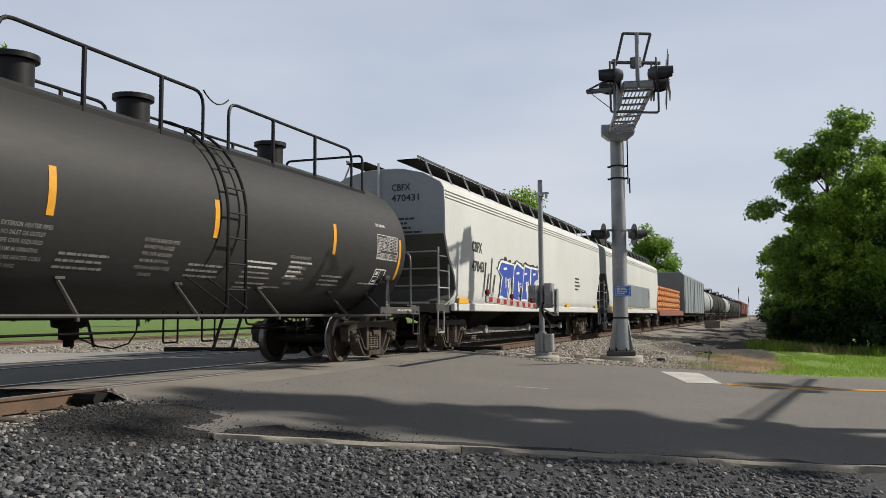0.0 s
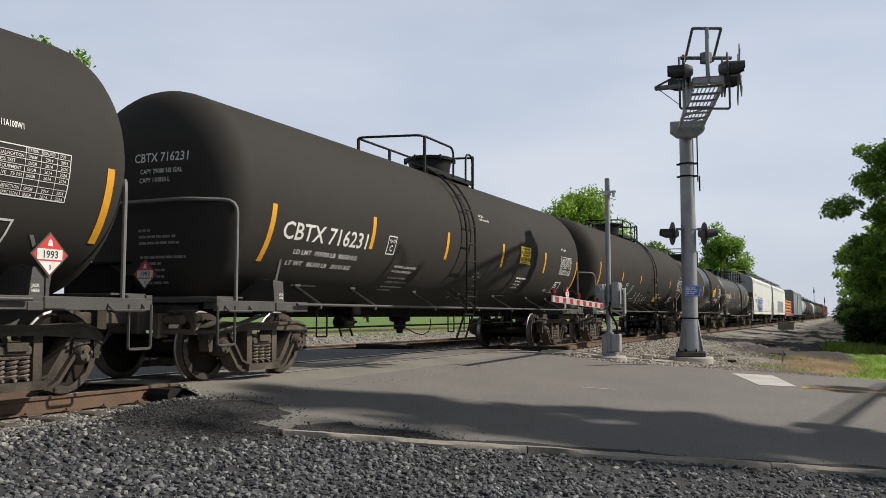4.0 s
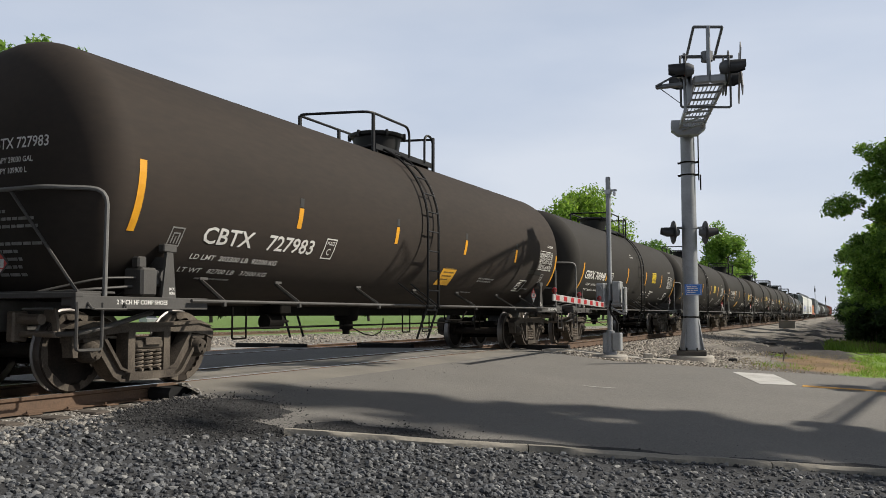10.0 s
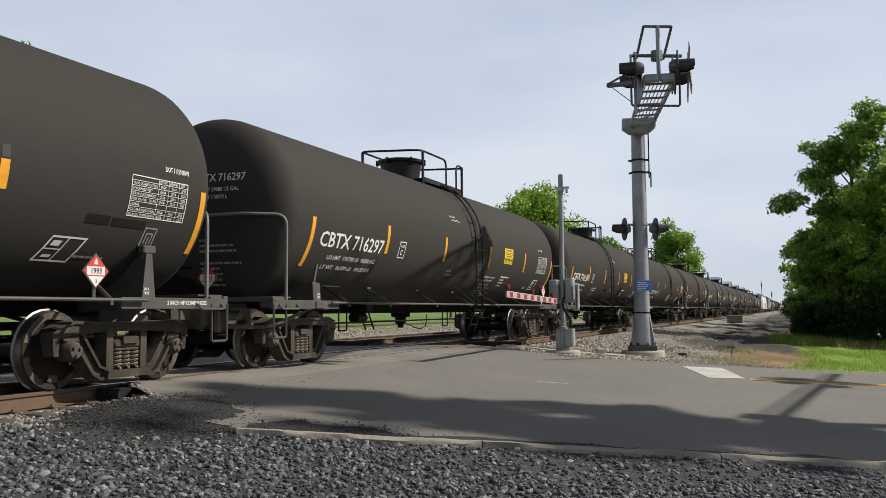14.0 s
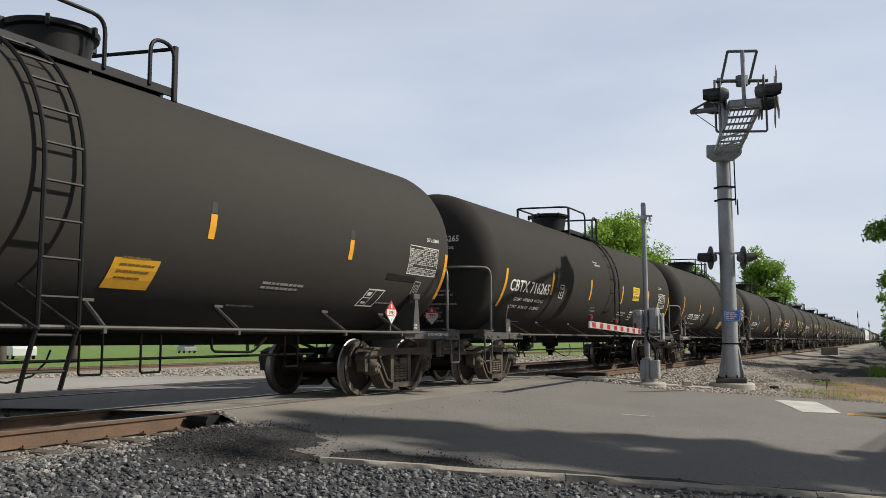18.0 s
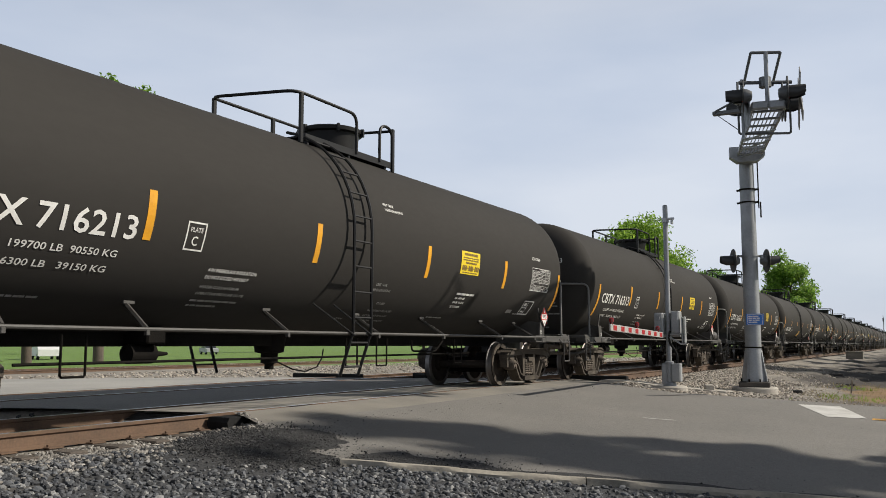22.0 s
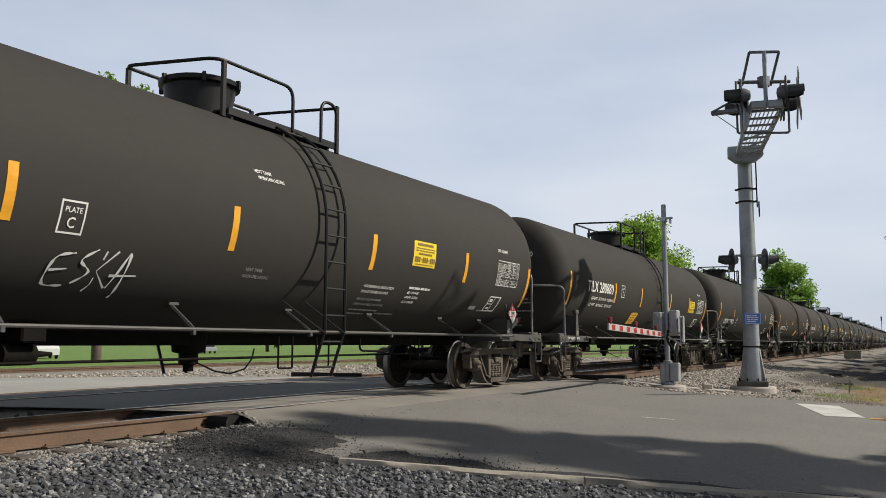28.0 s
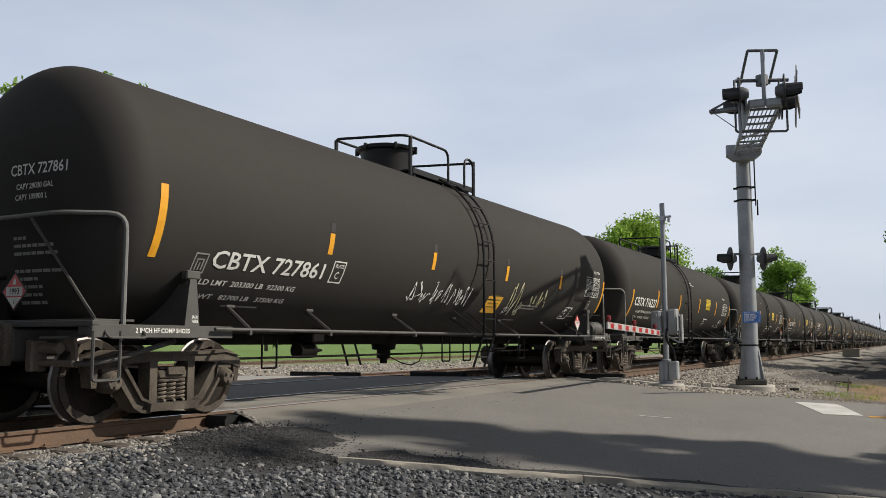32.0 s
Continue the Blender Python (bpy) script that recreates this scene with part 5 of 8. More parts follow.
vehicle("van", "white passenger van parked beyond the field", "van", ground_pose(-71.6, 53.4, 62), VANB, VANR, 1.95, M_CAR_W, (-1.7, 1.6), 0.36)
vehicle("car", "silver car parked beyond the grass", "car", ground_pose(-92, 96, 58), CARB, CARR, 1.75, M_ALU, (-1.4, 1.4))


for i, (x, y, h, sp) in enumerate(((-105, 125, 11, 6), (-120, 90, 12, 7), (-130, 60, 12, 7), (-95, 165, 12, 7), (-75, 190, 12, 7), (-60, 230, 13, 8))):
    tree(x, y, h, sp, 120 + i, 2200, 1.0, M_LEAF if i % 2 else M_LEAF_D, "distant broad tree beyond the field", trunk_r=0.35, low=0.15)

# ---- the train ----
AXLE = 1.746            # wheelbase of a bogie
BOGIE = 13.776          # between bogie centres of the common tank car
CAR = 17.870            # coupled length of the common tank car
WHEEL_R = 0.457
TANK_R, TANK_Z = 1.53, 2.54
BARREL = 7.72           # half length of the straight shell
HEAD = 0.55             # depth of the dished end

CACHE = {}


def shared(key, build):
    if key not in CACHE:
        CACHE[key] = build()
    return CACHE[key]


def side_frame_mesh():
    """A cast side frame: top chord, two legs with a window between each and its column, pedestals over the bearings."""
    m = Mesh()
    m.prism([(-1.15, 0.56), (-1.15, 0.66), (-1.06, 0.735), (-0.86, 0.785), (-0.45, 0.765), (0.45, 0.765), (0.86, 0.785), (1.06, 0.735), (1.15, 0.66), (1.15, 0.56), (1.0, 0.615), (0.74, 0.64), (0.34, 0.665), (-0.34, 0.665), (-0.74, 0.64), (-1.0, 0.615)], -0.095, 0.095)
    m.prism([(-1.12, 0.715), (-0.86, 0.80), (-0.45, 0.778), (0.45, 0.778), (0.86, 0.80), (1.12, 0.715), (0.86, 0.762), (0.45, 0.743), (-0.45, 0.743), (-0.86, 0.762)], -0.12, 0.125)      # top flange
    for s in (-1, 1):
        m.prism([(s * 1.0, 0.62), (s * 0.76, 0.62), (s * 0.735, 0.38), (s * 0.785, 0.37), (s * 0.81, 0.50)], -0.08, 0.08)      # inner pedestal leg
        m.prism([(s * 1.15, 0.62), (s * 1.04, 0.62), (s * 1.055, 0.40), (s * 1.12, 0.40)], -0.08, 0.08)                       # outer pedestal leg
        m.prism([(s * 0.86, 0.64), (s * 0.72, 0.65), (s * 0.44, 0.25), (s * 0.33, 0.215), (s * 0.33, 0.105), (s * 0.47, 0.125), (s * 0.57, 0.20), (s * 0.77, 0.44)], -0.05, 0.05)      # leg web
        m.prism([(s * 0.745, 0.46), (s * 0.775, 0.43), (s * 0.575, 0.165), (s * 0.46, 0.100), (s * 0.33, 0.085), (s * 0.33, 0.118), (s * 0.45, 0.135), (s * 0.545, 0.195)], -0.11, 0.115)      # lower flange
        m.prism([(s * 0.745, 0.645), (s * 0.70, 0.655), (s * 0.425, 0.265), (s * 0.34, 0.232), (s * 0.34, 0.205), (s * 0.45, 0.24)], -0.10, 0.10)      # rim of the window
        m.prism([(s * 0.345, 0.68), (s * 0.235, 0.68), (s * 0.235, 0.13), (s * 0.345, 0.13)], -0.09, 0.10)                    # column
    m.prism([(-0.38, 0.11), (0.38, 0.11), (0.36, 0.20), (-0.36, 0.20)], -0.16, 0.16)            # spring seat
    m.box((0.0, 0, 0.515), (0.22, 0.44, 0.10), 0.02).box((0.0, 0.0, 0.59), (0.16, 0.34, 0.03), 0.006).box((0.13, 0.02, 0.555), (0.03, 0.26, 0.09), 0.006)      # bolster end
    m.box((0.0, 0, 0.445), (0.20, 0.40, 0.03), 0.006)
    return m.data("side_frame", M_CAST, 40)


def spring_mesh():
    pts = [(0.055 * math.cos(a), 0.055 * math.sin(a), 0.215 + 0.235 * a / (2 * math.pi * 5)) for a in np.linspace(0, 2 * math.pi * 5, 41)]
    return Mesh().tube(pts, 0.015, 4).data("spring", M_SPRING, 60)


def bearing_mesh():
    m = Mesh()
    m.lathe([(0.02, -0.10), (0.115, -0.10), (0.125, -0.06), (0.125, 0.05), (0.11, 0.075), (0.10, 0.11), (0.085, 0.13), (0.02, 0.132)], axis="x", n=20)
    for k in range(3):
        a = 2 * math.pi * k / 3 + 0.4
        m.cyl((0.12, 0.055 * math.cos(a), 0.055 * math.sin(a)), (0.155, 0.055 * math.cos(a), 0.055 * math.sin(a)), 0.02, 6)
    m.box((-0.02, 0, 0.13), (0.16, 0.24, 0.05), 0.01)
    return m.data("axle_bearing", M_CAST, 40)


def wheelset_mesh():
    m = Mesh()
    prof_w = []
    for sx in (-1, 1):
        p = [(0.09, 0.86), (0.13, 0.845), (0.145, 0.80), (0.25, 0.755), (0.36, 0.775), (0.375, 0.812), (0.44, 0.818), (0.457, 0.80)]
        q = [(0.457, 0.80), (0.461, 0.735), (0.466, 0.712), (0.487, 0.700), (0.487, 0.688), (0.475, 0.678), (0.39, 0.676)]
        r = [(0.39, 0.676), (0.36, 0.71), (0.25, 0.70), (0.15, 0.72), (0.13, 0.66), (0.09, 0.65)]
        for prof in (p, q, r):
            prof_w.append((sx, prof))
    me_faces = []
    for sx, prof in prof_w:
        k0 = len(m.f)
        pr = [(a, sx * b) for a, b in prof]
        if sx > 0:
            pr = pr[::-1]
        m.lathe(pr, axis="x", n=26)
        # the lathe's end caps are not wanted here
        caps = m.f[-2:]
        del m.f[-2:]
        me_faces += [(k0, len(m.f), prof)]
    tread = set()
    for (a, b, prof), (sx, pp) in zip(me_faces, prof_w):
        if pp[0][0] == 0.457:
            tread |= set(range(a, b))
    m.tube([(-1.08, 0, 0), (1.08, 0, 0)], 0.085, 14)
    mud0 = len(m.f)
    # caked tan mud on the outer faces, so that the turning shows
    for sx in (-1, 1):
        for a0, r0, w0 in ((0.3, 0.415, 1.3), (2.5, 0.41, 0.5), (4.4, 0.415, 0.8), (3.4, 0.33, 0.22)):
            v = []
            for i in range(11):
                for rr in (r0 - 0.035 - 0.03 * math.sin(i * 2.1 + a0) ** 2, r0 + 0.03):
                    a = a0 + w0 * (i - 5) / 5
                    v.append((sx * 0.8215, rr * math.cos(a), rr * math.sin(a)))
            k = [(2 * i, 2 * i + 1, 2 * i + 3, 2 * i + 2) for i in range(10)]
            m.add(v, k)
    mud = set(range(mud0, len(m.f)))
    me = m.data("wheelset", M_WHEEL, 40)
    me.materials.append(M_TREAD)
    me.materials.append(M_CAST)
    idx = [1 if i in tread else 2 if i in mud else 0 for i in range(len(me.polygons))]
    me.polygons.foreach_set("material_index", idx)
    return me


def bolster_mesh():
    m = Mesh()
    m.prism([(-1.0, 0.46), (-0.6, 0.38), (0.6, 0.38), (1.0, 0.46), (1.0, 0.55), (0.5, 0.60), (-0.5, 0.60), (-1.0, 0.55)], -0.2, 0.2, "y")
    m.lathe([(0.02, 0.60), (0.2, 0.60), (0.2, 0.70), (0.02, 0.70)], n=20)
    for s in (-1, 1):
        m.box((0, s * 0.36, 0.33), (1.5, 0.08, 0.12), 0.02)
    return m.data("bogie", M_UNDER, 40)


WHEELSETS = []


def bogie(car, y):
    b = part("bogie", shared("bolster", bolster_mesh), car, "grimy cast steel bogie, bolster blackened for shade", pose(0, y, 0))
    for sx in (-1, 1):
        turn = 0 if sx > 0 else 180
        part("side_frame", shared("side_frame", side_frame_mesh), b, "rusty cast side frame", pose(sx * 1.0, 0, 0, 0, 0, turn))
        for k in (-1, 0, 1):
            part("spring", shared("spring", spring_mesh), b, m=pose(sx * 1.06, k * 0.145, 0))
        for sy in (-1, 1):
            part("axle_bearing", shared("bearing", bearing_mesh), b, m=pose(sx * 1.03, sy * AXLE / 2, WHEEL_R, 0, 0, turn))
    for sy in (-1, 1):
        w = part("wheelset", shared("wheelset", wheelset_mesh), b, "pair of rusty steel wheels with bright treads on an axle")
        w.matrix_parent_inverse = Matrix.Translation((0, sy * AXLE / 2, WHEEL_R))
        WHEELSETS.append(w)
    return b


def coupler_mesh():
    m = Mesh()
    m.box((0, -0.35, 0.84), (0.14, 0.75, 0.16), 0.02)
    m.prism([(-0.12, -0.08), (0.14, -0.08), (0.16, 0.05), (0.06, 0.09), (0.05, 0.02), (-0.02, 0.0), (-0.06, 0.08), (-0.14, 0.06)], 0.70, 0.98, "z")
    m.box((0, -0.52, 0.86), (0.55, 0.10, 0.45), 0.02)
    m.tube(rounded([(0.2, -0.6, 0.78), (0.24, -0.3, 0.45), (0.10, 0.0, 0.40)], 0.2), 0.028, 8)
    return m.data("coupler", M_CAST, 40)


def head_y(rho, r=TANK_R, depth=HEAD):
    """How far the dished end stands out at a distance from the axis."""
    return depth * (1 - (min(rho, r) / r) ** 3.3) ** 0.5


def tank_mesh(barrel, r, zc, material, depth=HEAD, rings=True):
    prof = []
    for k in range(15):
        a = k / 14
        rho = r * math.sin(a * math.pi / 2)
        prof.append((max(rho, 0.01), -(barrel + head_y(rho, r, depth))))
    ys = [-barrel, 0.03 - barrel] + list(np.linspace(-barrel, barrel, 9))[1:-1] + [barrel - 0.03, barrel]
    for y in ys[1:-1]:
        prof.append((r, y))
    for k in range(14, -1, -1):
        a = k / 14
        rho = r * math.sin(a * math.pi / 2)
        prof.append((max(rho, 0.01), barrel + head_y(rho, r, depth)))
    m = Mesh().lathe(prof, c=(0, 0, zc), axis="y", n=64)
    me = m.data("tank", material, 80)
    return me


def on_shell(v, y0, z0, r=TANK_R, zc=TANK_Z, lift=0.006, tilt=0.0):
    """Lay flat writing on the shell's near side: its left end at y0, its foot at height z0."""
    t0 = math.asin(max(-0.99, min(0.99, (z0 - zc) / r)))
    out = []
    for u, w in v:
        t = t0 + w / r
        out.append(((r + lift) * math.cos(t), y0 + u + tilt * w, zc + (r + lift) * math.sin(t)))
    return out


def quads(rects, nv=3):
    """Flat rectangles (u0, w0, u1, w1), cut across so that they bend."""
    v, f = [], []
    for u0, w0, u1, w1 in rects:
        n = max(1, int(abs(w1 - w0) / 0.12)) if nv else 1
        k = len(v)
        for i in range(n + 1):
            w = w0 + (w1 - w0) * i / n
            v += [(u0, w), (u1, w)]
        f += [(k + 2 * i, k + 2 * i + 1, k + 2 * i + 3, k + 2 * i + 2) for i in range(n)]
    return v, f


def shell_panel(car, name, rects, y0, z0, material, label="", r=TANK_R, zc=TANK_Z, lift=0.005, key=None, tilt=0.0):
    def build():
        v, f = quads(rects)
        return Mesh().add(on_shell(v, y0, z0, r, zc, lift, tilt), f).data(name, material, 0)
    me = shared(key, build) if key else build()
    return part(name, me, car, label, pose(0, -0.12, 0))


def shell_text(car, s, y0, z0, h, material, name="lettering", label="", r=TANK_R, zc=TANK_Z, squeeze=0.9, key=None, lift=0.006, bold=0.012, fit=None):
    def build():
        v, f = text_flat(s, h, squeeze, bold)
        if fit:
            k = fit / max(0.01, width_of(v))
            v = [(a * k, b) for a, b in v]
        return Mesh().add(on_shell(v, y0, z0, r, zc, lift), f).data(name, material, 0)
    me = shared(key, build) if key else build()
    return part(name, me, car, label, pose(0, -0.12, 0))


def head_text(car, s, x0, z0, h, material, barrel, name="lettering", r=TANK_R, zc=TANK_Z, key=None):
    def build():
        v, f = text_flat(s, h)
        pts = []
        for u, w in v:
            x, z = x0 + u, z0 + w
            pts.append((x, -(barrel + head_y(math.hypot(x, z - zc), r) + 0.006), z))
        return Mesh().add(pts, f).data(name, material, 0)
    return part(name, shared(key, build) if key else build(), car)


def bars(lines, h, gap, seed, broken=True):
    """Rows of little bars that stand for writing too small to read: lines are lengths."""
    rnd = random.Random(seed)
    out = []
    for i, ln in enumerate(lines):
        u = 0.0
        while u < ln - 0.02:
            w = min(rnd.uniform(1.5, 4.5) * h, ln - u) if broken else ln
            out.append((u, -i * (h + gap), u + w, -i * (h + gap) + h))
            u += w + 0.45 * h
    return out


def frame_rects(w, h, t):
    return [(0, 0, w, t), (0, h - t, w, h), (0, t, t, h - t), (w - t, t, w, h - t)]


TABLE_W, TABLE_H = 1.01, 0.50
TABLE = (("TANK QUALIFICATION", 1), ("THICKNESS TEST", 1), ("SERVICE EQUIPMENT", 1), ("PRD VALVE   75 PSI", 1), ("LINING", 0), ("RULE 88.B INSPECTION", 1), ("STUB SILL INSPECTION", 1))


def table_faces():
    """The printed inspection table: its lines and its rows of small capitals, laid flat."""
    w, h, t = TABLE_W, TABLE_H, 0.007
    rows = len(TABLE) + 1
    step = h / rows
    out = frame_rects(w, h, 0.011)
    out += [(t, k * step - 0.003, w - t, k * step + 0.003) for k in range(1, rows)]
    out += [(k * w, t, k * w + 0.006, h - t) for k in (0.46, 0.64, 0.83)]
    v, f = quads(out)
    v, f = list(v), list(f)

    def word(s, u, z, wide, tall):
        a, b = text_flat(s, tall, 0.9, 0.006)
        q = wide / max(0.01, width_of(a))
        k = len(v)
        v.extend((u + x * q, z + y) for x, y in a)
        f.extend(tuple(i + k for i in c) for c in b)
    tall = step * 0.52
    for s, u, wide in (("STATION", 0.475, 0.13), ("QUALIFIED", 0.65, 0.15), ("DUE", 0.86, 0.07)):
        word(s, u * w, h - step * 0.78, wide * w, tall)
    for i, (s, full) in enumerate(TABLE):
        z = h - step * (i + 1.78)
        word(s, 0.02 * w, z, min(0.42, 0.024 * len(s)) * w, tall)
        if full:
            for x, u, wide in (("GNGM", 0.49, 0.10), ("2014", 0.69, 0.09), ("2024", 0.875, 0.085)):
                word(x, u * w, z, wide * w, tall)
    return v, f


def placard(car, m, number="1993", key="placard", y_face=False):
    """A diamond hazard placard; drawn in the (y, z) plane facing +x."""
    def dia(s, x):
        return [(x, -s, 0), (x, 0, -s), (x, s, 0), (x, 0, s)]
    board = shared(key + "_b", lambda: Mesh().prism([(-0.205, 0), (0, -0.205), (0.205, 0), (0, 0.205)], -0.006, 0.0).data("placard", M_STEEL_GREY, 0))
    ob = part("placard", board, car, "red and white diamond hazard placard", m)

    def face():
        mm = Mesh().add(dia(0.185, 0.003), [(0, 1, 2, 3)])
        me = mm.data("placard_face", M_RED, 0)
        return me

    def lower():
        a = 0.06
        v = [(0.005, -0.185 + a, -a), (0.005, 0.0, -0.182), (0.005, 0.185 - a, -a), (0.005, 0.15, -0.035), (0.005, -0.15, -0.035)]
        mm = Mesh().add([(0.005, -0.122, -0.06), (0.005, 0, -0.18), (0.005, 0.122, -0.06)], [(0, 1, 2)])
        mm.add([(0.005, -0.135, -0.045), (0.005, 0.135, -0.045), (0.005, 0.135, 0.05), (0.005, -0.135, 0.05)], [(0, 1, 2, 3)])
        mm.add([(0.005, -0.03, 0.075), (0.005, 0.03, 0.075), (0.005, 0.02, 0.12), (0.005, 0.0, 0.145), (0.005, -0.02, 0.115)], [(0, 1, 2, 3, 4)])
        return mm.data("placard_white", M_WHITE, 0)

    def digits():
        mm = Mesh()
        v, f = text_flat(number, 0.065, 0.95, 0.02)
        w = width_of(v)
        mm.add([(0.007, u - w / 2, q - 0.03) for u, q in v], f)
        v, f = text_flat("3", 0.04, 0.95, 0.02)
        mm.add([(0.007, u - width_of(v) / 2, q - 0.135) for u, q in v], f)
        return mm.data("placard_number", M_INK, 0)
    for nm, fn, k in (("placard_face", face, "_f"), ("placard_white", lower, "_w"), ("placard_number", digits, "_d" + number)):
        part(nm, shared(key + k, fn), ob)
    return ob


def ladder_meshes(y0, w, z_low, reach, r, zc):
    """A side ladder that follows the shell from the platform down and then hangs free."""
    def side(y):
        pts = []
        for a in np.linspace(78, 0, 12):
            a = radians(a)
            pts.append(((r + 0.09) * math.cos(a), y, zc + (r + 0.09) * math.sin(a)))
        pts += [(r + 0.09, y, zc - 0.55), (r + 0.085, y, 1.06), (r - 0.14, y, z_low)]
        return pts
    rails = [Mesh().tube(side(y), 0.024, 6) for y in (y0, y0 + w)]
    rungs = []
    line = side(0)
    L = [0]
    for a, b in zip(line[:-1], line[1:]):
        L.append(L[-1] + (Vector(b) - Vector(a)).length)
    s = 0.15
    while s < L[-1]:
        i = max(k for k in range(len(L)) if L[k] <= s)
        i = min(i, len(line) - 2)
        p = Vector(line[i]).lerp(Vector(line[i + 1]), (s - L[i]) / (L[i + 1] - L[i]))
        rungs.append(p)
        s += 0.37
    return rails, rungs


def side_fittings(car, k, r, zc, barrel, ladder_y, sx):
    """Ladder, hand line and its brackets on one side; sx: +1 or -1."""
    flip = pose(0, 0, 0) if sx > 0 else pose(0, 0, 0, 0, 0, 180)
    yl = ladder_y if sx > 0 else -ladder_y - 0.46
    rails, rungs = ladder_meshes(yl, 0.46, 0.42, 0, r, zc)
    lad = part("ladder", shared((k, "lad", sx), lambda: rails[0].data("ladder", M_BLACK)), car, "black steel side ladder", flip)
    part("ladder_rail", shared((k, "lad2", sx), lambda: rails[1].data("ladder_rail", M_BLACK)), lad)
    rung = shared((k, "rung"), lambda: Mesh().cyl((0, 0, 0), (0, 0.46, 0), 0.016, 6).data("rung", M_BLACK))
    for p in rungs:
        part("rung", rung, lad, m=pose(p.x, yl, p.z))
    part("ladder_brace", shared((k, "lbr", sx), lambda: Mesh().tube([(r + 0.12, yl, 1.0), (r - 0.3, yl - 0.45, 1.45)], 0.014, 6).tube([(r + 0.12, yl + 0.46, 1.0), (r - 0.3, yl + 0.05, 1.45)], 0.014, 6).data("ladder_brace", M_BLACK)), lad)
    end = barrel - 1.02
    low = 0.90 if r < 1.45 else 1.035
    part("hand_line", shared((k, "line"), lambda: Mesh().tube([(1.56, -end, low), (1.56, end, low)], 0.022, 8).data("hand_line", M_STEEL_GREY)), car, "grey pipe along the side", flip)
    br = shared((k, "br"), lambda: Mesh().tube([(math.sqrt(max(0.01, r * r - (1.33 - zc) ** 2)) - 0.02, 0.26, 1.33), (1.55, 0.0, low + 0.005)], 0.03, 6).box((1.56, 0.0, low - 0.035), (0.05, 0.05, 0.06), 0.006).box((math.sqrt(max(0.01, r * r - (1.33 - zc) ** 2)) + 0.02, 0.26, 1.345), (0.05, 0.16, 0.04), 0.006).data("bracket", M_STEEL_GREY))
    for y in (-6.1, -4.44, -2.1, 0.05, 2.1, 4.46, 6.1):
        if abs(y) < end:
            part("bracket", br, car, m=flip @ pose(0, y, 0))


def top_fittings(car, k, r, zc, style, my=0.0):
    top = zc + r
    if style == "long":
        return long_platform(car, k, r, zc)
    part("manway", shared((k, "man", my), lambda: Mesh().lathe([(0.02, top - 0.1), (0.44, top - 0.1), (0.46, top + 0.1), (0.50, top + 0.36), (0.56, top + 0.38), (0.57, top + 0.44), (0.52, top + 0.46), (0.02, top + 0.47)], c=(0, my - 0.55, 0), n=28).data("manway", M_BLACK)), car, "round black steel manway housing")
    bolt = shared((k, "bolt"), lambda: Mesh().box((0.57, 0, top + 0.40), (0.07, 0.05, 0.14), 0.01).data("manway_latch", M_BLACK))
    for a in range(0, 360, 60):
        part("manway_latch", bolt, car, m=pose(0, my - 0.55, 0, 0, 0, a + 20))
    z = top - 0.05
    for sx in (-1, 1):
        part("platform", shared((k, "plat", sx), lambda: platform_mesh(sx, z)), car, "narrow black grated walkway", None)
    t = lambda pts, rr=0.026: Mesh().tube(rounded(pts, 0.2, 5), rr, 8)
    x1, zr = 0.70, 4.68
    part("handrail", shared((k, "hr1"), lambda: t([(x1, 0.66, z), (x1, 0.66, zr), (x1, -0.95, zr), (-x1, -1.30, zr), (-x1, 1.30, zr)]).data("handrail", M_BLACK)), car, "black pipe handrail on the tank top")
    part("handrail", shared((k, "hr3"), lambda: t([(x1, 1.36, z), (x1, 1.36, zr), (x1, 1.76, zr), (x1, 1.78, z)]).data("handrail", M_BLACK)), car)
    part("handrail", shared((k, "hr4"), lambda: t([(x1, 1.76, zr - 0.04), (-x1, 1.4, zr - 0.04), (-x1, 1.3, zr - 0.3)]).data("handrail", M_BLACK)), car)
    for x, y, zb in ((x1, -0.82, z), (-x1, -1.2, z - 0.1), (-x1, 0.2, z), (-x1, 1.34, z), (x1, 1.78, z)):
        part("post", shared((k, "post", zb), lambda: Mesh().box((0, 0, (zr + zb - 0.12) / 2), (0.05, 0.075, zr - zb + 0.12), 0.008).data("post", M_BLACK)), car, m=pose(x, y, 0))
    part("valve", shared((k, "valve"), lambda: Mesh().lathe([(0.02, top - 0.05), (0.12, top - 0.05), (0.12, top + 0.12), (0.16, top + 0.12), (0.16, top + 0.16), (0.02, top + 0.17)], c=(-0.1, 0.35, 0), n=14).cyl((0.25, 0.5, top - 0.03), (0.25, 0.5, top + 0.14), 0.03, 8).cyl((0.30, 0.62, top - 0.03), (0.30, 0.62, top + 0.10), 0.03, 8).data("valve", M_BLACK)), car)


def platform_mesh(sx, z):
    m = Mesh()
    x0, x1 = 0.30, 0.68
    m.box((sx * (x0 + x1) / 2, 0.55, z + 0.02), (x1 - x0, 2.5, 0.03), 0.004)
    m.box((sx * x1, 0.55, z + 0.0), (0.03, 2.5, 0.11), 0.004)
    for y in (-0.6, 0.5, 1.6):
        m.box((sx * 0.52, y, z - 0.12), (0.30, 0.05, 0.2), 0.006)
    return m.data("platform", M_BLACK)


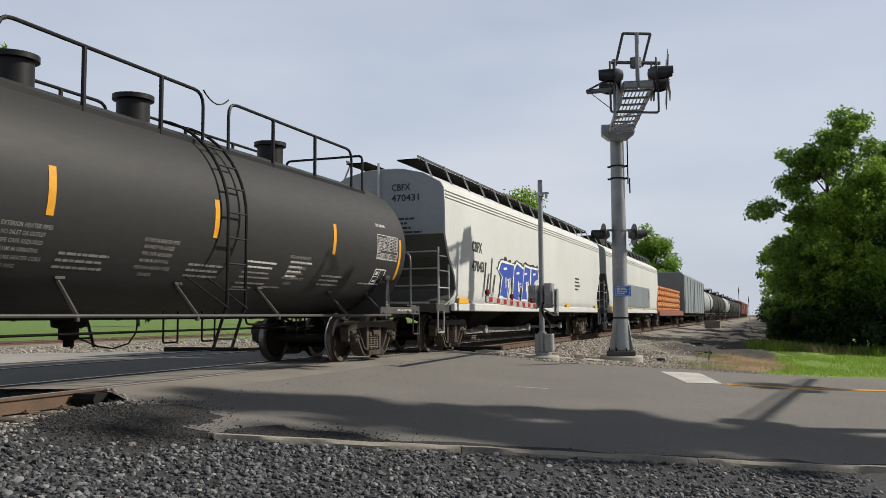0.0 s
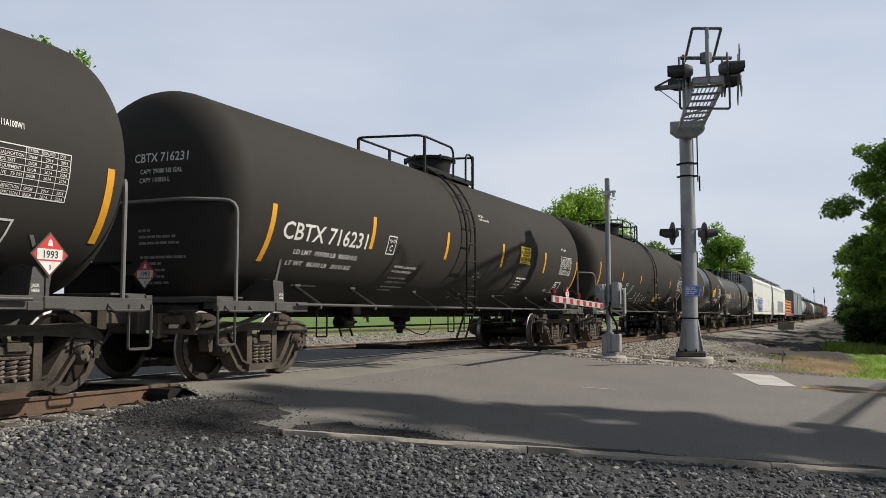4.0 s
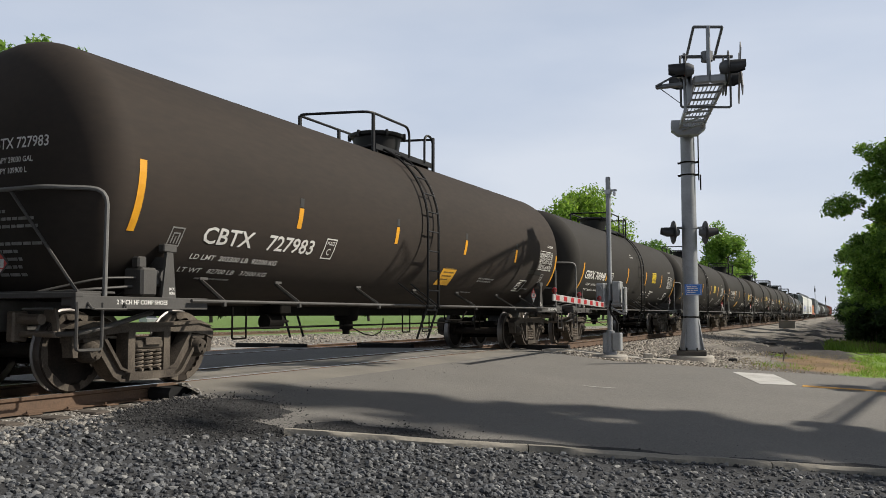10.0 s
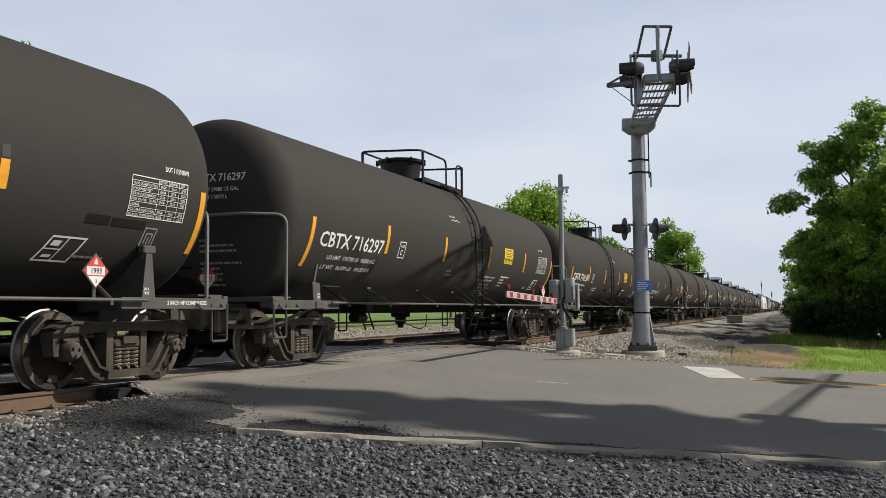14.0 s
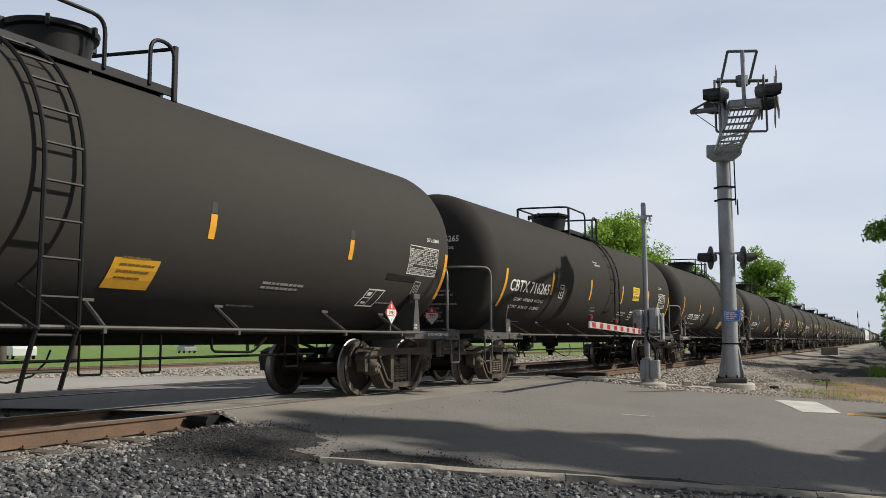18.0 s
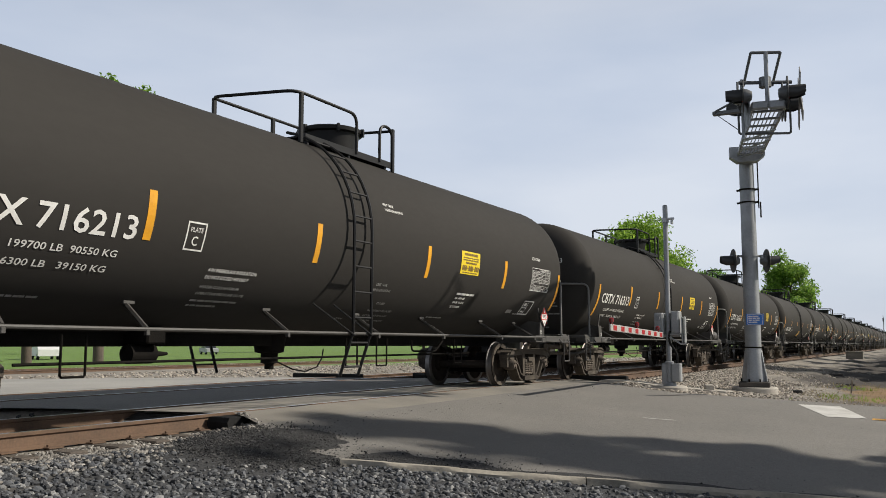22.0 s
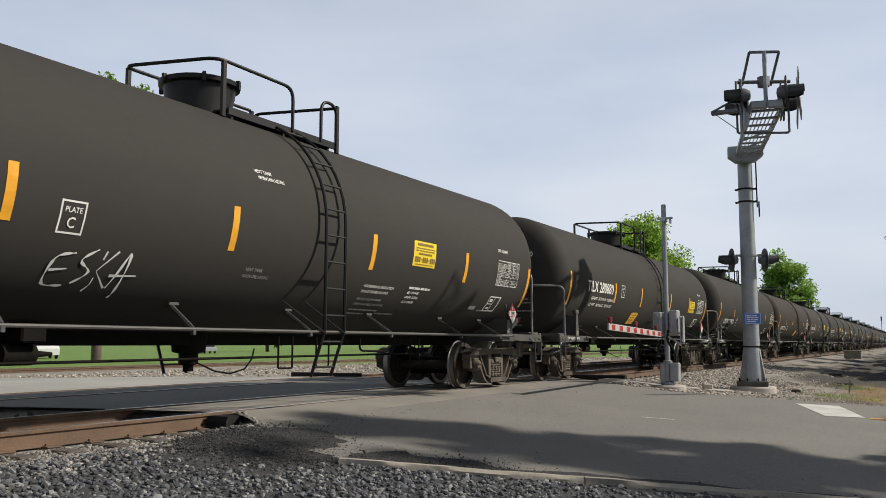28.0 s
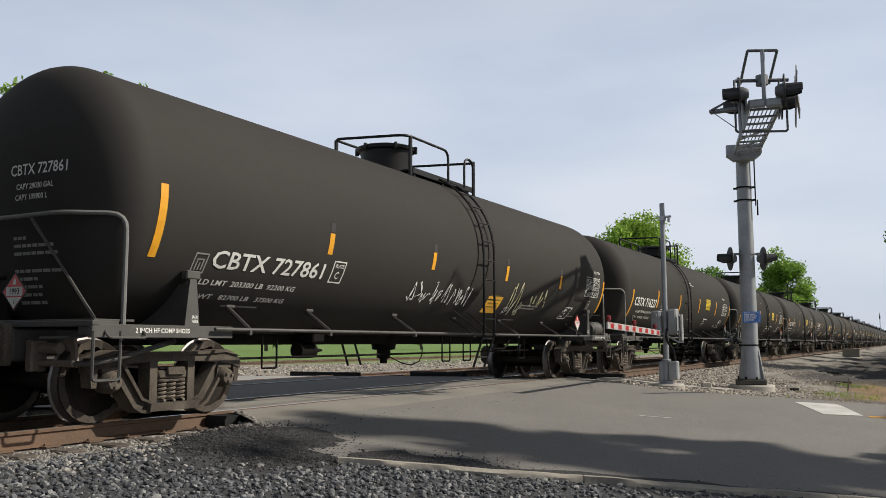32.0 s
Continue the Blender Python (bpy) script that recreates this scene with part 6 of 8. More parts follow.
def long_platform(car, k, r, zc):
    top = zc + r
    z = top - 0.34
    for sx in (-1, 1):
        def plat():
            m = Mesh().box((sx * 0.72, 0.4, z + 0.03), (0.36, 12.2, 0.03), 0.004).box((sx * 0.9, 0.4, z), (0.03, 12.2, 0.14), 0.004)
            for y in np.arange(-5.2, 6.3, 1.5):
                m.box((sx * 0.7, y, z - 0.14), (0.30, 0.05, 0.22), 0.006)
            return m.data("platform", M_BLACK)
        part("platform", shared((k, "plat", sx), plat), car, "long black walkway along the tank top")
        for a, b in ((-5.6, -3.4), (-2.7, 1.0), (1.65, 5.9)):
            part("handrail", shared((k, "hr", sx, a), lambda: Mesh().tube(rounded([(sx * 0.9, a, z), (sx * 0.9, a, z + 0.82), (sx * 0.9, b, z + 0.82), (sx * 0.9, b, z)], 0.22), 0.026, 8).data("handrail", M_BLACK)), car, "black pipe handrail")
            for y in np.arange(a + 1.3, b - 0.6, 1.45):
                part("post", shared((k, "post", sx), lambda: Mesh().box((sx * 0.9, 0, z + 0.41), (0.05, 0.05, 0.82), 0.006).data("post", M_BLACK)), car, m=pose(0, y, 0))
    part("handrail", shared((k, "hre"), lambda: Mesh().tube(rounded([(0.9, 6.4, z), (0.9, 6.4, z + 0.8), (-0.9, 6.4, z + 0.8), (-0.9, 6.4, z)], 0.1), 0.026, 8).data("handrail", M_BLACK)), car)
    for y in (-4.4, -1.62, 0.54, 4.3):
        part("manway", shared((k, "man"), lambda: Mesh().lathe([(0.02, top - 0.1), (0.24, top - 0.1), (0.24, top + 0.32), (0.30, top + 0.33), (0.30, top + 0.40), (0.02, top + 0.42)], n=20).data("manway", M_BLACK)), car, "small black fittings housing", pose(0, y, 0))
    part("chain", shared((k, "chain"), lambda: Mesh().tube([(0.9, 1.0 + 0.65 * t, z + 0.86 - 0.55 * t * (1 - t)) for t in np.linspace(0, 1, 9)], 0.012, 5).data("chain", M_BLACK)), car)


def end_fittings(car, k, r, zc, half, barrel, sy, style):
    """End sill, steps, grab rails, tank cradle; sy: -1 the trailing end, +1 the leading end."""
    flip = pose(0, 0, 0) if sy < 0 else pose(0, 0, 0, 0, 0, 180)
    e = half - 0.56                              # face of the end sill
    bolster = half - (CAR - BOGIE) / 2
    top = 2.40 if style == "716" else 2.24
    part("end_sill", shared((k, "sill"), lambda: Mesh().box((0, -e + 0.05, 1.075), (3.0, 0.10, 0.06), 0.006).box((0, -e + 0.32, 1.11), (2.9, 0.52, 0.025), 0.004).box((1.36, -e + 0.2, 1.03), (0.24, 0.32, 0.14), 0.01).box((-1.36, -e + 0.2, 1.03), (0.24, 0.32, 0.14), 0.01).box((1.47, -(e + bolster - 0.55) / 2, 1.0), (0.06, e - bolster + 0.55, 0.14), 0.006).box((-1.47, -(e + bolster - 0.55) / 2, 1.0), (0.06, e - bolster + 0.55, 0.14), 0.006).box((0, -e + 0.55, 0.86), (0.55, 1.1, 0.36), 0.02).data("end_sill", M_STEEL_GREY)), car, "dusty grey end platform and sill", flip)
    part("grab_rail", shared((k, "grab"), lambda: Mesh().tube(rounded([(1.46, -e + 0.42, 1.05), (1.46, -e + 0.42, top), (0.95, -e + 0.0, top), (-0.95, -e + 0.0, top), (-1.46, -e + 0.42, top), (-1.46, -e + 0.42, 1.05)], 0.18), 0.026, 8).data("grab_rail", M_PIPE)), car, "grey pipe grab rail at the end", flip)
    if style == "727":
        part("brace", shared((k, "brace"), lambda: Mesh().tube([(1.2, -e + 0.3, 1.1), (0.45, -e + 0.0, 2.24)], 0.018, 6).data("brace", M_STEEL_GREY)), car, m=flip)
    for sx in (-1, 1):
        part("step", shared((k, "step", sx), lambda: Mesh().tube(rounded([(sx * 1.5, -e + 0.02, 1.0), (sx * 1.5, -e + 0.02, 0.5), (sx * 1.5, -e + 0.36, 0.5), (sx * 1.5, -e + 0.36, 1.0)], 0.04, 2), 0.018, 6).data("step", M_STEEL_GREY)), car, m=flip)
        part("grab_iron", shared((k, "iron", sx), lambda: Mesh().tube(rounded([(sx * 1.5, -e + 0.16, 1.0), (sx * 1.56, -e + 0.16, 0.93), (sx * 1.56, -e + 0.66, 0.93), (sx * 1.5, -e + 0.66, 1.0)], 0.04, 2), 0.014, 6).data("grab_iron", M_STEEL_GREY)), car, m=flip)
        def cradle():
            m = Mesh()
            yb = -bolster - 0.02
            if style == "716":
                m.prism([(yb - 0.10, 0.98), (yb + 0.13, 0.98), (yb + 0.08, 1.36), (yb - 0.16, 1.38)], sx * 1.36, sx * 1.40)
                m.prism([(yb - 0.06, 1.36), (yb - 0.01, 1.36), (yb + 0.10, 1.68), (yb + 0.05, 1.68)], sx * 1.33, sx * 1.36)
                m.prism([(sx * 0.3, 0.9), (sx * 1.38, 0.95), (sx * 1.38, 1.36), (sx * 1.1, 1.40), (sx * 0.6, 1.16), (sx * 0.3, 1.1)], yb - 0.03, yb + 0.03, "y")
                m.box((sx * 1.49, yb - 0.10, 1.0), (0.06, 0.26, 0.13), 0.012).box((sx * 1.46, yb + 0.12, 0.97), (0.10, 0.2, 0.10), 0.012)
                return m.data("cradle", M_STEEL_GREY)
            a = [(yb - 0.13, 0.95), (yb + 0.13, 0.95), (yb + 0.05, 1.62), (yb - 0.05, 1.62)]
            m.prism(a, sx * 1.36, sx * 1.40)
            m.prism([(sx * 0.3, 0.9), (sx * 1.4, 0.95), (sx * 1.4, 1.55), (sx * 1.15, 1.56), (sx * 0.6, 1.16), (sx * 0.3, 1.1)], yb - 0.03, yb + 0.03, "y")
            m.box((sx * 1.36, yb, 1.66), (0.10, 0.22, 0.10), 0.012)
            m.box((sx * 1.42, yb, 1.0), (0.14, 0.36, 0.14), 0.012)
            return m.data("cradle", M_STEEL_GREY)
        part("cradle", shared((k, "cradle", sx), cradle), car, "grey tank cradle with jacking pad", flip)
    far = -0.8 if sy < 0 else 0.8
    part("end_board", shared((k, "board", sy), lambda: Mesh().box((far, -e + 0.25, 1.36), (1.3, 0.06, 0.50), 0.01).box((far, -e + 0.20, 1.60), (1.36, 0.12, 0.04), 0.01).data("end_board", M_UNDER)), car, "dark steel board on the end platform", flip)
    part("brake_gear", shared((k, "gear"), lambda: Mesh().prism([(0.62, 0.62), (0.92, 0.62), (0.86, 0.94), (0.70, 0.94)], -e + 0.30, -e + 0.34, "y").cyl((0.45, -e + 0.20, 0.82), (0.78, -e + 0.20, 0.82), 0.06, 10).cyl((0.45, -e + 0.20, 0.66), (1.0, -e + 0.20, 0.66), 0.035, 8).box((0.40, -e + 0.2, 0.74), (0.12, 0.2, 0.34), 0.02).data("brake_gear", M_SPRING)), car, "dusty brake gear under the end", flip)
    part("pipe", shared((k, "pipe"), lambda: Mesh().tube(rounded([(0.95, -e + 0.2, 0.66), (1.15, -e + 0.3, 0.66), (1.25, -e + 0.6, 0.72), (1.2, -e + 1.4, 0.9)], 0.15), 0.03, 8).tube([(0.75, -e - 0.02, 0.93), (1.2, -e - 0.02, 0.93)], 0.014, 6).data("pipe", M_STEEL_GREY)), car, m=flip)
    part("coupler", shared("coupler", coupler_mesh), car, m=pose(0, -half, 0, 0, 0, 180) @ pose(0, 0, 0) if sy < 0 else pose(0, half, 0))


def air_tank(car, k, y, sx=1):
    part("air_reservoir", shared((k, "air"), lambda: Mesh().lathe([(0.02, -0.40), (0.14, -0.38), (0.20, -0.30), (0.20, 0.30), (0.14, 0.38), (0.02, 0.40)], axis="y", n=18).data("air_reservoir", M_STEEL_GREY)), car, "grey cylindrical brake reservoir", pose(sx * 1.25, y, 1.22))


def brake_valve(car, k, y):
    def build():
        m = Mesh().box((0, 0, 1.25), (0.3, 0.26, 0.34), 0.03).box((0.03, 0.22, 1.30), (0.22, 0.22, 0.20), 0.03).lathe([(0.02, -0.06), (0.09, -0.06), (0.09, 0.06), (0.02, 0.06)], c=(0.12, 0.22, 1.32), axis="x", n=12)
        m.box((0.02, -0.05, 1.48), (0.12, 0.14, 0.14), 0.02)
        m.tube(rounded([(0, -0.1, 1.2), (-0.1, -0.7, 1.15), (-0.6, -1.0, 1.1)], 0.2), 0.016, 6).tube(rounded([(0.05, -0.1, 1.3), (0.0, -0.6, 1.28), (-0.5, -1.1, 1.1)], 0.2), 0.014, 6)
        return m.data("brake_valve", M_STEEL_GREY)
    part("brake_valve", shared((k, "bv"), build), car, "grey brake valve and pipes", pose(1.2, y, 0))


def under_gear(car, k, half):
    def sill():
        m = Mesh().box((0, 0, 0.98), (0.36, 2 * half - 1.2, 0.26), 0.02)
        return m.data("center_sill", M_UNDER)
    part("center_sill", shared((k, "sillc"), sill), car, "grimy underframe, colour blackened for shade")
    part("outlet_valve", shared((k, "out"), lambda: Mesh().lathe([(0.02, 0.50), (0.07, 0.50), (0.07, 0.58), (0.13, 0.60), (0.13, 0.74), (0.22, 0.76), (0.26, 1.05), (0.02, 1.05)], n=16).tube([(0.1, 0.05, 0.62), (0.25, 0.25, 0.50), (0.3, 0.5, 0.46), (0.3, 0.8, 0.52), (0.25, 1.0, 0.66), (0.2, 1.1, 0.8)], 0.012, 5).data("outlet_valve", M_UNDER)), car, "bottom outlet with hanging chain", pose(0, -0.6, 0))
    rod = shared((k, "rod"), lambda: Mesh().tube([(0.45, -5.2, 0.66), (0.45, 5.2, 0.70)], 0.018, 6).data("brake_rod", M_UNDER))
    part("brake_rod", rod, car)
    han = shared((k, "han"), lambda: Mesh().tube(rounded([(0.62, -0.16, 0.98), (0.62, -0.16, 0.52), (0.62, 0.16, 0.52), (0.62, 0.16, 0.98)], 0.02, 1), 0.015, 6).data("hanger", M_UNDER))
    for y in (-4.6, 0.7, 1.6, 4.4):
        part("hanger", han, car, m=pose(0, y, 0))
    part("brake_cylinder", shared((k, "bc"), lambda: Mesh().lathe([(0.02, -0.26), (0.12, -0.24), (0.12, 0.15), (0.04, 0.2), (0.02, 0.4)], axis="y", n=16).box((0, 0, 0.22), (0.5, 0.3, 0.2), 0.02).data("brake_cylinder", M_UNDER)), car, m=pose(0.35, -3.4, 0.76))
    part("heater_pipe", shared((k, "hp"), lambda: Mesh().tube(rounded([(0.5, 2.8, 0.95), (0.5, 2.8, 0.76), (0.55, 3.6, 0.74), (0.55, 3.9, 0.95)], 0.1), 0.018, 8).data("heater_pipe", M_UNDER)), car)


SHELL = {"727": (1.56, 2.555), "ctcx": (1.42, 2.33), "dbcx": (1.46, 2.47), "tilx": (1.50, 2.51)}      # radius and height of the shell's axis, by kind


def tank_car(mark, style="716", paint=None, bogies=BOGIE, length=CAR, placards=True, extra=None, label="", weights=None, air=False, ladder=0.0, man=0.0, po=1.25):
    """One tank car, its base on the rail top, its leading end towards +y."""
    paint = paint or M_TANK
    half = length / 2
    barrel = half - (CAR / 2 - BARREL)
    r, zc = SHELL.get(style, (TANK_R, TANK_Z))
    k = (style, length)
    car = thing("tank_car", label, "tank car", group="freight train")
    part("tank", shared((k, "tank", paint.name), lambda: tank_mesh(barrel, r, zc, paint)), car, "")
    under_gear(car, k, half)
    ly = {"ctcx": 0.80, "dbcx": 0.75, "tilx": 0.0}.get(style, 0.30)
    for sx in (-1, 1):
        side_fittings(car, (k, ladder), r, zc, barrel, ly + ladder, sx)
    top_fittings(car, k, r, zc, "long" if style == "ctcx" else style, man)
    for sy in (-1, 1):
        end_fittings(car, k, r, zc, half, barrel, sy, style)
        bogie(car, sy * bogies / 2)
    if (style in ("ctcx", "727") and not mark.endswith("861")) or mark.startswith("GBRX"):
        brake_valve(car, k, -barrel + 0.55)
    if air:
        air_tank(car, k, barrel - 0.04)
    if mark:
        markings(car, (k, po, man > 1.2), mark, style, barrel, half, placards, weights, po, man > 1.2)
    if extra:
        extra(car)
    return car


def far_tank_car(paint, label):
    """The leading cars, far along the line: the same kind with no readable writing."""
    return tank_car("", "716", paint=paint, label=label)


def markings(car, k, mark, style, barrel, half, placards, weights, po, back=False):
    panel = lambda *a, **kw: shell_panel(*a, r=R, zc=Z, **kw)
    letter = lambda *a, **kw: shell_text(*a, r=R, zc=Z, **kw)
    R, Z = SHELL.get(style, (TANK_R, TANK_Z))
    end = barrel
    scale = end / BARREL
    first = {"716": (-end + 0.63, 1.64, 0.86), "ctcx": (-7.23, 1.66, 0.86), "dbcx": (-5.81, 1.66, 0.86)}.get(style, (-end + 0.30, 1.82, 0.83))
    shorts = {"ctcx": (-4.74, -2.24, 0.79, 4.35), "dbcx": (-2.66, -1.17, 1.83, 3.67), "tilx": (-3.87, -1.28, 2.24, 4.95), "716": (-4.27, -1.28, 1.80, 4.90)}.get(style, tuple(y * scale for y in (-4.27, -1.28, 1.76, 4.77)))
    short_bar = [(-0.055, 0, 0.055, 0.55 if style != "727" else 0.30)]
    panel(car, "reflector", [(-0.055, 0, 0.055, first[2])], first[0], first[1], M_YELLOW, "yellow reflective strip", key=(k, "sl"))
    panel(car, "reflector", [(-0.05, 0, 0.05, 0.86)], {"dbcx": 6.13, "727": end + 0.14, "716": end + 0.08}.get(style, end - 0.10), 1.66, M_YELLOW, key=(k, "sr"))
    for i, y in enumerate(shorts):
        panel(car, "reflector", short_bar, y, 2.00 if style != "727" else 2.12, M_YELLOW, key=(k, "s", i))
        if style == "727":
            panel(car, "reflector_stain", [(-0.05, 0, 0.05, 0.13)], y, 2.43, M_INK, key=(k, "st", i), lift=0.004)
    w1, w2 = weights or ("LD LMT  203300 LB  92200 KG", "LT WT   82700 LB   37500 KG")
    z_num = {"716": 1.99, "727": 1.78, "ctcx": 2.05, "dbcx": 2.02, "tilx": 2.22}[style]
    y_num = {"716": -6.82 * scale, "727": -6.50 if mark.endswith("861") else -6.22, "ctcx": -6.95, "dbcx": -4.90, "tilx": -6.2}[style]
    h, wide = {"716": (0.255, 2.40), "727": (0.225, 2.22)}.get(style, (0.27, 2.10))
    if mark.endswith("983"):
        wide = 2.48
    letter(car, mark.replace(" ", "   ") if mark.endswith("983") else mark, y_num, z_num, h, M_WHITE, "lettering", "white stencilled car number", fit=wide, bold=0.014)
    wy = -0.05 if style == "727" else 0.42
    letter(car, w1, y_num + wy, z_num - 0.20, 0.078, M_WHITE, fit=1.82, key=(k, y_num, w1))
    letter(car, w2, y_num + wy - 0.06, z_num - 0.36, 0.078, M_WHITE, fit=1.82, key=(k, y_num, w2))
    gap = {"tilx": 0.75, "716": 0.70}.get(style, 0.18 if mark.endswith("861") else 0.28 if mark.endswith("983") else 0.52)
    # clearance plate box
    panel(car, "lettering", frame_rects(0.30, 0.34, 0.02), y_num + wide + gap, z_num - 0.04, M_WHITE, key=(k, y_num + wide + gap, "pc"))
    letter(car, "PLATE", y_num + wide + gap + 0.05, z_num + 0.17, 0.055, M_WHITE, key=(k, y_num + wide + gap, "pc2"), fit=0.2)
    letter(car, "C", y_num + wide + gap + 0.095, z_num + 0.02, 0.11, M_WHITE, key=(k, y_num + wide + gap, "pc3"))
    # qualification table near the leading end
    ty = {"ctcx": 6.15, "dbcx": 5.15, "727": 6.53 * scale}.get(style, 6.25 * scale)

    def table():
        v, f = shared("table", table_faces)
        return Mesh().add(on_shell(v, ty, 2.03, R, Z, 0.006), f).data("lettering", M_WHITE, 0)
    part("lettering", shared((k, "tab"), table), car, "white printed inspection table", pose(0, -0.12, 0))
    letter(car, "DOT 111S100W1" if style == "727" else "DOT 111A100W1", ty + (0.58 if style == "727" else 0.0), 2.68 if style != "727" else 2.63, 0.062, M_WHITE, key=(k, "tabh"), fit=0.44, bold=0.02)
    # small lines of stencil
    side = -3.2 if back else 1.80
    low = [(side, 1.40, M_DIM, [0.8, 0.5], 5), (2.6, 1.36, M_DIM, [0.55], 8), (6.0, 1.52, M_DIM, [0.5], 9), (-5.9, 1.34, M_DIM, [0.7], 10)]
    if style == "716":
        stencils = ((side, 1.745, 0.046, 0.86, M_WHITE, "4 IN FIBERGLASS INSULATION"), (side, 1.665, 0.046, 0.76, M_WHITE, "DO NOT EXCEED 450 DEG F"), (side, 1.555, 0.042, 0.68, M_DIM, "HEATER COILS MAXIMUM"), (side, 1.48, 0.042, 0.84, M_DIM, "OPERATING PRESSURE 150 PSI"),
                 (3.12, 1.71, 0.046, 0.38, M_WHITE, "68-14484-80"), (3.12, 1.635, 0.046, 0.42, M_WHITE, "GNGM  02-2014"), (3.12, 1.56, 0.046, 0.36, M_WHITE, "LOT: R50490"))
        for y, z, hh, fit, mt, s in stencils:
            letter(car, s, y, z, hh, mt, key=(k, s), fit=fit, bold=0.02)
        panel(car, "lettering", bars([0.7], 0.042, 0.02, 6), 3.12, 1.785, M_WHITE, key=(k, "pt"))
        if back:
            for j, (s, y, z, fit) in enumerate((("CLOSED", 0.72, 1.52, 0.24), ("OPEN", -0.02, 1.27, 0.2), ("HANDLE MUST BE LOCKED", 0.62, 1.41, 0.72), ("AND CHAINED IN CLOSED", 0.60, 1.335, 0.72), ("POSITION BEFORE LOADING", 0.58, 1.26, 0.76))):
                letter(car, s, y, z, 0.042, M_DIM, key=(k, s), fit=fit)
    else:
        low = low[1:] if style == "727" else low + [(1.80, 1.72, M_WHITE, [0.85, 0.8], 3), (1.80, 1.56, M_DIM, [0.75, 0.85], 4), (3.12, 1.78, M_WHITE, [0.7, 0.42, 0.45, 0.35], 6)]
    for i, (y, z, mt, lines, sd) in enumerate(low):
        panel(car, "lettering", bars(lines, 0.032, 0.055, sd), y * end / BARREL, z, mt, key=(k, "ln", i))
    if style in ("716", "dbcx", "tilx"):
        notice_panel(car, k, panel, {"716": 2.97, "tilx": 5.05}.get(style, 2.85), R, Z, 2.16 if style == "716" else 2.02)
    if style == "dbcx":
        letter(car, "TOLUENE DIISOCYANATE", 3.78, 1.80, 0.13, M_WHITE, fit=1.42)
    if style == "716":
        vy = 0.42 if back else -0.9
        for j, (s, dy, z, fit, mt) in enumerate((("VENT TANK", 0.0, 3.04, 0.34, M_WHITE), ("WHEN UNLOADING", 0.05, 2.96, 0.52, M_WHITE), ("VENT TANK", 0.0, 1.79, 0.32, M_DIM), ("WHEN UNLOADING", -0.02, 1.71, 0.5, M_DIM))):
            letter(car, s, vy + dy, z, 0.046, mt, key=(k, "vt", j), fit=fit)
        panel(car, "lettering", [(0, 0, 0.26, 0.085)], 5.6, 1.54, M_DIM, key=(k, "pk"))
    if style in ("727", "tilx"):
        p = panel(car, "warning_panel", [(0, 0, 0.66, 0.40)], po, 1.48, M_ORANGE, "orange notice panel", key=(k, "op"))
        part("lettering", shared((k, "op2"), lambda: Mesh().add(on_shell(quads(bars([0.42, 0.5, 0.46, 0.36], 0.025, 0.06, 21))[0], po + 0.1, 1.80, R, Z, 0.008), quads(bars([0.42, 0.5, 0.46, 0.36], 0.025, 0.06, 21))[1]).data("lettering", M_BROWNINK, 0)), p)
        panel(car, "lettering", bars([0.9, 0.8], 0.04, 0.03, 22), 3.0, 1.66, M_DIM, key=(k, "m7"))
    # stencilled box near the leading end, and the crossed emblem over the cradle
    b = [(0, 0, 0.5, 0.025), (0, 0.325, 0.5, 0.35), (0, 0, 0.025, 0.35), (0.475, 0, 0.5, 0.35), (0.24, 0.02, 0.255, 0.33), (0.02, 0.17, 0.24, 0.185), (0.06, 0.22, 0.18, 0.29), (0.08, 0.06, 0.2, 0.1)]
    panel(car, "lettering", b, {"727": 5.48, "dbcx": 4.95}.get(style, 6.22), 1.46 if style == "727" else 1.53, M_WHITE, key=(k, "bx"), tilt=0.35 if style == "727" else 0.1)
    e = frame_rects(0.22, 0.26, 0.02) + [(0.05, 0.04, 0.07, 0.18), (0.15, 0.04, 0.17, 0.18), (0.10, 0.04, 0.12, 0.14), (0.05, 0.17, 0.17, 0.19)]
    if style == "727":
        panel(car, "emblem", e, -6.78 * end / BARREL, 1.70, M_DIM, key=(k, "em"))
        panel(car, "emblem", e, 6.92 * end / BARREL, 1.70, M_DIM, key=(k, "em2"))
        panel(car, "painted_patch", [(0, 0, 0.36, 0.11), (0.40, 0.0, 0.95, 0.10)], 5.95, 1.90, M_BLACK, key=(k, "pp"))
    # writing on the trailing end
    zc = Z
    zh = 2.72 if style == "727" else 2.95
    head_text(car, mark, -0.05, zh, 0.122, M_WHITE, barrel, r=R, zc=Z)
    head_text(car, "CAPY 29080 US GAL" if style == "716" else "CAPY 29030 GAL", 0.06, zh - 0.16, 0.062, M_WHITE, barrel, r=R, zc=Z, key=(k, "h1"))
    head_text(car, "CAPY 110050 L" if style == "716" else "CAPY 109900 L", 0.05, zh - 0.28, 0.062, M_WHITE, barrel, r=R, zc=Z, key=(k, "h2"))

    def small():
        rc = bars([0.2, 0.62, 0.66], 0.035, 0.05, 31) + [(a, b - 0.36, c, d - 0.36) for a, b, c, d in bars([0.72, 0.34, 0.38, 0.36, 0.38], 0.035, 0.05, 32)]
        v, f = quads(rc)
        return Mesh().add([(0.05 + u, -(barrel + head_y(math.hypot(0.05 + u, 2.0 + w - zc), R) + 0.006), 2.0 + w) for u, w in v], f).data("lettering", M_DIM, 0)
    part("lettering", shared((k, "hs"), small), car)
    # shoe notice on the side sill
    bo = half - (CAR - BOGIE) / 2
    e0 = half - 0.56
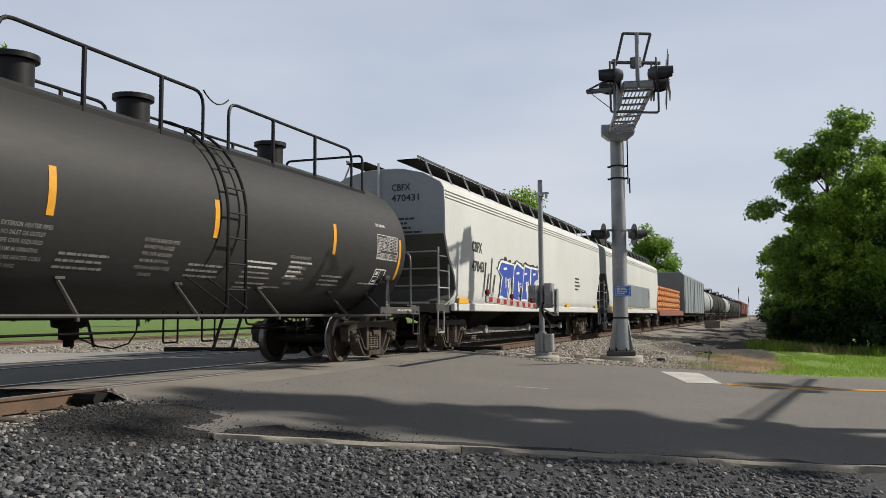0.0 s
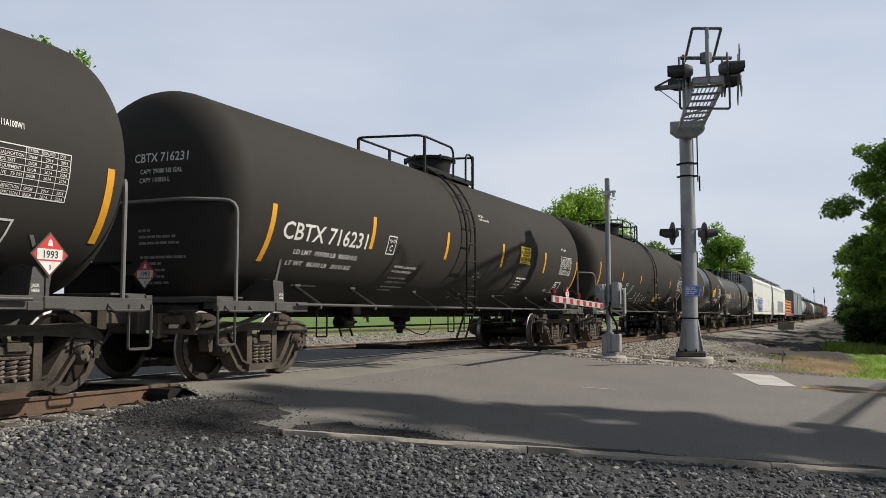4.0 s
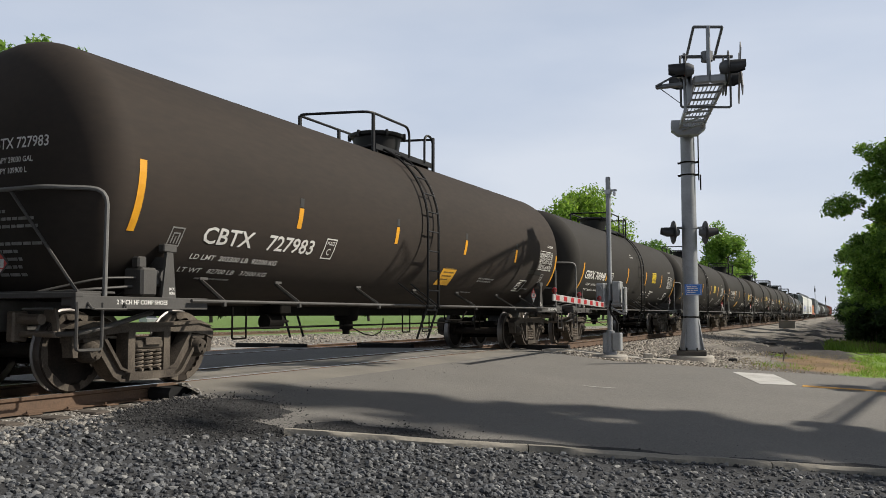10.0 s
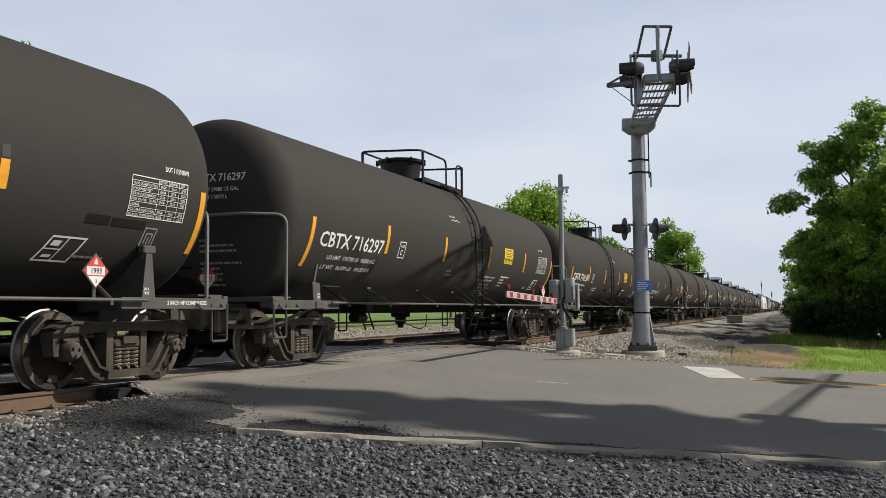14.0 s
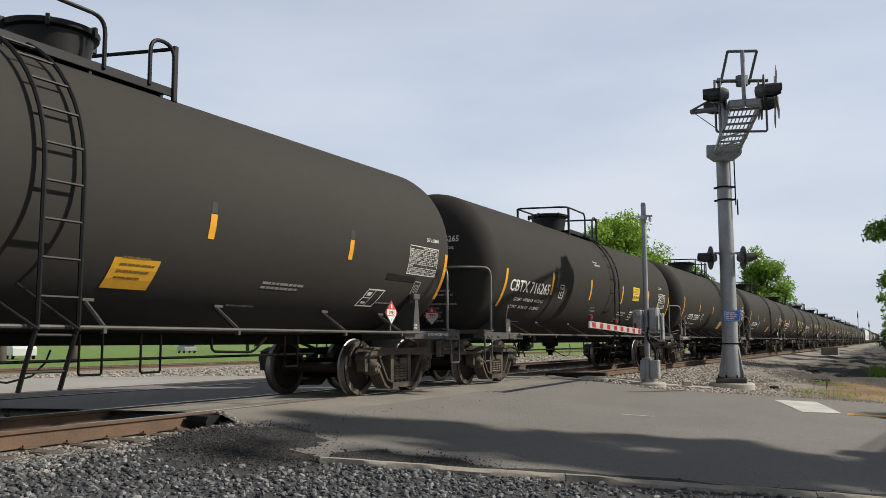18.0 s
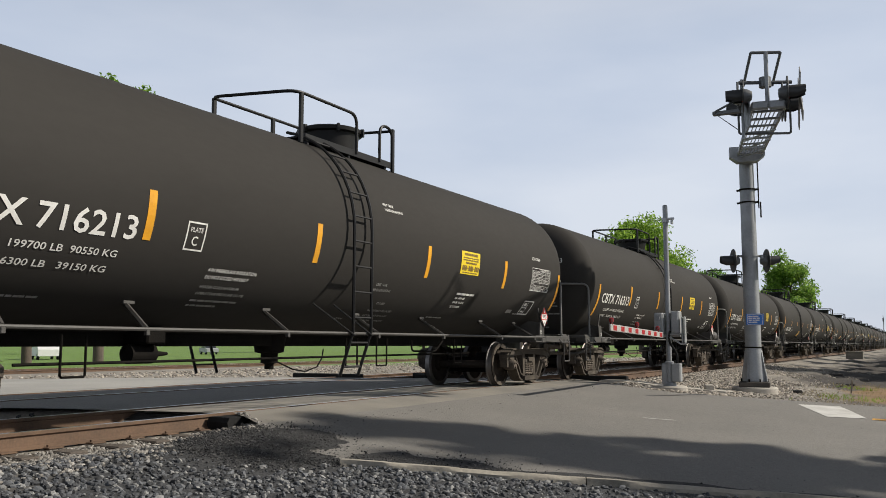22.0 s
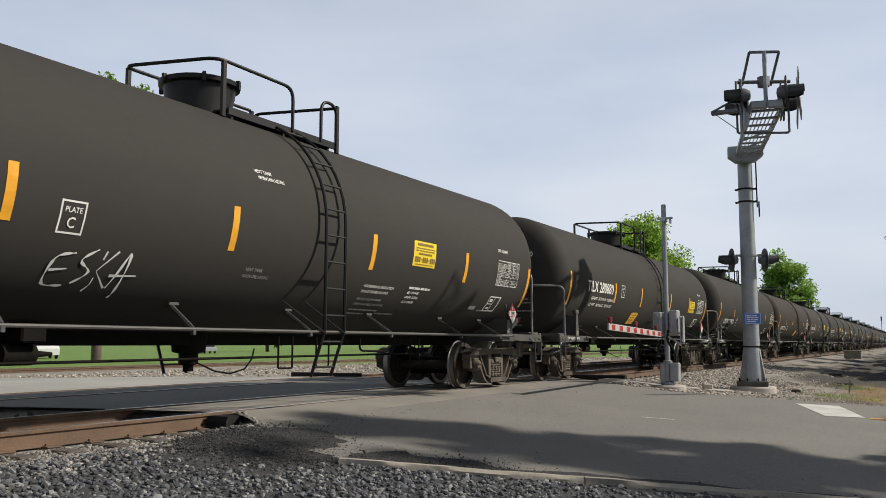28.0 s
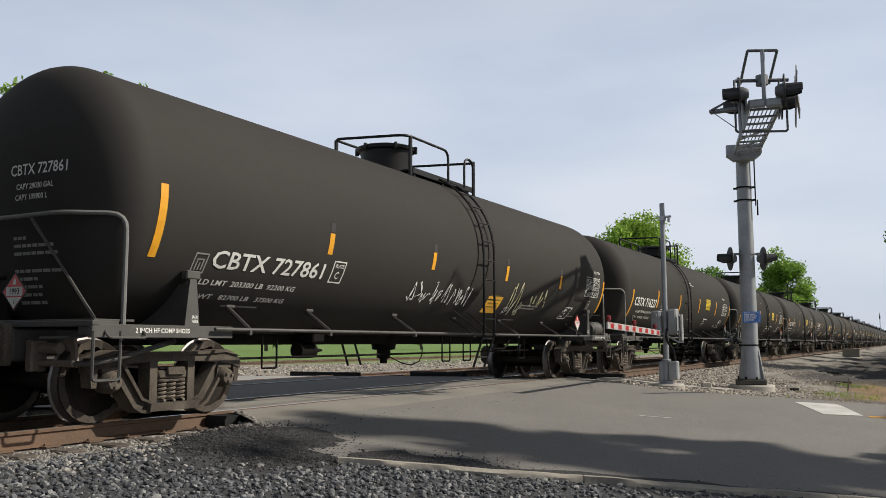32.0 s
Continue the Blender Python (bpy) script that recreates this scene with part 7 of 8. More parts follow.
    for sg, key in ((-1, "n1"), (1, "n2")):
        y0 = -e0 + 0.55 if sg < 0 else e0 - 1.25

        def notice():
            v, f = text_flat("2 INCH HF COMP SHOES", 0.05, 0.9, 0.02)
            kk = 0.78 / width_of(v)
            return Mesh().add([(1.504, y0 + u * kk, 0.985 + w) for u, w in v], f).data("lettering", M_WHITE, 0)
        if style != "716":
            part("lettering", shared((k, key), notice), car)

        def jack():
            m = Mesh()
            for j, s in enumerate(("JACK", "HERE")):
                v, f = text_flat(s, 0.032, 0.9, 0.02)
                w0 = width_of(v)
                m.add([(1.403, sg * bo - 0.02 * sg - w0 / 2 + u, 1.16 - 0.05 * j + w) for u, w in v], f)
            return m.data("lettering", M_WHITE, 0)
        part("lettering", shared((k, key + "j"), jack), car)
    if placards:
        py = (6.19 if mark.endswith("983") else 6.00) if style == "727" else end - 0.72
        placard(car, pose(1.43, py, 1.36 if style == "727" else 1.49, 0, 0, 0) @ Matrix.Diagonal((1, 1.0 if style == "727" else 1.13, 1.0 if style == "727" else 1.13, 1)), "2078" if style == "dbcx" else "1993", key="placard" + ("_b" if style == "dbcx" else ""))
        placard(car, pose(0.35, -half + 0.50, 1.42, 0, 0, -90), key="placard")
        part("placard_holder", shared((k, "ph"), lambda: Mesh().box((1.405, py, 1.25), (0.02, 0.05, 0.45), 0.004).data("placard_holder", M_STEEL_GREY)), car)


def notice_panel(car, k, panel, y, R, Z, z):
    """Yellow emergency notice; its print as plain bars."""
    p = panel(car, "warning_panel", [(0, 0, 0.74, 0.42)], y, z, M_LEMON, "yellow emergency notice with dark print", key=(k, "yp"))
    rc = [(0.10 + 0.068 * i, 0.345, 0.155 + 0.068 * i, 0.388) for i in range(8)] + [(0.06 + 0.08 * i, 0.292, 0.128 + 0.08 * i, 0.312) for i in range(8)] + [(0.06 + 0.105 * i, 0.252, 0.15 + 0.105 * i, 0.272) for i in range(6)] + [(0.16 + 0.075 * i, 0.195, 0.222 + 0.075 * i, 0.226) for i in range(6)]
    rc += [(0.05 + 0.062 * i, 0.07 if i not in (3, 7) else 0.11, 0.05 + 0.062 * i + 0.048, 0.16 if i not in (3, 7) else 0.125) for i in range(11)] + [(0.08 + 0.1 * i, 0.025, 0.165 + 0.1 * i, 0.042) for i in range(6)]
    v, f = quads(rc)
    part("lettering", shared((k, "yp2"), lambda: Mesh().add(on_shell(v, y, z, R, Z, 0.009), f).data("lettering", M_BROWNINK, 0)), p)


def graffiti(strokes, material, y0, z0, w=0.03, lift=0.009, shell=(1.56, 2.555), size=1.0):
    """Sprayed strokes on the near side; each a line of (u, v) points."""
    def lay(car):
        m = Mesh()
        for st in strokes:
            P = [Vector((a * size, b * size, 0)) for a, b in st]
            v, f = [], []
            for i, p in enumerate(P):
                t = (P[min(i + 1, len(P) - 1)] - P[max(i - 1, 0)]).normalized()
                q = Vector((-t.y, t.x, 0)) * w * (0.6 + 0.4 * math.sin(i * 1.7 + len(P)))
                v += [(p.x - q.x, p.y - q.y), (p.x + q.x, p.y + q.y)]
            f = [(2 * i, 2 * i + 1, 2 * i + 3, 2 * i + 2) for i in range(len(P) - 1)]
            m.add(on_shell(v, y0 - 0.12, z0, shell[0], shell[1], lift), f)
        part("graffiti", m.data("graffiti", material, 0), car, "sprayed graffiti lettering")
    return lay


def scrawl(seed, n, step, h):
    """A run of looping sprayed letters."""
    rnd = random.Random(seed)
    out = []
    for i in range(n):
        u = i * step
        a = [(u + rnd.uniform(0, 0.4) * step, rnd.uniform(0, 0.3) * h)]
        for j in range(rnd.randint(3, 6)):
            a.append((u + rnd.uniform(-0.1, 1.0) * step, rnd.choice((0, 0.5, 1.0)) * h + rnd.uniform(-0.12, 0.12) * h))
        out.append(smooth_line(a))
    return out


def smooth_line(a, n=5):
    out = []
    for i in range(len(a) - 1):
        p0, p1, p2, p3 = a[max(i - 1, 0)], a[i], a[i + 1], a[min(i + 2, len(a) - 1)]
        for j in range(n):
            t = j / n
            out.append(tuple(0.5 * ((2 * p1[c]) + (-p0[c] + p2[c]) * t + (2 * p0[c] - 5 * p1[c] + 4 * p2[c] - p3[c]) * t * t + (-p0[c] + 3 * p1[c] - 3 * p2[c] + p3[c]) * t ** 3) for c in (0, 1)))
    out.append(a[-1])
    return out


def all_of(*fs):
    def run(car):
        for f in fs:
            f(car)
    return run


W716 = ("LD LMT  199700 LB  90550 KG", "LT WT   86300 LB   39150 KG")
W727 = ("LD LMT  203300 LB  92200 KG", "LT WT   82700 LB   37500 KG")
L716 = "dark grey insulated tank car with yellow notice panel"
L727 = "dusty dark grey tank car with orange notice panel"

TRAIN = []          # (object, place of its trailing axle behind the train's zero, bogie spacing)


def put(ob, n, spacing=BOGIE, shift=0.0):
    """n: how many common car lengths it stands behind the zero of the train."""
    TRAIN.append((ob, -n * CAR + shift + AXLE / 2 + spacing / 2))


def build_train():
    eska = graffiti([smooth_line([(0.35, 0.62), (0.02, 0.50), (0.0, 0.02), (0.38, 0.0)]), [(0.0, 0.28), (0.30, 0.33)], smooth_line([(0.75, 0.72), (0.50, 0.50), (0.72, 0.30), (0.50, 0.05)]), [(0.92, 0.70), (0.88, 0.05), (0.80, -0.1)], [(1.15, 0.72), (0.86, 0.33), (1.18, 0.0)], smooth_line([(1.22, 0.0), (1.40, 0.72), (1.44, 0.0), (1.40, -0.22)]), [(1.15, 0.26), (1.70, 0.30)]], M_GRAF_W, -3.62, 1.47, 0.020, shell=(TANK_R, TANK_Z), size=0.64)
    tags27 = all_of(graffiti(scrawl(5, 5, 0.16, 0.34), M_GRAF_W, -1.85, 1.60, 0.017), graffiti(scrawl(6, 4, 0.17, 0.36), M_GRAF_W, -1.0, 1.60, 0.017), graffiti(scrawl(8, 5, 0.16, 0.32), M_GRAF_W, -0.28, 1.60, 0.017),
                    graffiti(scrawl(9, 3, 0.26, 0.62), M_GRAF_Y, 2.25, 1.52, 0.024), graffiti(scrawl(16, 3, 0.26, 0.32), M_GRAF_W, 2.2, 1.50, 0.016), graffiti(scrawl(10, 5, 0.18, 0.34), M_GRAF_Y, 3.3, 1.72, 0.020))
    tags3 = all_of(graffiti(scrawl(11, 7, 0.30, 0.24), M_GRAF_W, -6.3, 1.42, 0.014), graffiti(scrawl(12, 6, 0.32, 0.35), M_GRAF_W, -6.4, 1.62, 0.022),
                   graffiti([smooth_line([(0, 0.1), (0.3, 0.3), (0.6, 0.22), (1.0, 0.4), (1.3, 0.7), (1.42, 0.6), (1.25, 0.5), (0.9, 0.28), (0.4, 0.1), (0.0, 0.05)]), smooth_line([(0.3, 0.1), (0.35, -0.15)]), smooth_line([(0.7, 0.2), (0.75, -0.1)])], M_GRAF_T, -3.7, 1.42, 0.03),
                   graffiti(scrawl(14, 5, 0.4, 0.4), M_GRAF_W, -1.9, 1.4, 0.016), graffiti(scrawl(15, 3, 0.3, 0.3), M_GRAF_W, 0.0, 1.4, 0.016))
    t716 = lambda mark, **kw: tank_car(mark, "716", label=L716, weights=W716, **kw)
    t727 = lambda mark, **kw: tank_car(mark, "727", label=L727, weights=W727, **kw)
    put(tank_car("CTCX 700023", "ctcx", weights=("LD LMT  180900 LBS  82050 KGS", "LT WT   82100 LBS   37250 KGS"), paint=M_TANK_GREY, bogies=13.1, length=17.2, label="grey tank car with a long railed walkway and heater pipes", placards=False, extra=heater_writing), 1, 13.1, -2.76)
    put(tank_car("DBCX 201369", "dbcx", weights=("LD LMT  214900 LB  97450 KG", "LT WT   71100 LB   32250 KG"), bogies=BOGIE - 3.1, length=CAR - 3.0, label="short black tank car with a glossy fresh patch", extra=gloss_patch), 2, BOGIE - 3.1, 0.1)
    put(t727("CBTX 727920", extra=tags3, ladder=0.3, po=2.35), 3)
    put(t716("CBTX 716231", air=True, ladder=-1.0, man=1.42), 4)
    put(t716("CBTX 716194", ladder=-1.05, man=1.42), 5)
    put(tank_car("TILX 280863", "tilx", label="dark grey tank car with orange and yellow panels", weights=W727, ladder=0.45, man=0.4, po=-1.85), 6)
    put(t716("CBTX 716126", air=True, ladder=-1.0, man=1.42), 7)
    put(t716("GBRX 700948"), 8)
    put(tank_car("CBTX 727983", "727", ladder=-0.7, man=1.1, po=1.0, paint=M_TANK_BROWN, label="brown-dusted dark tank car with orange notice panel", weights=W727), 9)
    put(t727("CBTX 727943"), 10)
    put(t716("CBTX 716138", air=True, ladder=-1.0, man=1.42), 11)
    put(t716("CBTX 716297"), 12)
    put(t727("CBTX 727984"), 13)
    put(t727("CBTX 727847"), 14)
    put(t716("CBTX 716265", ladder=0.15), 15)
    put(t727("CBTX 727900", ladder=-1.1, man=1.0, po=0.45), 16)
    put(t716("CBTX 716162", air=True, ladder=-1.0, man=1.42), 17)
    put(t716("CBTX 716313", air=True, ladder=-1.0, man=1.42), 18)
    put(t716("CBTX 716213", ladder=-1.0, man=1.42), 19)
    put(t716("CBTX 716156"), 20)
    put(tank_car("CBTX 727955", "727", paint=M_TANK_BROWN, label="brown-dusted dark tank car with orange notice panel", weights=W727), 21)
    put(t727("CBTX 727912"), 22)
    put(tank_car("TILX 280880", "tilx", label="dark grey tank car with orange and yellow panels", weights=W727, ladder=0.45, man=0.4, po=-1.85), 23)
    put(t716("CBTX 716247", extra=eska), 24)
    put(t716("GBRX 700802"), 25)
    put(t716("CBTX 716227", air=True, ladder=-1.0, man=1.42), 26)
    put(t727("CBTX 727861", extra=tags27, air=True), 27)
    put(t716("CBTX 716240"), 28)


def heater_writing(car):
    """Rows of stencilled heater notes low on the shell."""
    for y, gap in ((-2.84, 0.90), (-0.64, 1.04), (2.92, 1.26)):
        for j, s in enumerate(("EXTERIOR HEATER PIPES", "NO INLET OR OUTLET", "PIPE CAPS REQUIRED", "MAXIMUM OPERATING", "PRESSURE HEATER COILS", "150 PSIG")):
            shell_text(car, s, y + 0.02 * (21 - len(s)) * 0.5, 1.85 - 0.085 * j, 0.050, M_DIM, key=("ctcx", s, y), fit=0.033 * len(s), r=1.42, zc=2.33)
        for j, w in enumerate((0.80, 0.72, 0.78)):
            shell_panel(car, "lettering", bars([w], 0.036, 0.05, 40 + j), y + gap, 1.60 - 0.075 * j, M_DIM, key=("ctcxb", y, j), r=1.42, zc=2.33)


def gloss_patch(car):
    def build():
        m = Mesh()
        v, f = quads([(-1.1, 0, 1.1, 3.6)])
        n = 18
        pts, fc = [], []
        for i in range(n + 1):
            a = radians(-72 + 155 * i / n)
            for y in (-0.9, 1.4):
                pts.append((1.464 * math.cos(a), y, 2.47 + 1.464 * math.sin(a)))
        fc = [(2 * i, 2 * i + 1, 2 * i + 3, 2 * i + 2) for i in range(n)]
        return Mesh().add(pts, fc).data("fresh_paint", M_TANK_GLOSS, 80)
    part("fresh_paint", build(), car, "glossy black repainted band")


build_train()


# ---- the cars ahead of the tank cars ----
def loft(levels, faces_only=None):
    """A body from rectangles: (z, half width, half length)."""
    m = Mesh()
    v = []
    for z, a, b in levels:
        v += [(-a, -b, z), (a, -b, z), (a, b, z), (-a, b, z)]
    n = len(levels)
    f = [(3, 2, 1, 0), tuple(range(4 * n - 4, 4 * n))]
    for i in range(n - 1):
        for j in range(4):
            j2 = (j + 1) % 4
            f.append((4 * i + j, 4 * i + j2, 4 * i + 4 + j2, 4 * i + 4 + j))
    return m.add(v, f)


def flat_text(parent, s, h, material, m, fit=None, bold=0.02):
    v, f = text_flat(s, h, 0.9, bold)
    k = fit / max(0.01, width_of(v)) if fit else 1.0
    return part("lettering", Mesh().add([(0, a * k, b) for a, b in v], f).data("lettering", material, 0), parent, m=m)


def hopper_car(mark, art):
    hl = 10.8
    car = thing("hopper_car", "white covered hopper car with grey ends and blue graffiti" if art else "white covered hopper car with a grey lower panel", "hopper car", group="freight train")
    body = [(1.14, 1.46, 9.7), (1.24, 1.53, 9.6), (1.38, 1.555, 9.3), (1.55, 1.565, 9.16), (1.85, 1.572, 9.26), (2.3, 1.58, 9.66), (2.8, 1.582, 9.93), (3.6, 1.575, 9.95), (3.95, 1.55, 9.95), (4.08, 1.47, 9.95), (4.32, 1.05, 9.95), (4.45, 0.5, 9.95), (4.47, 0.3, 9.95)]
    part("body", loft(body).data("body", M_HOPPER, 30), car, "smooth white hopper body")
    for sy in (-1, 1):
        e = Mesh()
        lv = [(2.84, 1.54), (3.6, 1.55), (3.95, 1.53), (4.08, 1.45), (4.32, 1.03), (4.45, 0.5)]
        v = [(-a, sy * 9.956, z) for z, a in lv] + [(a, sy * 9.956, z) for z, a in reversed(lv)]
        part("end_panel", e.add(v, [tuple(range(len(v)))] if sy > 0 else [tuple(reversed(range(len(v))))]).data("end_panel", M_HOPPER_G, 0), car, "pale blue-grey end sheet")
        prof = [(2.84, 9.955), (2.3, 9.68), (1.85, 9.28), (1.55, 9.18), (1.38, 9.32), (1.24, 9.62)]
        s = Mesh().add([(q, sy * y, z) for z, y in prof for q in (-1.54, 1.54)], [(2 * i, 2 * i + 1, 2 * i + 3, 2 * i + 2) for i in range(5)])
        part("slope_sheet", s.data("slope_sheet", M_HOPPER_DK, 0), car, "dark olive slope sheet")
        part("end_sill", Mesh().box((0, sy * 10.05, 1.08), (3.0, 0.5, 0.2), 0.02).box((0, sy * 9.5, 1.02), (0.6, 2.0, 0.34), 0.02).box((1.35, sy * 9.7, 1.1), (0.2, 0.9, 0.3), 0.02).box((-1.35, sy * 9.7, 1.1), (0.2, 0.9, 0.3), 0.02).data("end_sill", M_STEEL_GREY, 0), car)
        for sx in (-1, 1):
            for y in (9.5, 10.2):
                part("post", Mesh().cyl((sx * 1.5, sy * y, 1.15), (sx * 1.5, sy * y, 2.5), 0.028, 6).data("post", M_ALU), car)
            for z in (1.55, 1.95, 2.3):
                part("grab_iron", Mesh().tube([(sx * 1.5, sy * 9.5, z), (sx * 1.5, sy * 10.2, z)], 0.018, 6).data("grab_iron", M_ALU), car)
        for z in (1.6, 2.0, 2.4):
            part("grab_iron", Mesh().tube([(1.5, sy * 10.2, z), (0.3, sy * 10.2, z)], 0.018, 6).data("grab_iron", M_ALU), car)
        part("post", Mesh().cyl((-0.12, sy * 10.02, 3.0), (-0.12, sy * 10.02, 4.62), 0.03, 6).data("post", M_ALU), car)
        part("step", Mesh().tube(rounded([(1.5, sy * 10.25, 1.0), (1.5, sy * 10.25, 0.5), (1.5, sy * 9.85, 0.5), (1.5, sy * 9.85, 1.0)], 0.04, 2), 0.022, 6).data("step", M_ALU), car)
        part("coupler", shared("coupler", coupler_mesh), car, m=pose(0, -hl, 0, 0, 0, 180) if sy < 0 else pose(0, hl, 0))
        bogie(car, sy * 8.2)
    part("side_sill", Mesh().box((1.52, 0, 1.10), (0.12, 18.6, 0.2), 0.02).box((-1.52, 0, 1.10), (0.12, 18.6, 0.2), 0.02).data("side_sill", M_HOPPER, 0), car)
    for z in (3.72, 3.80, 3.88):
        part("roof_seam", Mesh().tube([(1.578 - 0.06 * (z - 3.7), -9.9, z), (1.578 - 0.06 * (z - 3.7), 9.9, z)], 0.018, 6).data("roof_seam", M_HOPPER), car)
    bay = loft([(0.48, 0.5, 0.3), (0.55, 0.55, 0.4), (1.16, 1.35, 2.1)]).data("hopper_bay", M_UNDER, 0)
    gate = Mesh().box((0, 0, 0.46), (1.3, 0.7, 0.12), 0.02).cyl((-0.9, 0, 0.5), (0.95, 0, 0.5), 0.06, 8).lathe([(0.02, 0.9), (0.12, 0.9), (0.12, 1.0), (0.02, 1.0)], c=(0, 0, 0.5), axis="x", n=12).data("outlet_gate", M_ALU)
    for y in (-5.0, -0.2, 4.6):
        b = part("hopper_bay", bay, car, "grimy discharge bay, colour blackened for shade", pose(0, y, 0))
        part("outlet_gate", gate, b)
    for sx in (-1, 1):
        part("roof_walk", Mesh().box((sx * 0.68, 0, 4.64), (0.56, 20.2, 0.03), 0.004).data("roof_walk", M_UNDER, 0), car, "dark grated roof walkway")
        part("roof_rail", Mesh().box((sx * 0.95, 0, 4.70), (0.03, 20.2, 0.05)).data("roof_rail", M_STEEL_GREY, 0), car)
    sup = Mesh().tube([(1.22, 0, 4.18), (0.98, 0, 4.72)], 0.022, 5).data("walk_bracket", M_ALU, 0)
    for k in range(15):
        part("walk_bracket", sup, car, m=pose(0, -9.8 + 1.4 * k, 0))
        part("walk_bracket", sup, car, m=pose(0, -9.8 + 1.4 * k, 0, 0, 0, 180))
    if mark:
        a, b = mark.split()
        flat_text(car, a, 0.26, M_INK, pose(1.588, -8.0, 2.55), 0.85, 0.035)
        flat_text(car, b, 0.26, M_INK, pose(1.588, -8.0, 2.05), 1.15, 0.035)
        for s, z, w in ((a, 3.92, 0.5), (b, 3.66, 0.72)):
            v, f = text_flat(s, 0.16, 0.9, 0.02)
            k = w / width_of(v)
            part("lettering", Mesh().add([(0.2 + p * k, -9.965, z + q) for p, q in v], f).data("lettering", M_INK, 0), car)
        rc = bars([0.7, 0.5, 0.6, 0.9], 0.05, 0.06, 7)
        v, f = quads(rc, 0)
        part("lettering", Mesh().add([(0.1 + p, -9.965, 3.2 + q) for p, q in v], f).data("lettering", M_INK, 0), car)
    for y, w in ((-9.1, 0.8), (-2.6, 0.5), (3.0, 0.5), (8.6, 0.5)):
        part("reflector", Mesh().box((1.583, y + w / 2, 1.26), (0.012, w, 0.12)).data("reflector", M_ORANGE, 0), car)
    rc = bars([0.8, 0.7, 0.9, 0.6], 0.06, 0.08, 17)
    v, f = quads(rc, 0)
    part("lettering", Mesh().add([(1.588, 4.6 + p, 2.3 + q) for p, q in v], f).data("lettering", M_INK, 0), car)
    if art:
        def blob(pts, x, material, nm="graffiti"):
            part(nm, Mesh().add([(x, p, q) for p, q in pts], [tuple(range(len(pts)))]).data(nm, material, 0), car, "sprayed blue and white graffiti")
        y0, z0 = -5.6, 1.30
        letters = ([(0, 0.2), (0.7, 0.1), (0.9, 0.9), (1.4, 1.0), (1.5, 1.5), (0.2, 1.55), (-0.1, 1.2), (0.3, 0.95)], [(1.3, 0.1), (1.9, 0.05), (2.1, 0.7), (2.4, 0.6), (2.6, 1.4), (1.8, 1.6), (1.5, 1.3)], [(2.3, 0.1), (2.9, 0.1), (2.8, 0.8), (3.3, 1.0), (3.4, 1.5), (2.7, 1.55), (2.5, 0.9)], [(3.3, 0.1), (3.9, 0.15), (4.0, 1.0), (4.4, 1.1), (4.3, 1.5), (3.5, 1.5)])
        rnd = random.Random(12)

        def outline(lt, grow, rough, x, material, step=0.11):
            """One letter's ragged outline, grown about its middle."""
            cx, cy = sum(p[0] for p in lt) / len(lt), sum(p[1] for p in lt) / len(lt)
            pts = []
            for (a, b), (c, d) in zip(lt, lt[1:] + lt[:1]):
                n = max(1, int(math.hypot(c - a, d - b) / step))
                for q in range(n):
                    u, w = a + (c - a) * q / n - cx, b + (d - b) * q / n - cy
                    g = math.hypot(u, w) or 1
                    k = 1 + (grow + rnd.uniform(0, rough)) / g
                    pts.append((y0 + cx + u * k, z0 + 0.72 * (cy + w * k)))
            blob(pts, x, material)
        for i, lt in enumerate(letters):
            outline(lt, 0.10, 0.16, 1.590 + 0.0004 * i, M_INK)
            outline(lt, 0.07, 0.03, 1.594 + 0.0004 * i, M_GRAF_W)
            outline(lt, -0.03, 0.02, 1.598 + 0.0004 * i, M_GRAF_B)
            cx, cy = sum(p[0] for p in lt) / len(lt), sum(p[1] for p in lt) / len(lt)
            for u, w, a, b in ((-0.22, 0.32, 0.10, 0.44), (-0.06, -0.40, 0.02, 0.05), (0.05, -0.1, 0.30, -0.02)):
                blob([(y0 + cx + u, z0 + 0.72 * (cy + w)), (y0 + cx + a, z0 + 0.72 * (cy + w + 0.03)), (y0 + cx + a, z0 + 0.72 * (cy + b)), (y0 + cx + u, z0 + 0.72 * (cy + b - 0.04))], 1.602, M_GRAF_W)
        for k, (a, b) in enumerate(((-1.5, 1.0), (-1.25, 0.72), (-0.95, 1.15), (-0.7, 0.7))):
            blob([(y0 + a, z0 + 0.1), (y0 + a + 0.06, z0 + 0.1), (y0 + a + 0.32, z0 + b), (y0 + a + 0.24, z0 + b + 0.03)], 1.592 + 0.0005 * k, M_INK)
    else:
        part("grey_patch", Mesh().box((1.578, 1.0, 1.95), (0.012, 9.0, 1.2)).data("grey_patch", M_BOXGREY, 0), car, "grey painted-over panel")
    return car


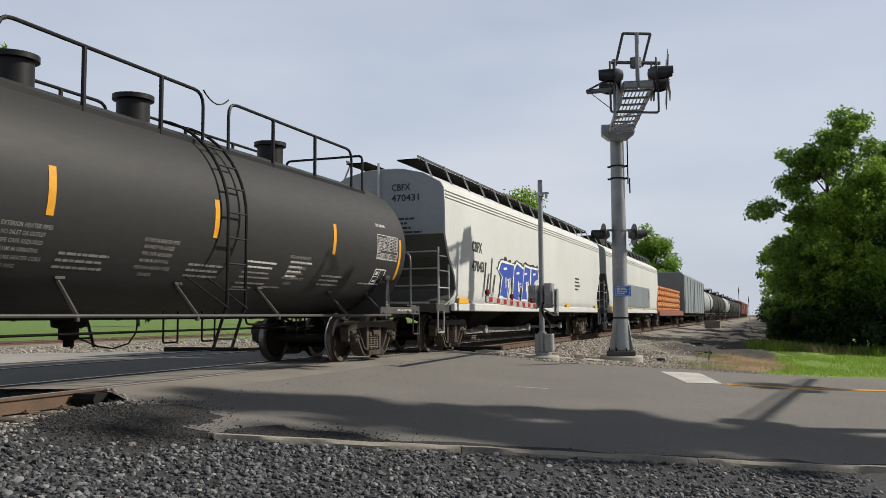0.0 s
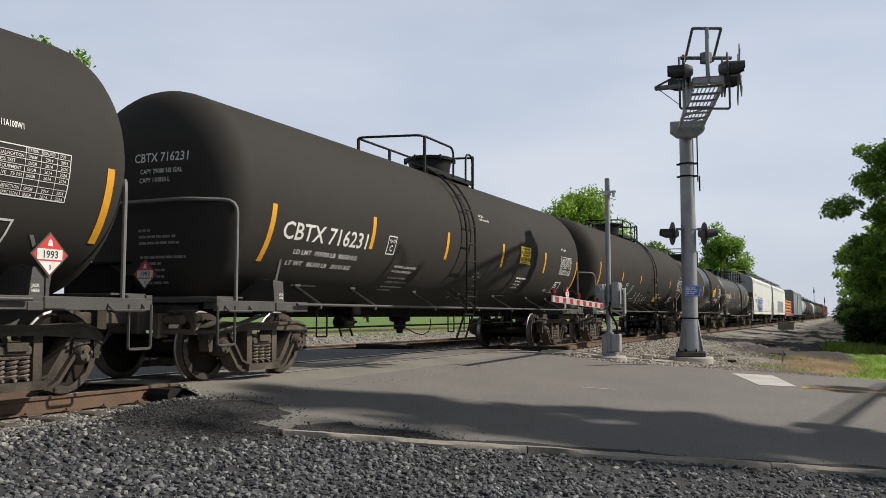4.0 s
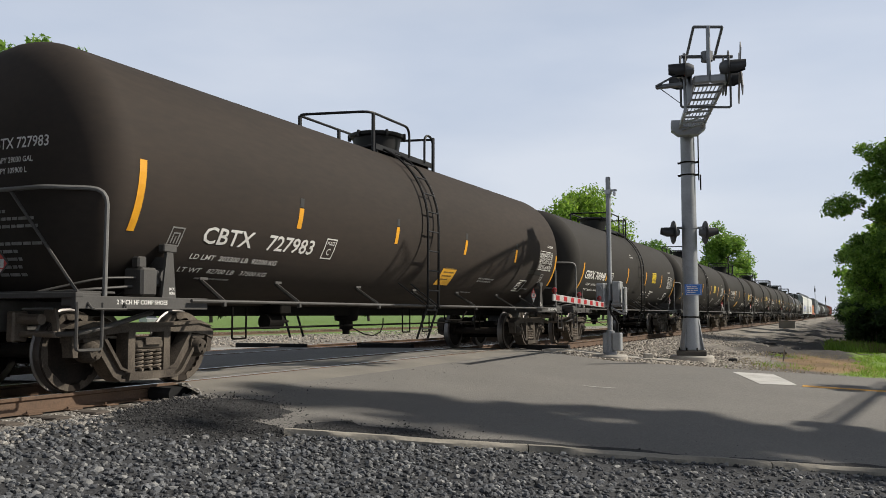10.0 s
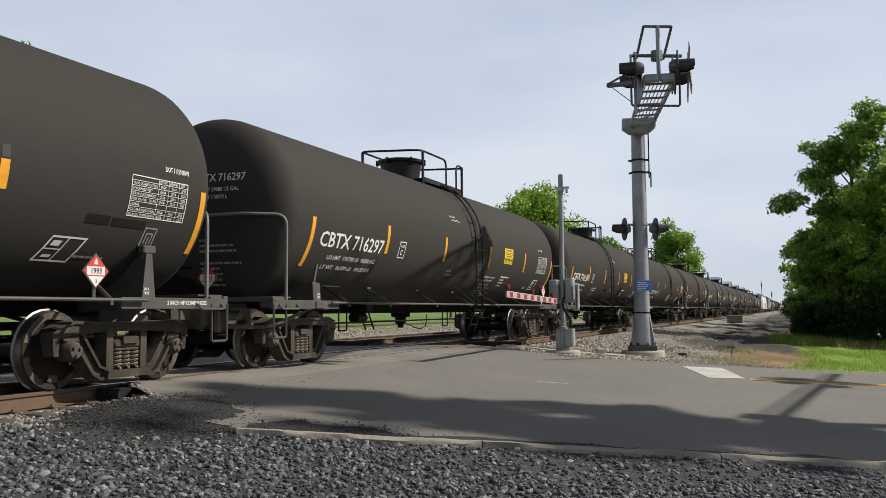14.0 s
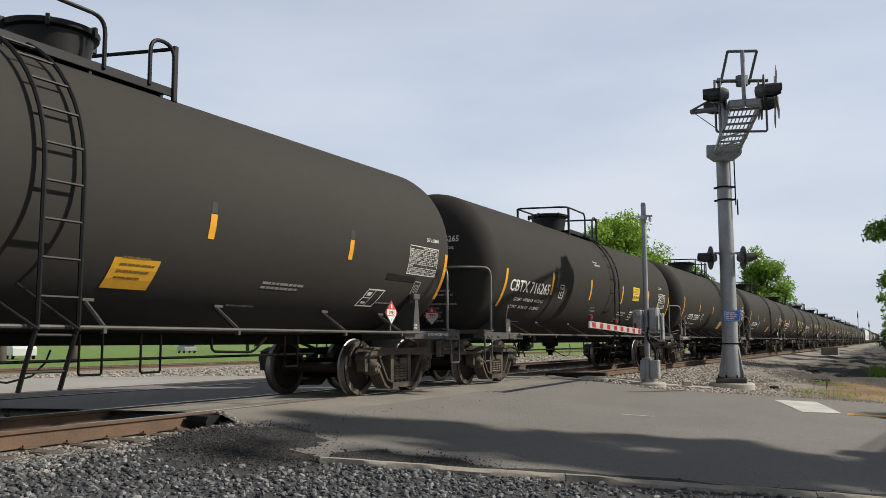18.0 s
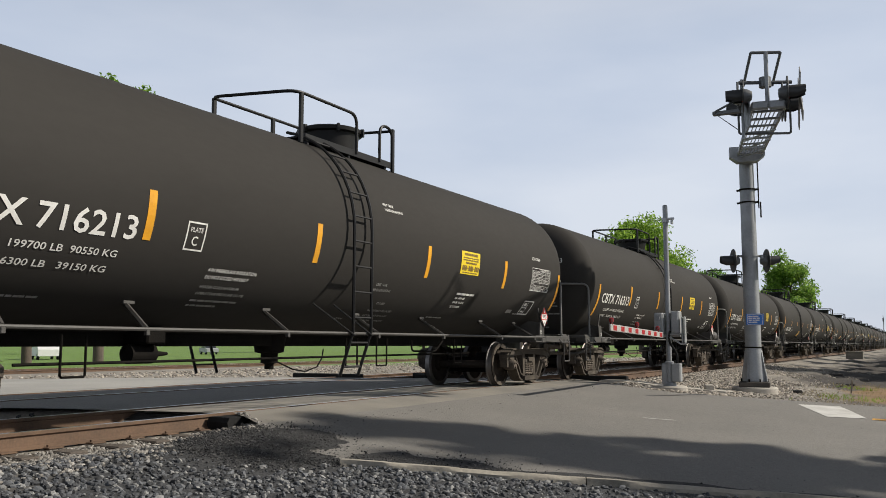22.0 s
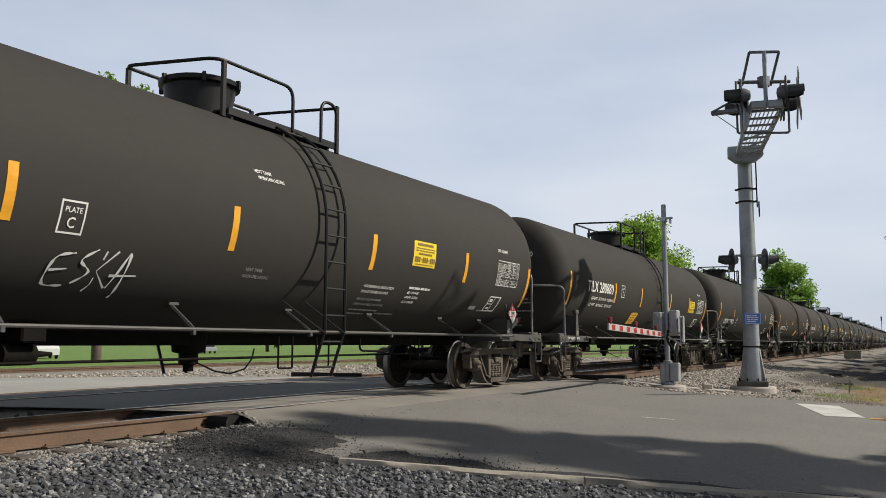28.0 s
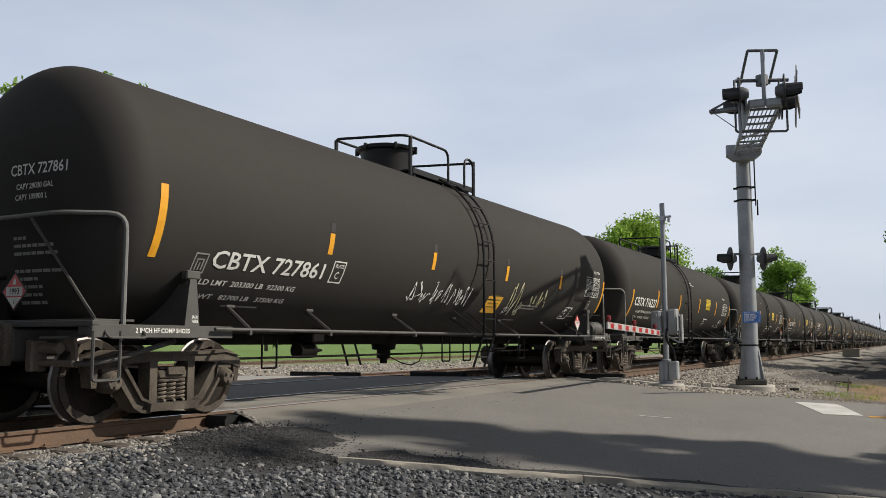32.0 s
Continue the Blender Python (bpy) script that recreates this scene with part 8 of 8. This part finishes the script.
def box_car(length, height, paint, label):
    h = length / 2
    car = thing("box_car", label, "box car", group="freight train")
    part("body", loft([(1.05, 1.52, h - 0.6), (height - 0.25, 1.52, h - 0.6), (height, 1.2, h - 0.6)]).data("body", paint, 30), car)
    rib = Mesh().box((1.53, 0, (1.05 + height - 0.3) / 2), (0.05, 0.10, height - 1.4)).data("rib", paint, 0)
    for k in range(9):
        part("rib", rib, car, m=pose(0, -h + 1.2 + k * (length - 2.4) / 8, 0))
    part("door", Mesh().box((1.55, 0, (1.05 + height - 0.4) / 2), (0.06, 3.0, height - 1.6), 0.01).data("door", paint, 0), car)
    part("roof", Mesh().box((0, 0, height + 0.01), (2.3, length - 1.3, 0.04)).data("roof", M_ALU, 0), car)
    part("underframe", Mesh().box((0, 0, 0.9), (2.6, length - 1.4, 0.28), 0.02).data("underframe", M_UNDER, 0), car)
    for sy in (-1, 1):
        part("coupler", shared("coupler", coupler_mesh), car, m=pose(0, -h, 0, 0, 0, 180) if sy < 0 else pose(0, h, 0))
        bogie(car, sy * (h - 2.2))
        part("end_ladder", Mesh().tube([(1.3, sy * (h - 0.55), 1.1), (1.3, sy * (h - 0.55), height - 0.2)], 0.025, 6).data("end_ladder", paint), car)
    return car


def flat_car(length):
    h = length / 2
    car = thing("flat_car", "red flat car with a stacked load of orange steel frames", "flat car", group="freight train")
    part("deck", Mesh().box((0, 0, 1.12), (2.9, length - 1.0, 0.22), 0.02).box((1.45, 0, 1.0), (0.1, length - 1.2, 0.34), 0.01).box((-1.45, 0, 1.0), (0.1, length - 1.2, 0.34), 0.01).data("deck", M_BOXRED, 0), car, "faded red flat deck")
    fr = Mesh()
    for s in (-1, 1):
        fr.box((s * 1.2, 0, 0.0), (0.14, 1.3, 0.16), 0.02)
    for y in (-0.5, 0, 0.5):
        fr.box((0, y, 0), (2.4, 0.12, 0.14), 0.02)
    for x in (-1.2, -0.6, 0, 0.6, 1.2):
        fr.lathe([(0.04, -0.6), (0.15, -0.58), (0.15, 0.58), (0.04, 0.6)], c=(x, 0, 0.25), axis="y", n=10)
    fr = fr.data("load_frame", M_COIL, 30)
    for k in range(11):
        for j in range(4):
            part("load_frame", fr, car, m=pose(0, -h + 1.6 + k * 1.5, 1.33 + 0.42 * j))
    for sy in (-1, 1):
        part("coupler", shared("coupler", coupler_mesh), car, m=pose(0, -h, 0, 0, 0, 180) if sy < 0 else pose(0, h, 0))
        bogie(car, sy * (h - 2.2))
    return car


def build_head():
    zero = 22.84
    y = 18.25

    def ahead(ob, length):
        nonlocal y
        TRAIN.append((ob, y + length / 2 - zero))
        y += length
    ahead(hopper_car("CBFX 470431", True), 21.6)
    ahead(hopper_car("", False), 21.6)
    ahead(flat_car(19.0), 19.0)
    ahead(box_car(26.0, 4.75, M_BOXGREY, "long blue-grey high box car with ribbed sides"), 26.0)
    for k in range(8):
        if k in (0, 3):
            ahead(far_tank_car(M_HOPPER_G, "pale grey tank car"), CAR)
        else:
            ahead(far_tank_car(M_TANK, "dark grey tank car with black walkway"), CAR)
    for k in range(3):
        ahead(box_car(18.0, 4.6, M_BOXRED, "faded red box car"), 18.0)
    ahead(box_car(18.0, 4.6, M_PANEL, "tan steel box car"), 18.0)


build_head()


# ---- motion ----
def travelled(t):
    """Where the train's zero stands along the track at t seconds."""
    return 22.84 + 14.4825 * t + 0.0027 * t * t


def motions():
    times = [2.0 * k for k in range(17)]
    for ob, behind in TRAIN:
        walk(ob, [(t, pose(TX, travelled(t) + behind, 0)) for t in times])
    first = WHEELSETS[0]
    walk(first, [(k / FPS, pose(0, 0, 0, -math.degrees((travelled(k / FPS) - travelled(0)) / WHEEL_R))) for k in range(32 * FPS + 1)])
    for w in WHEELSETS[1:]:
        w.rotation_mode = "QUATERNION"
        w.animation_data_create()
        w.animation_data.action = first.animation_data.action
        w.animation_data.action_slot = first.animation_data.action_slot


motions()
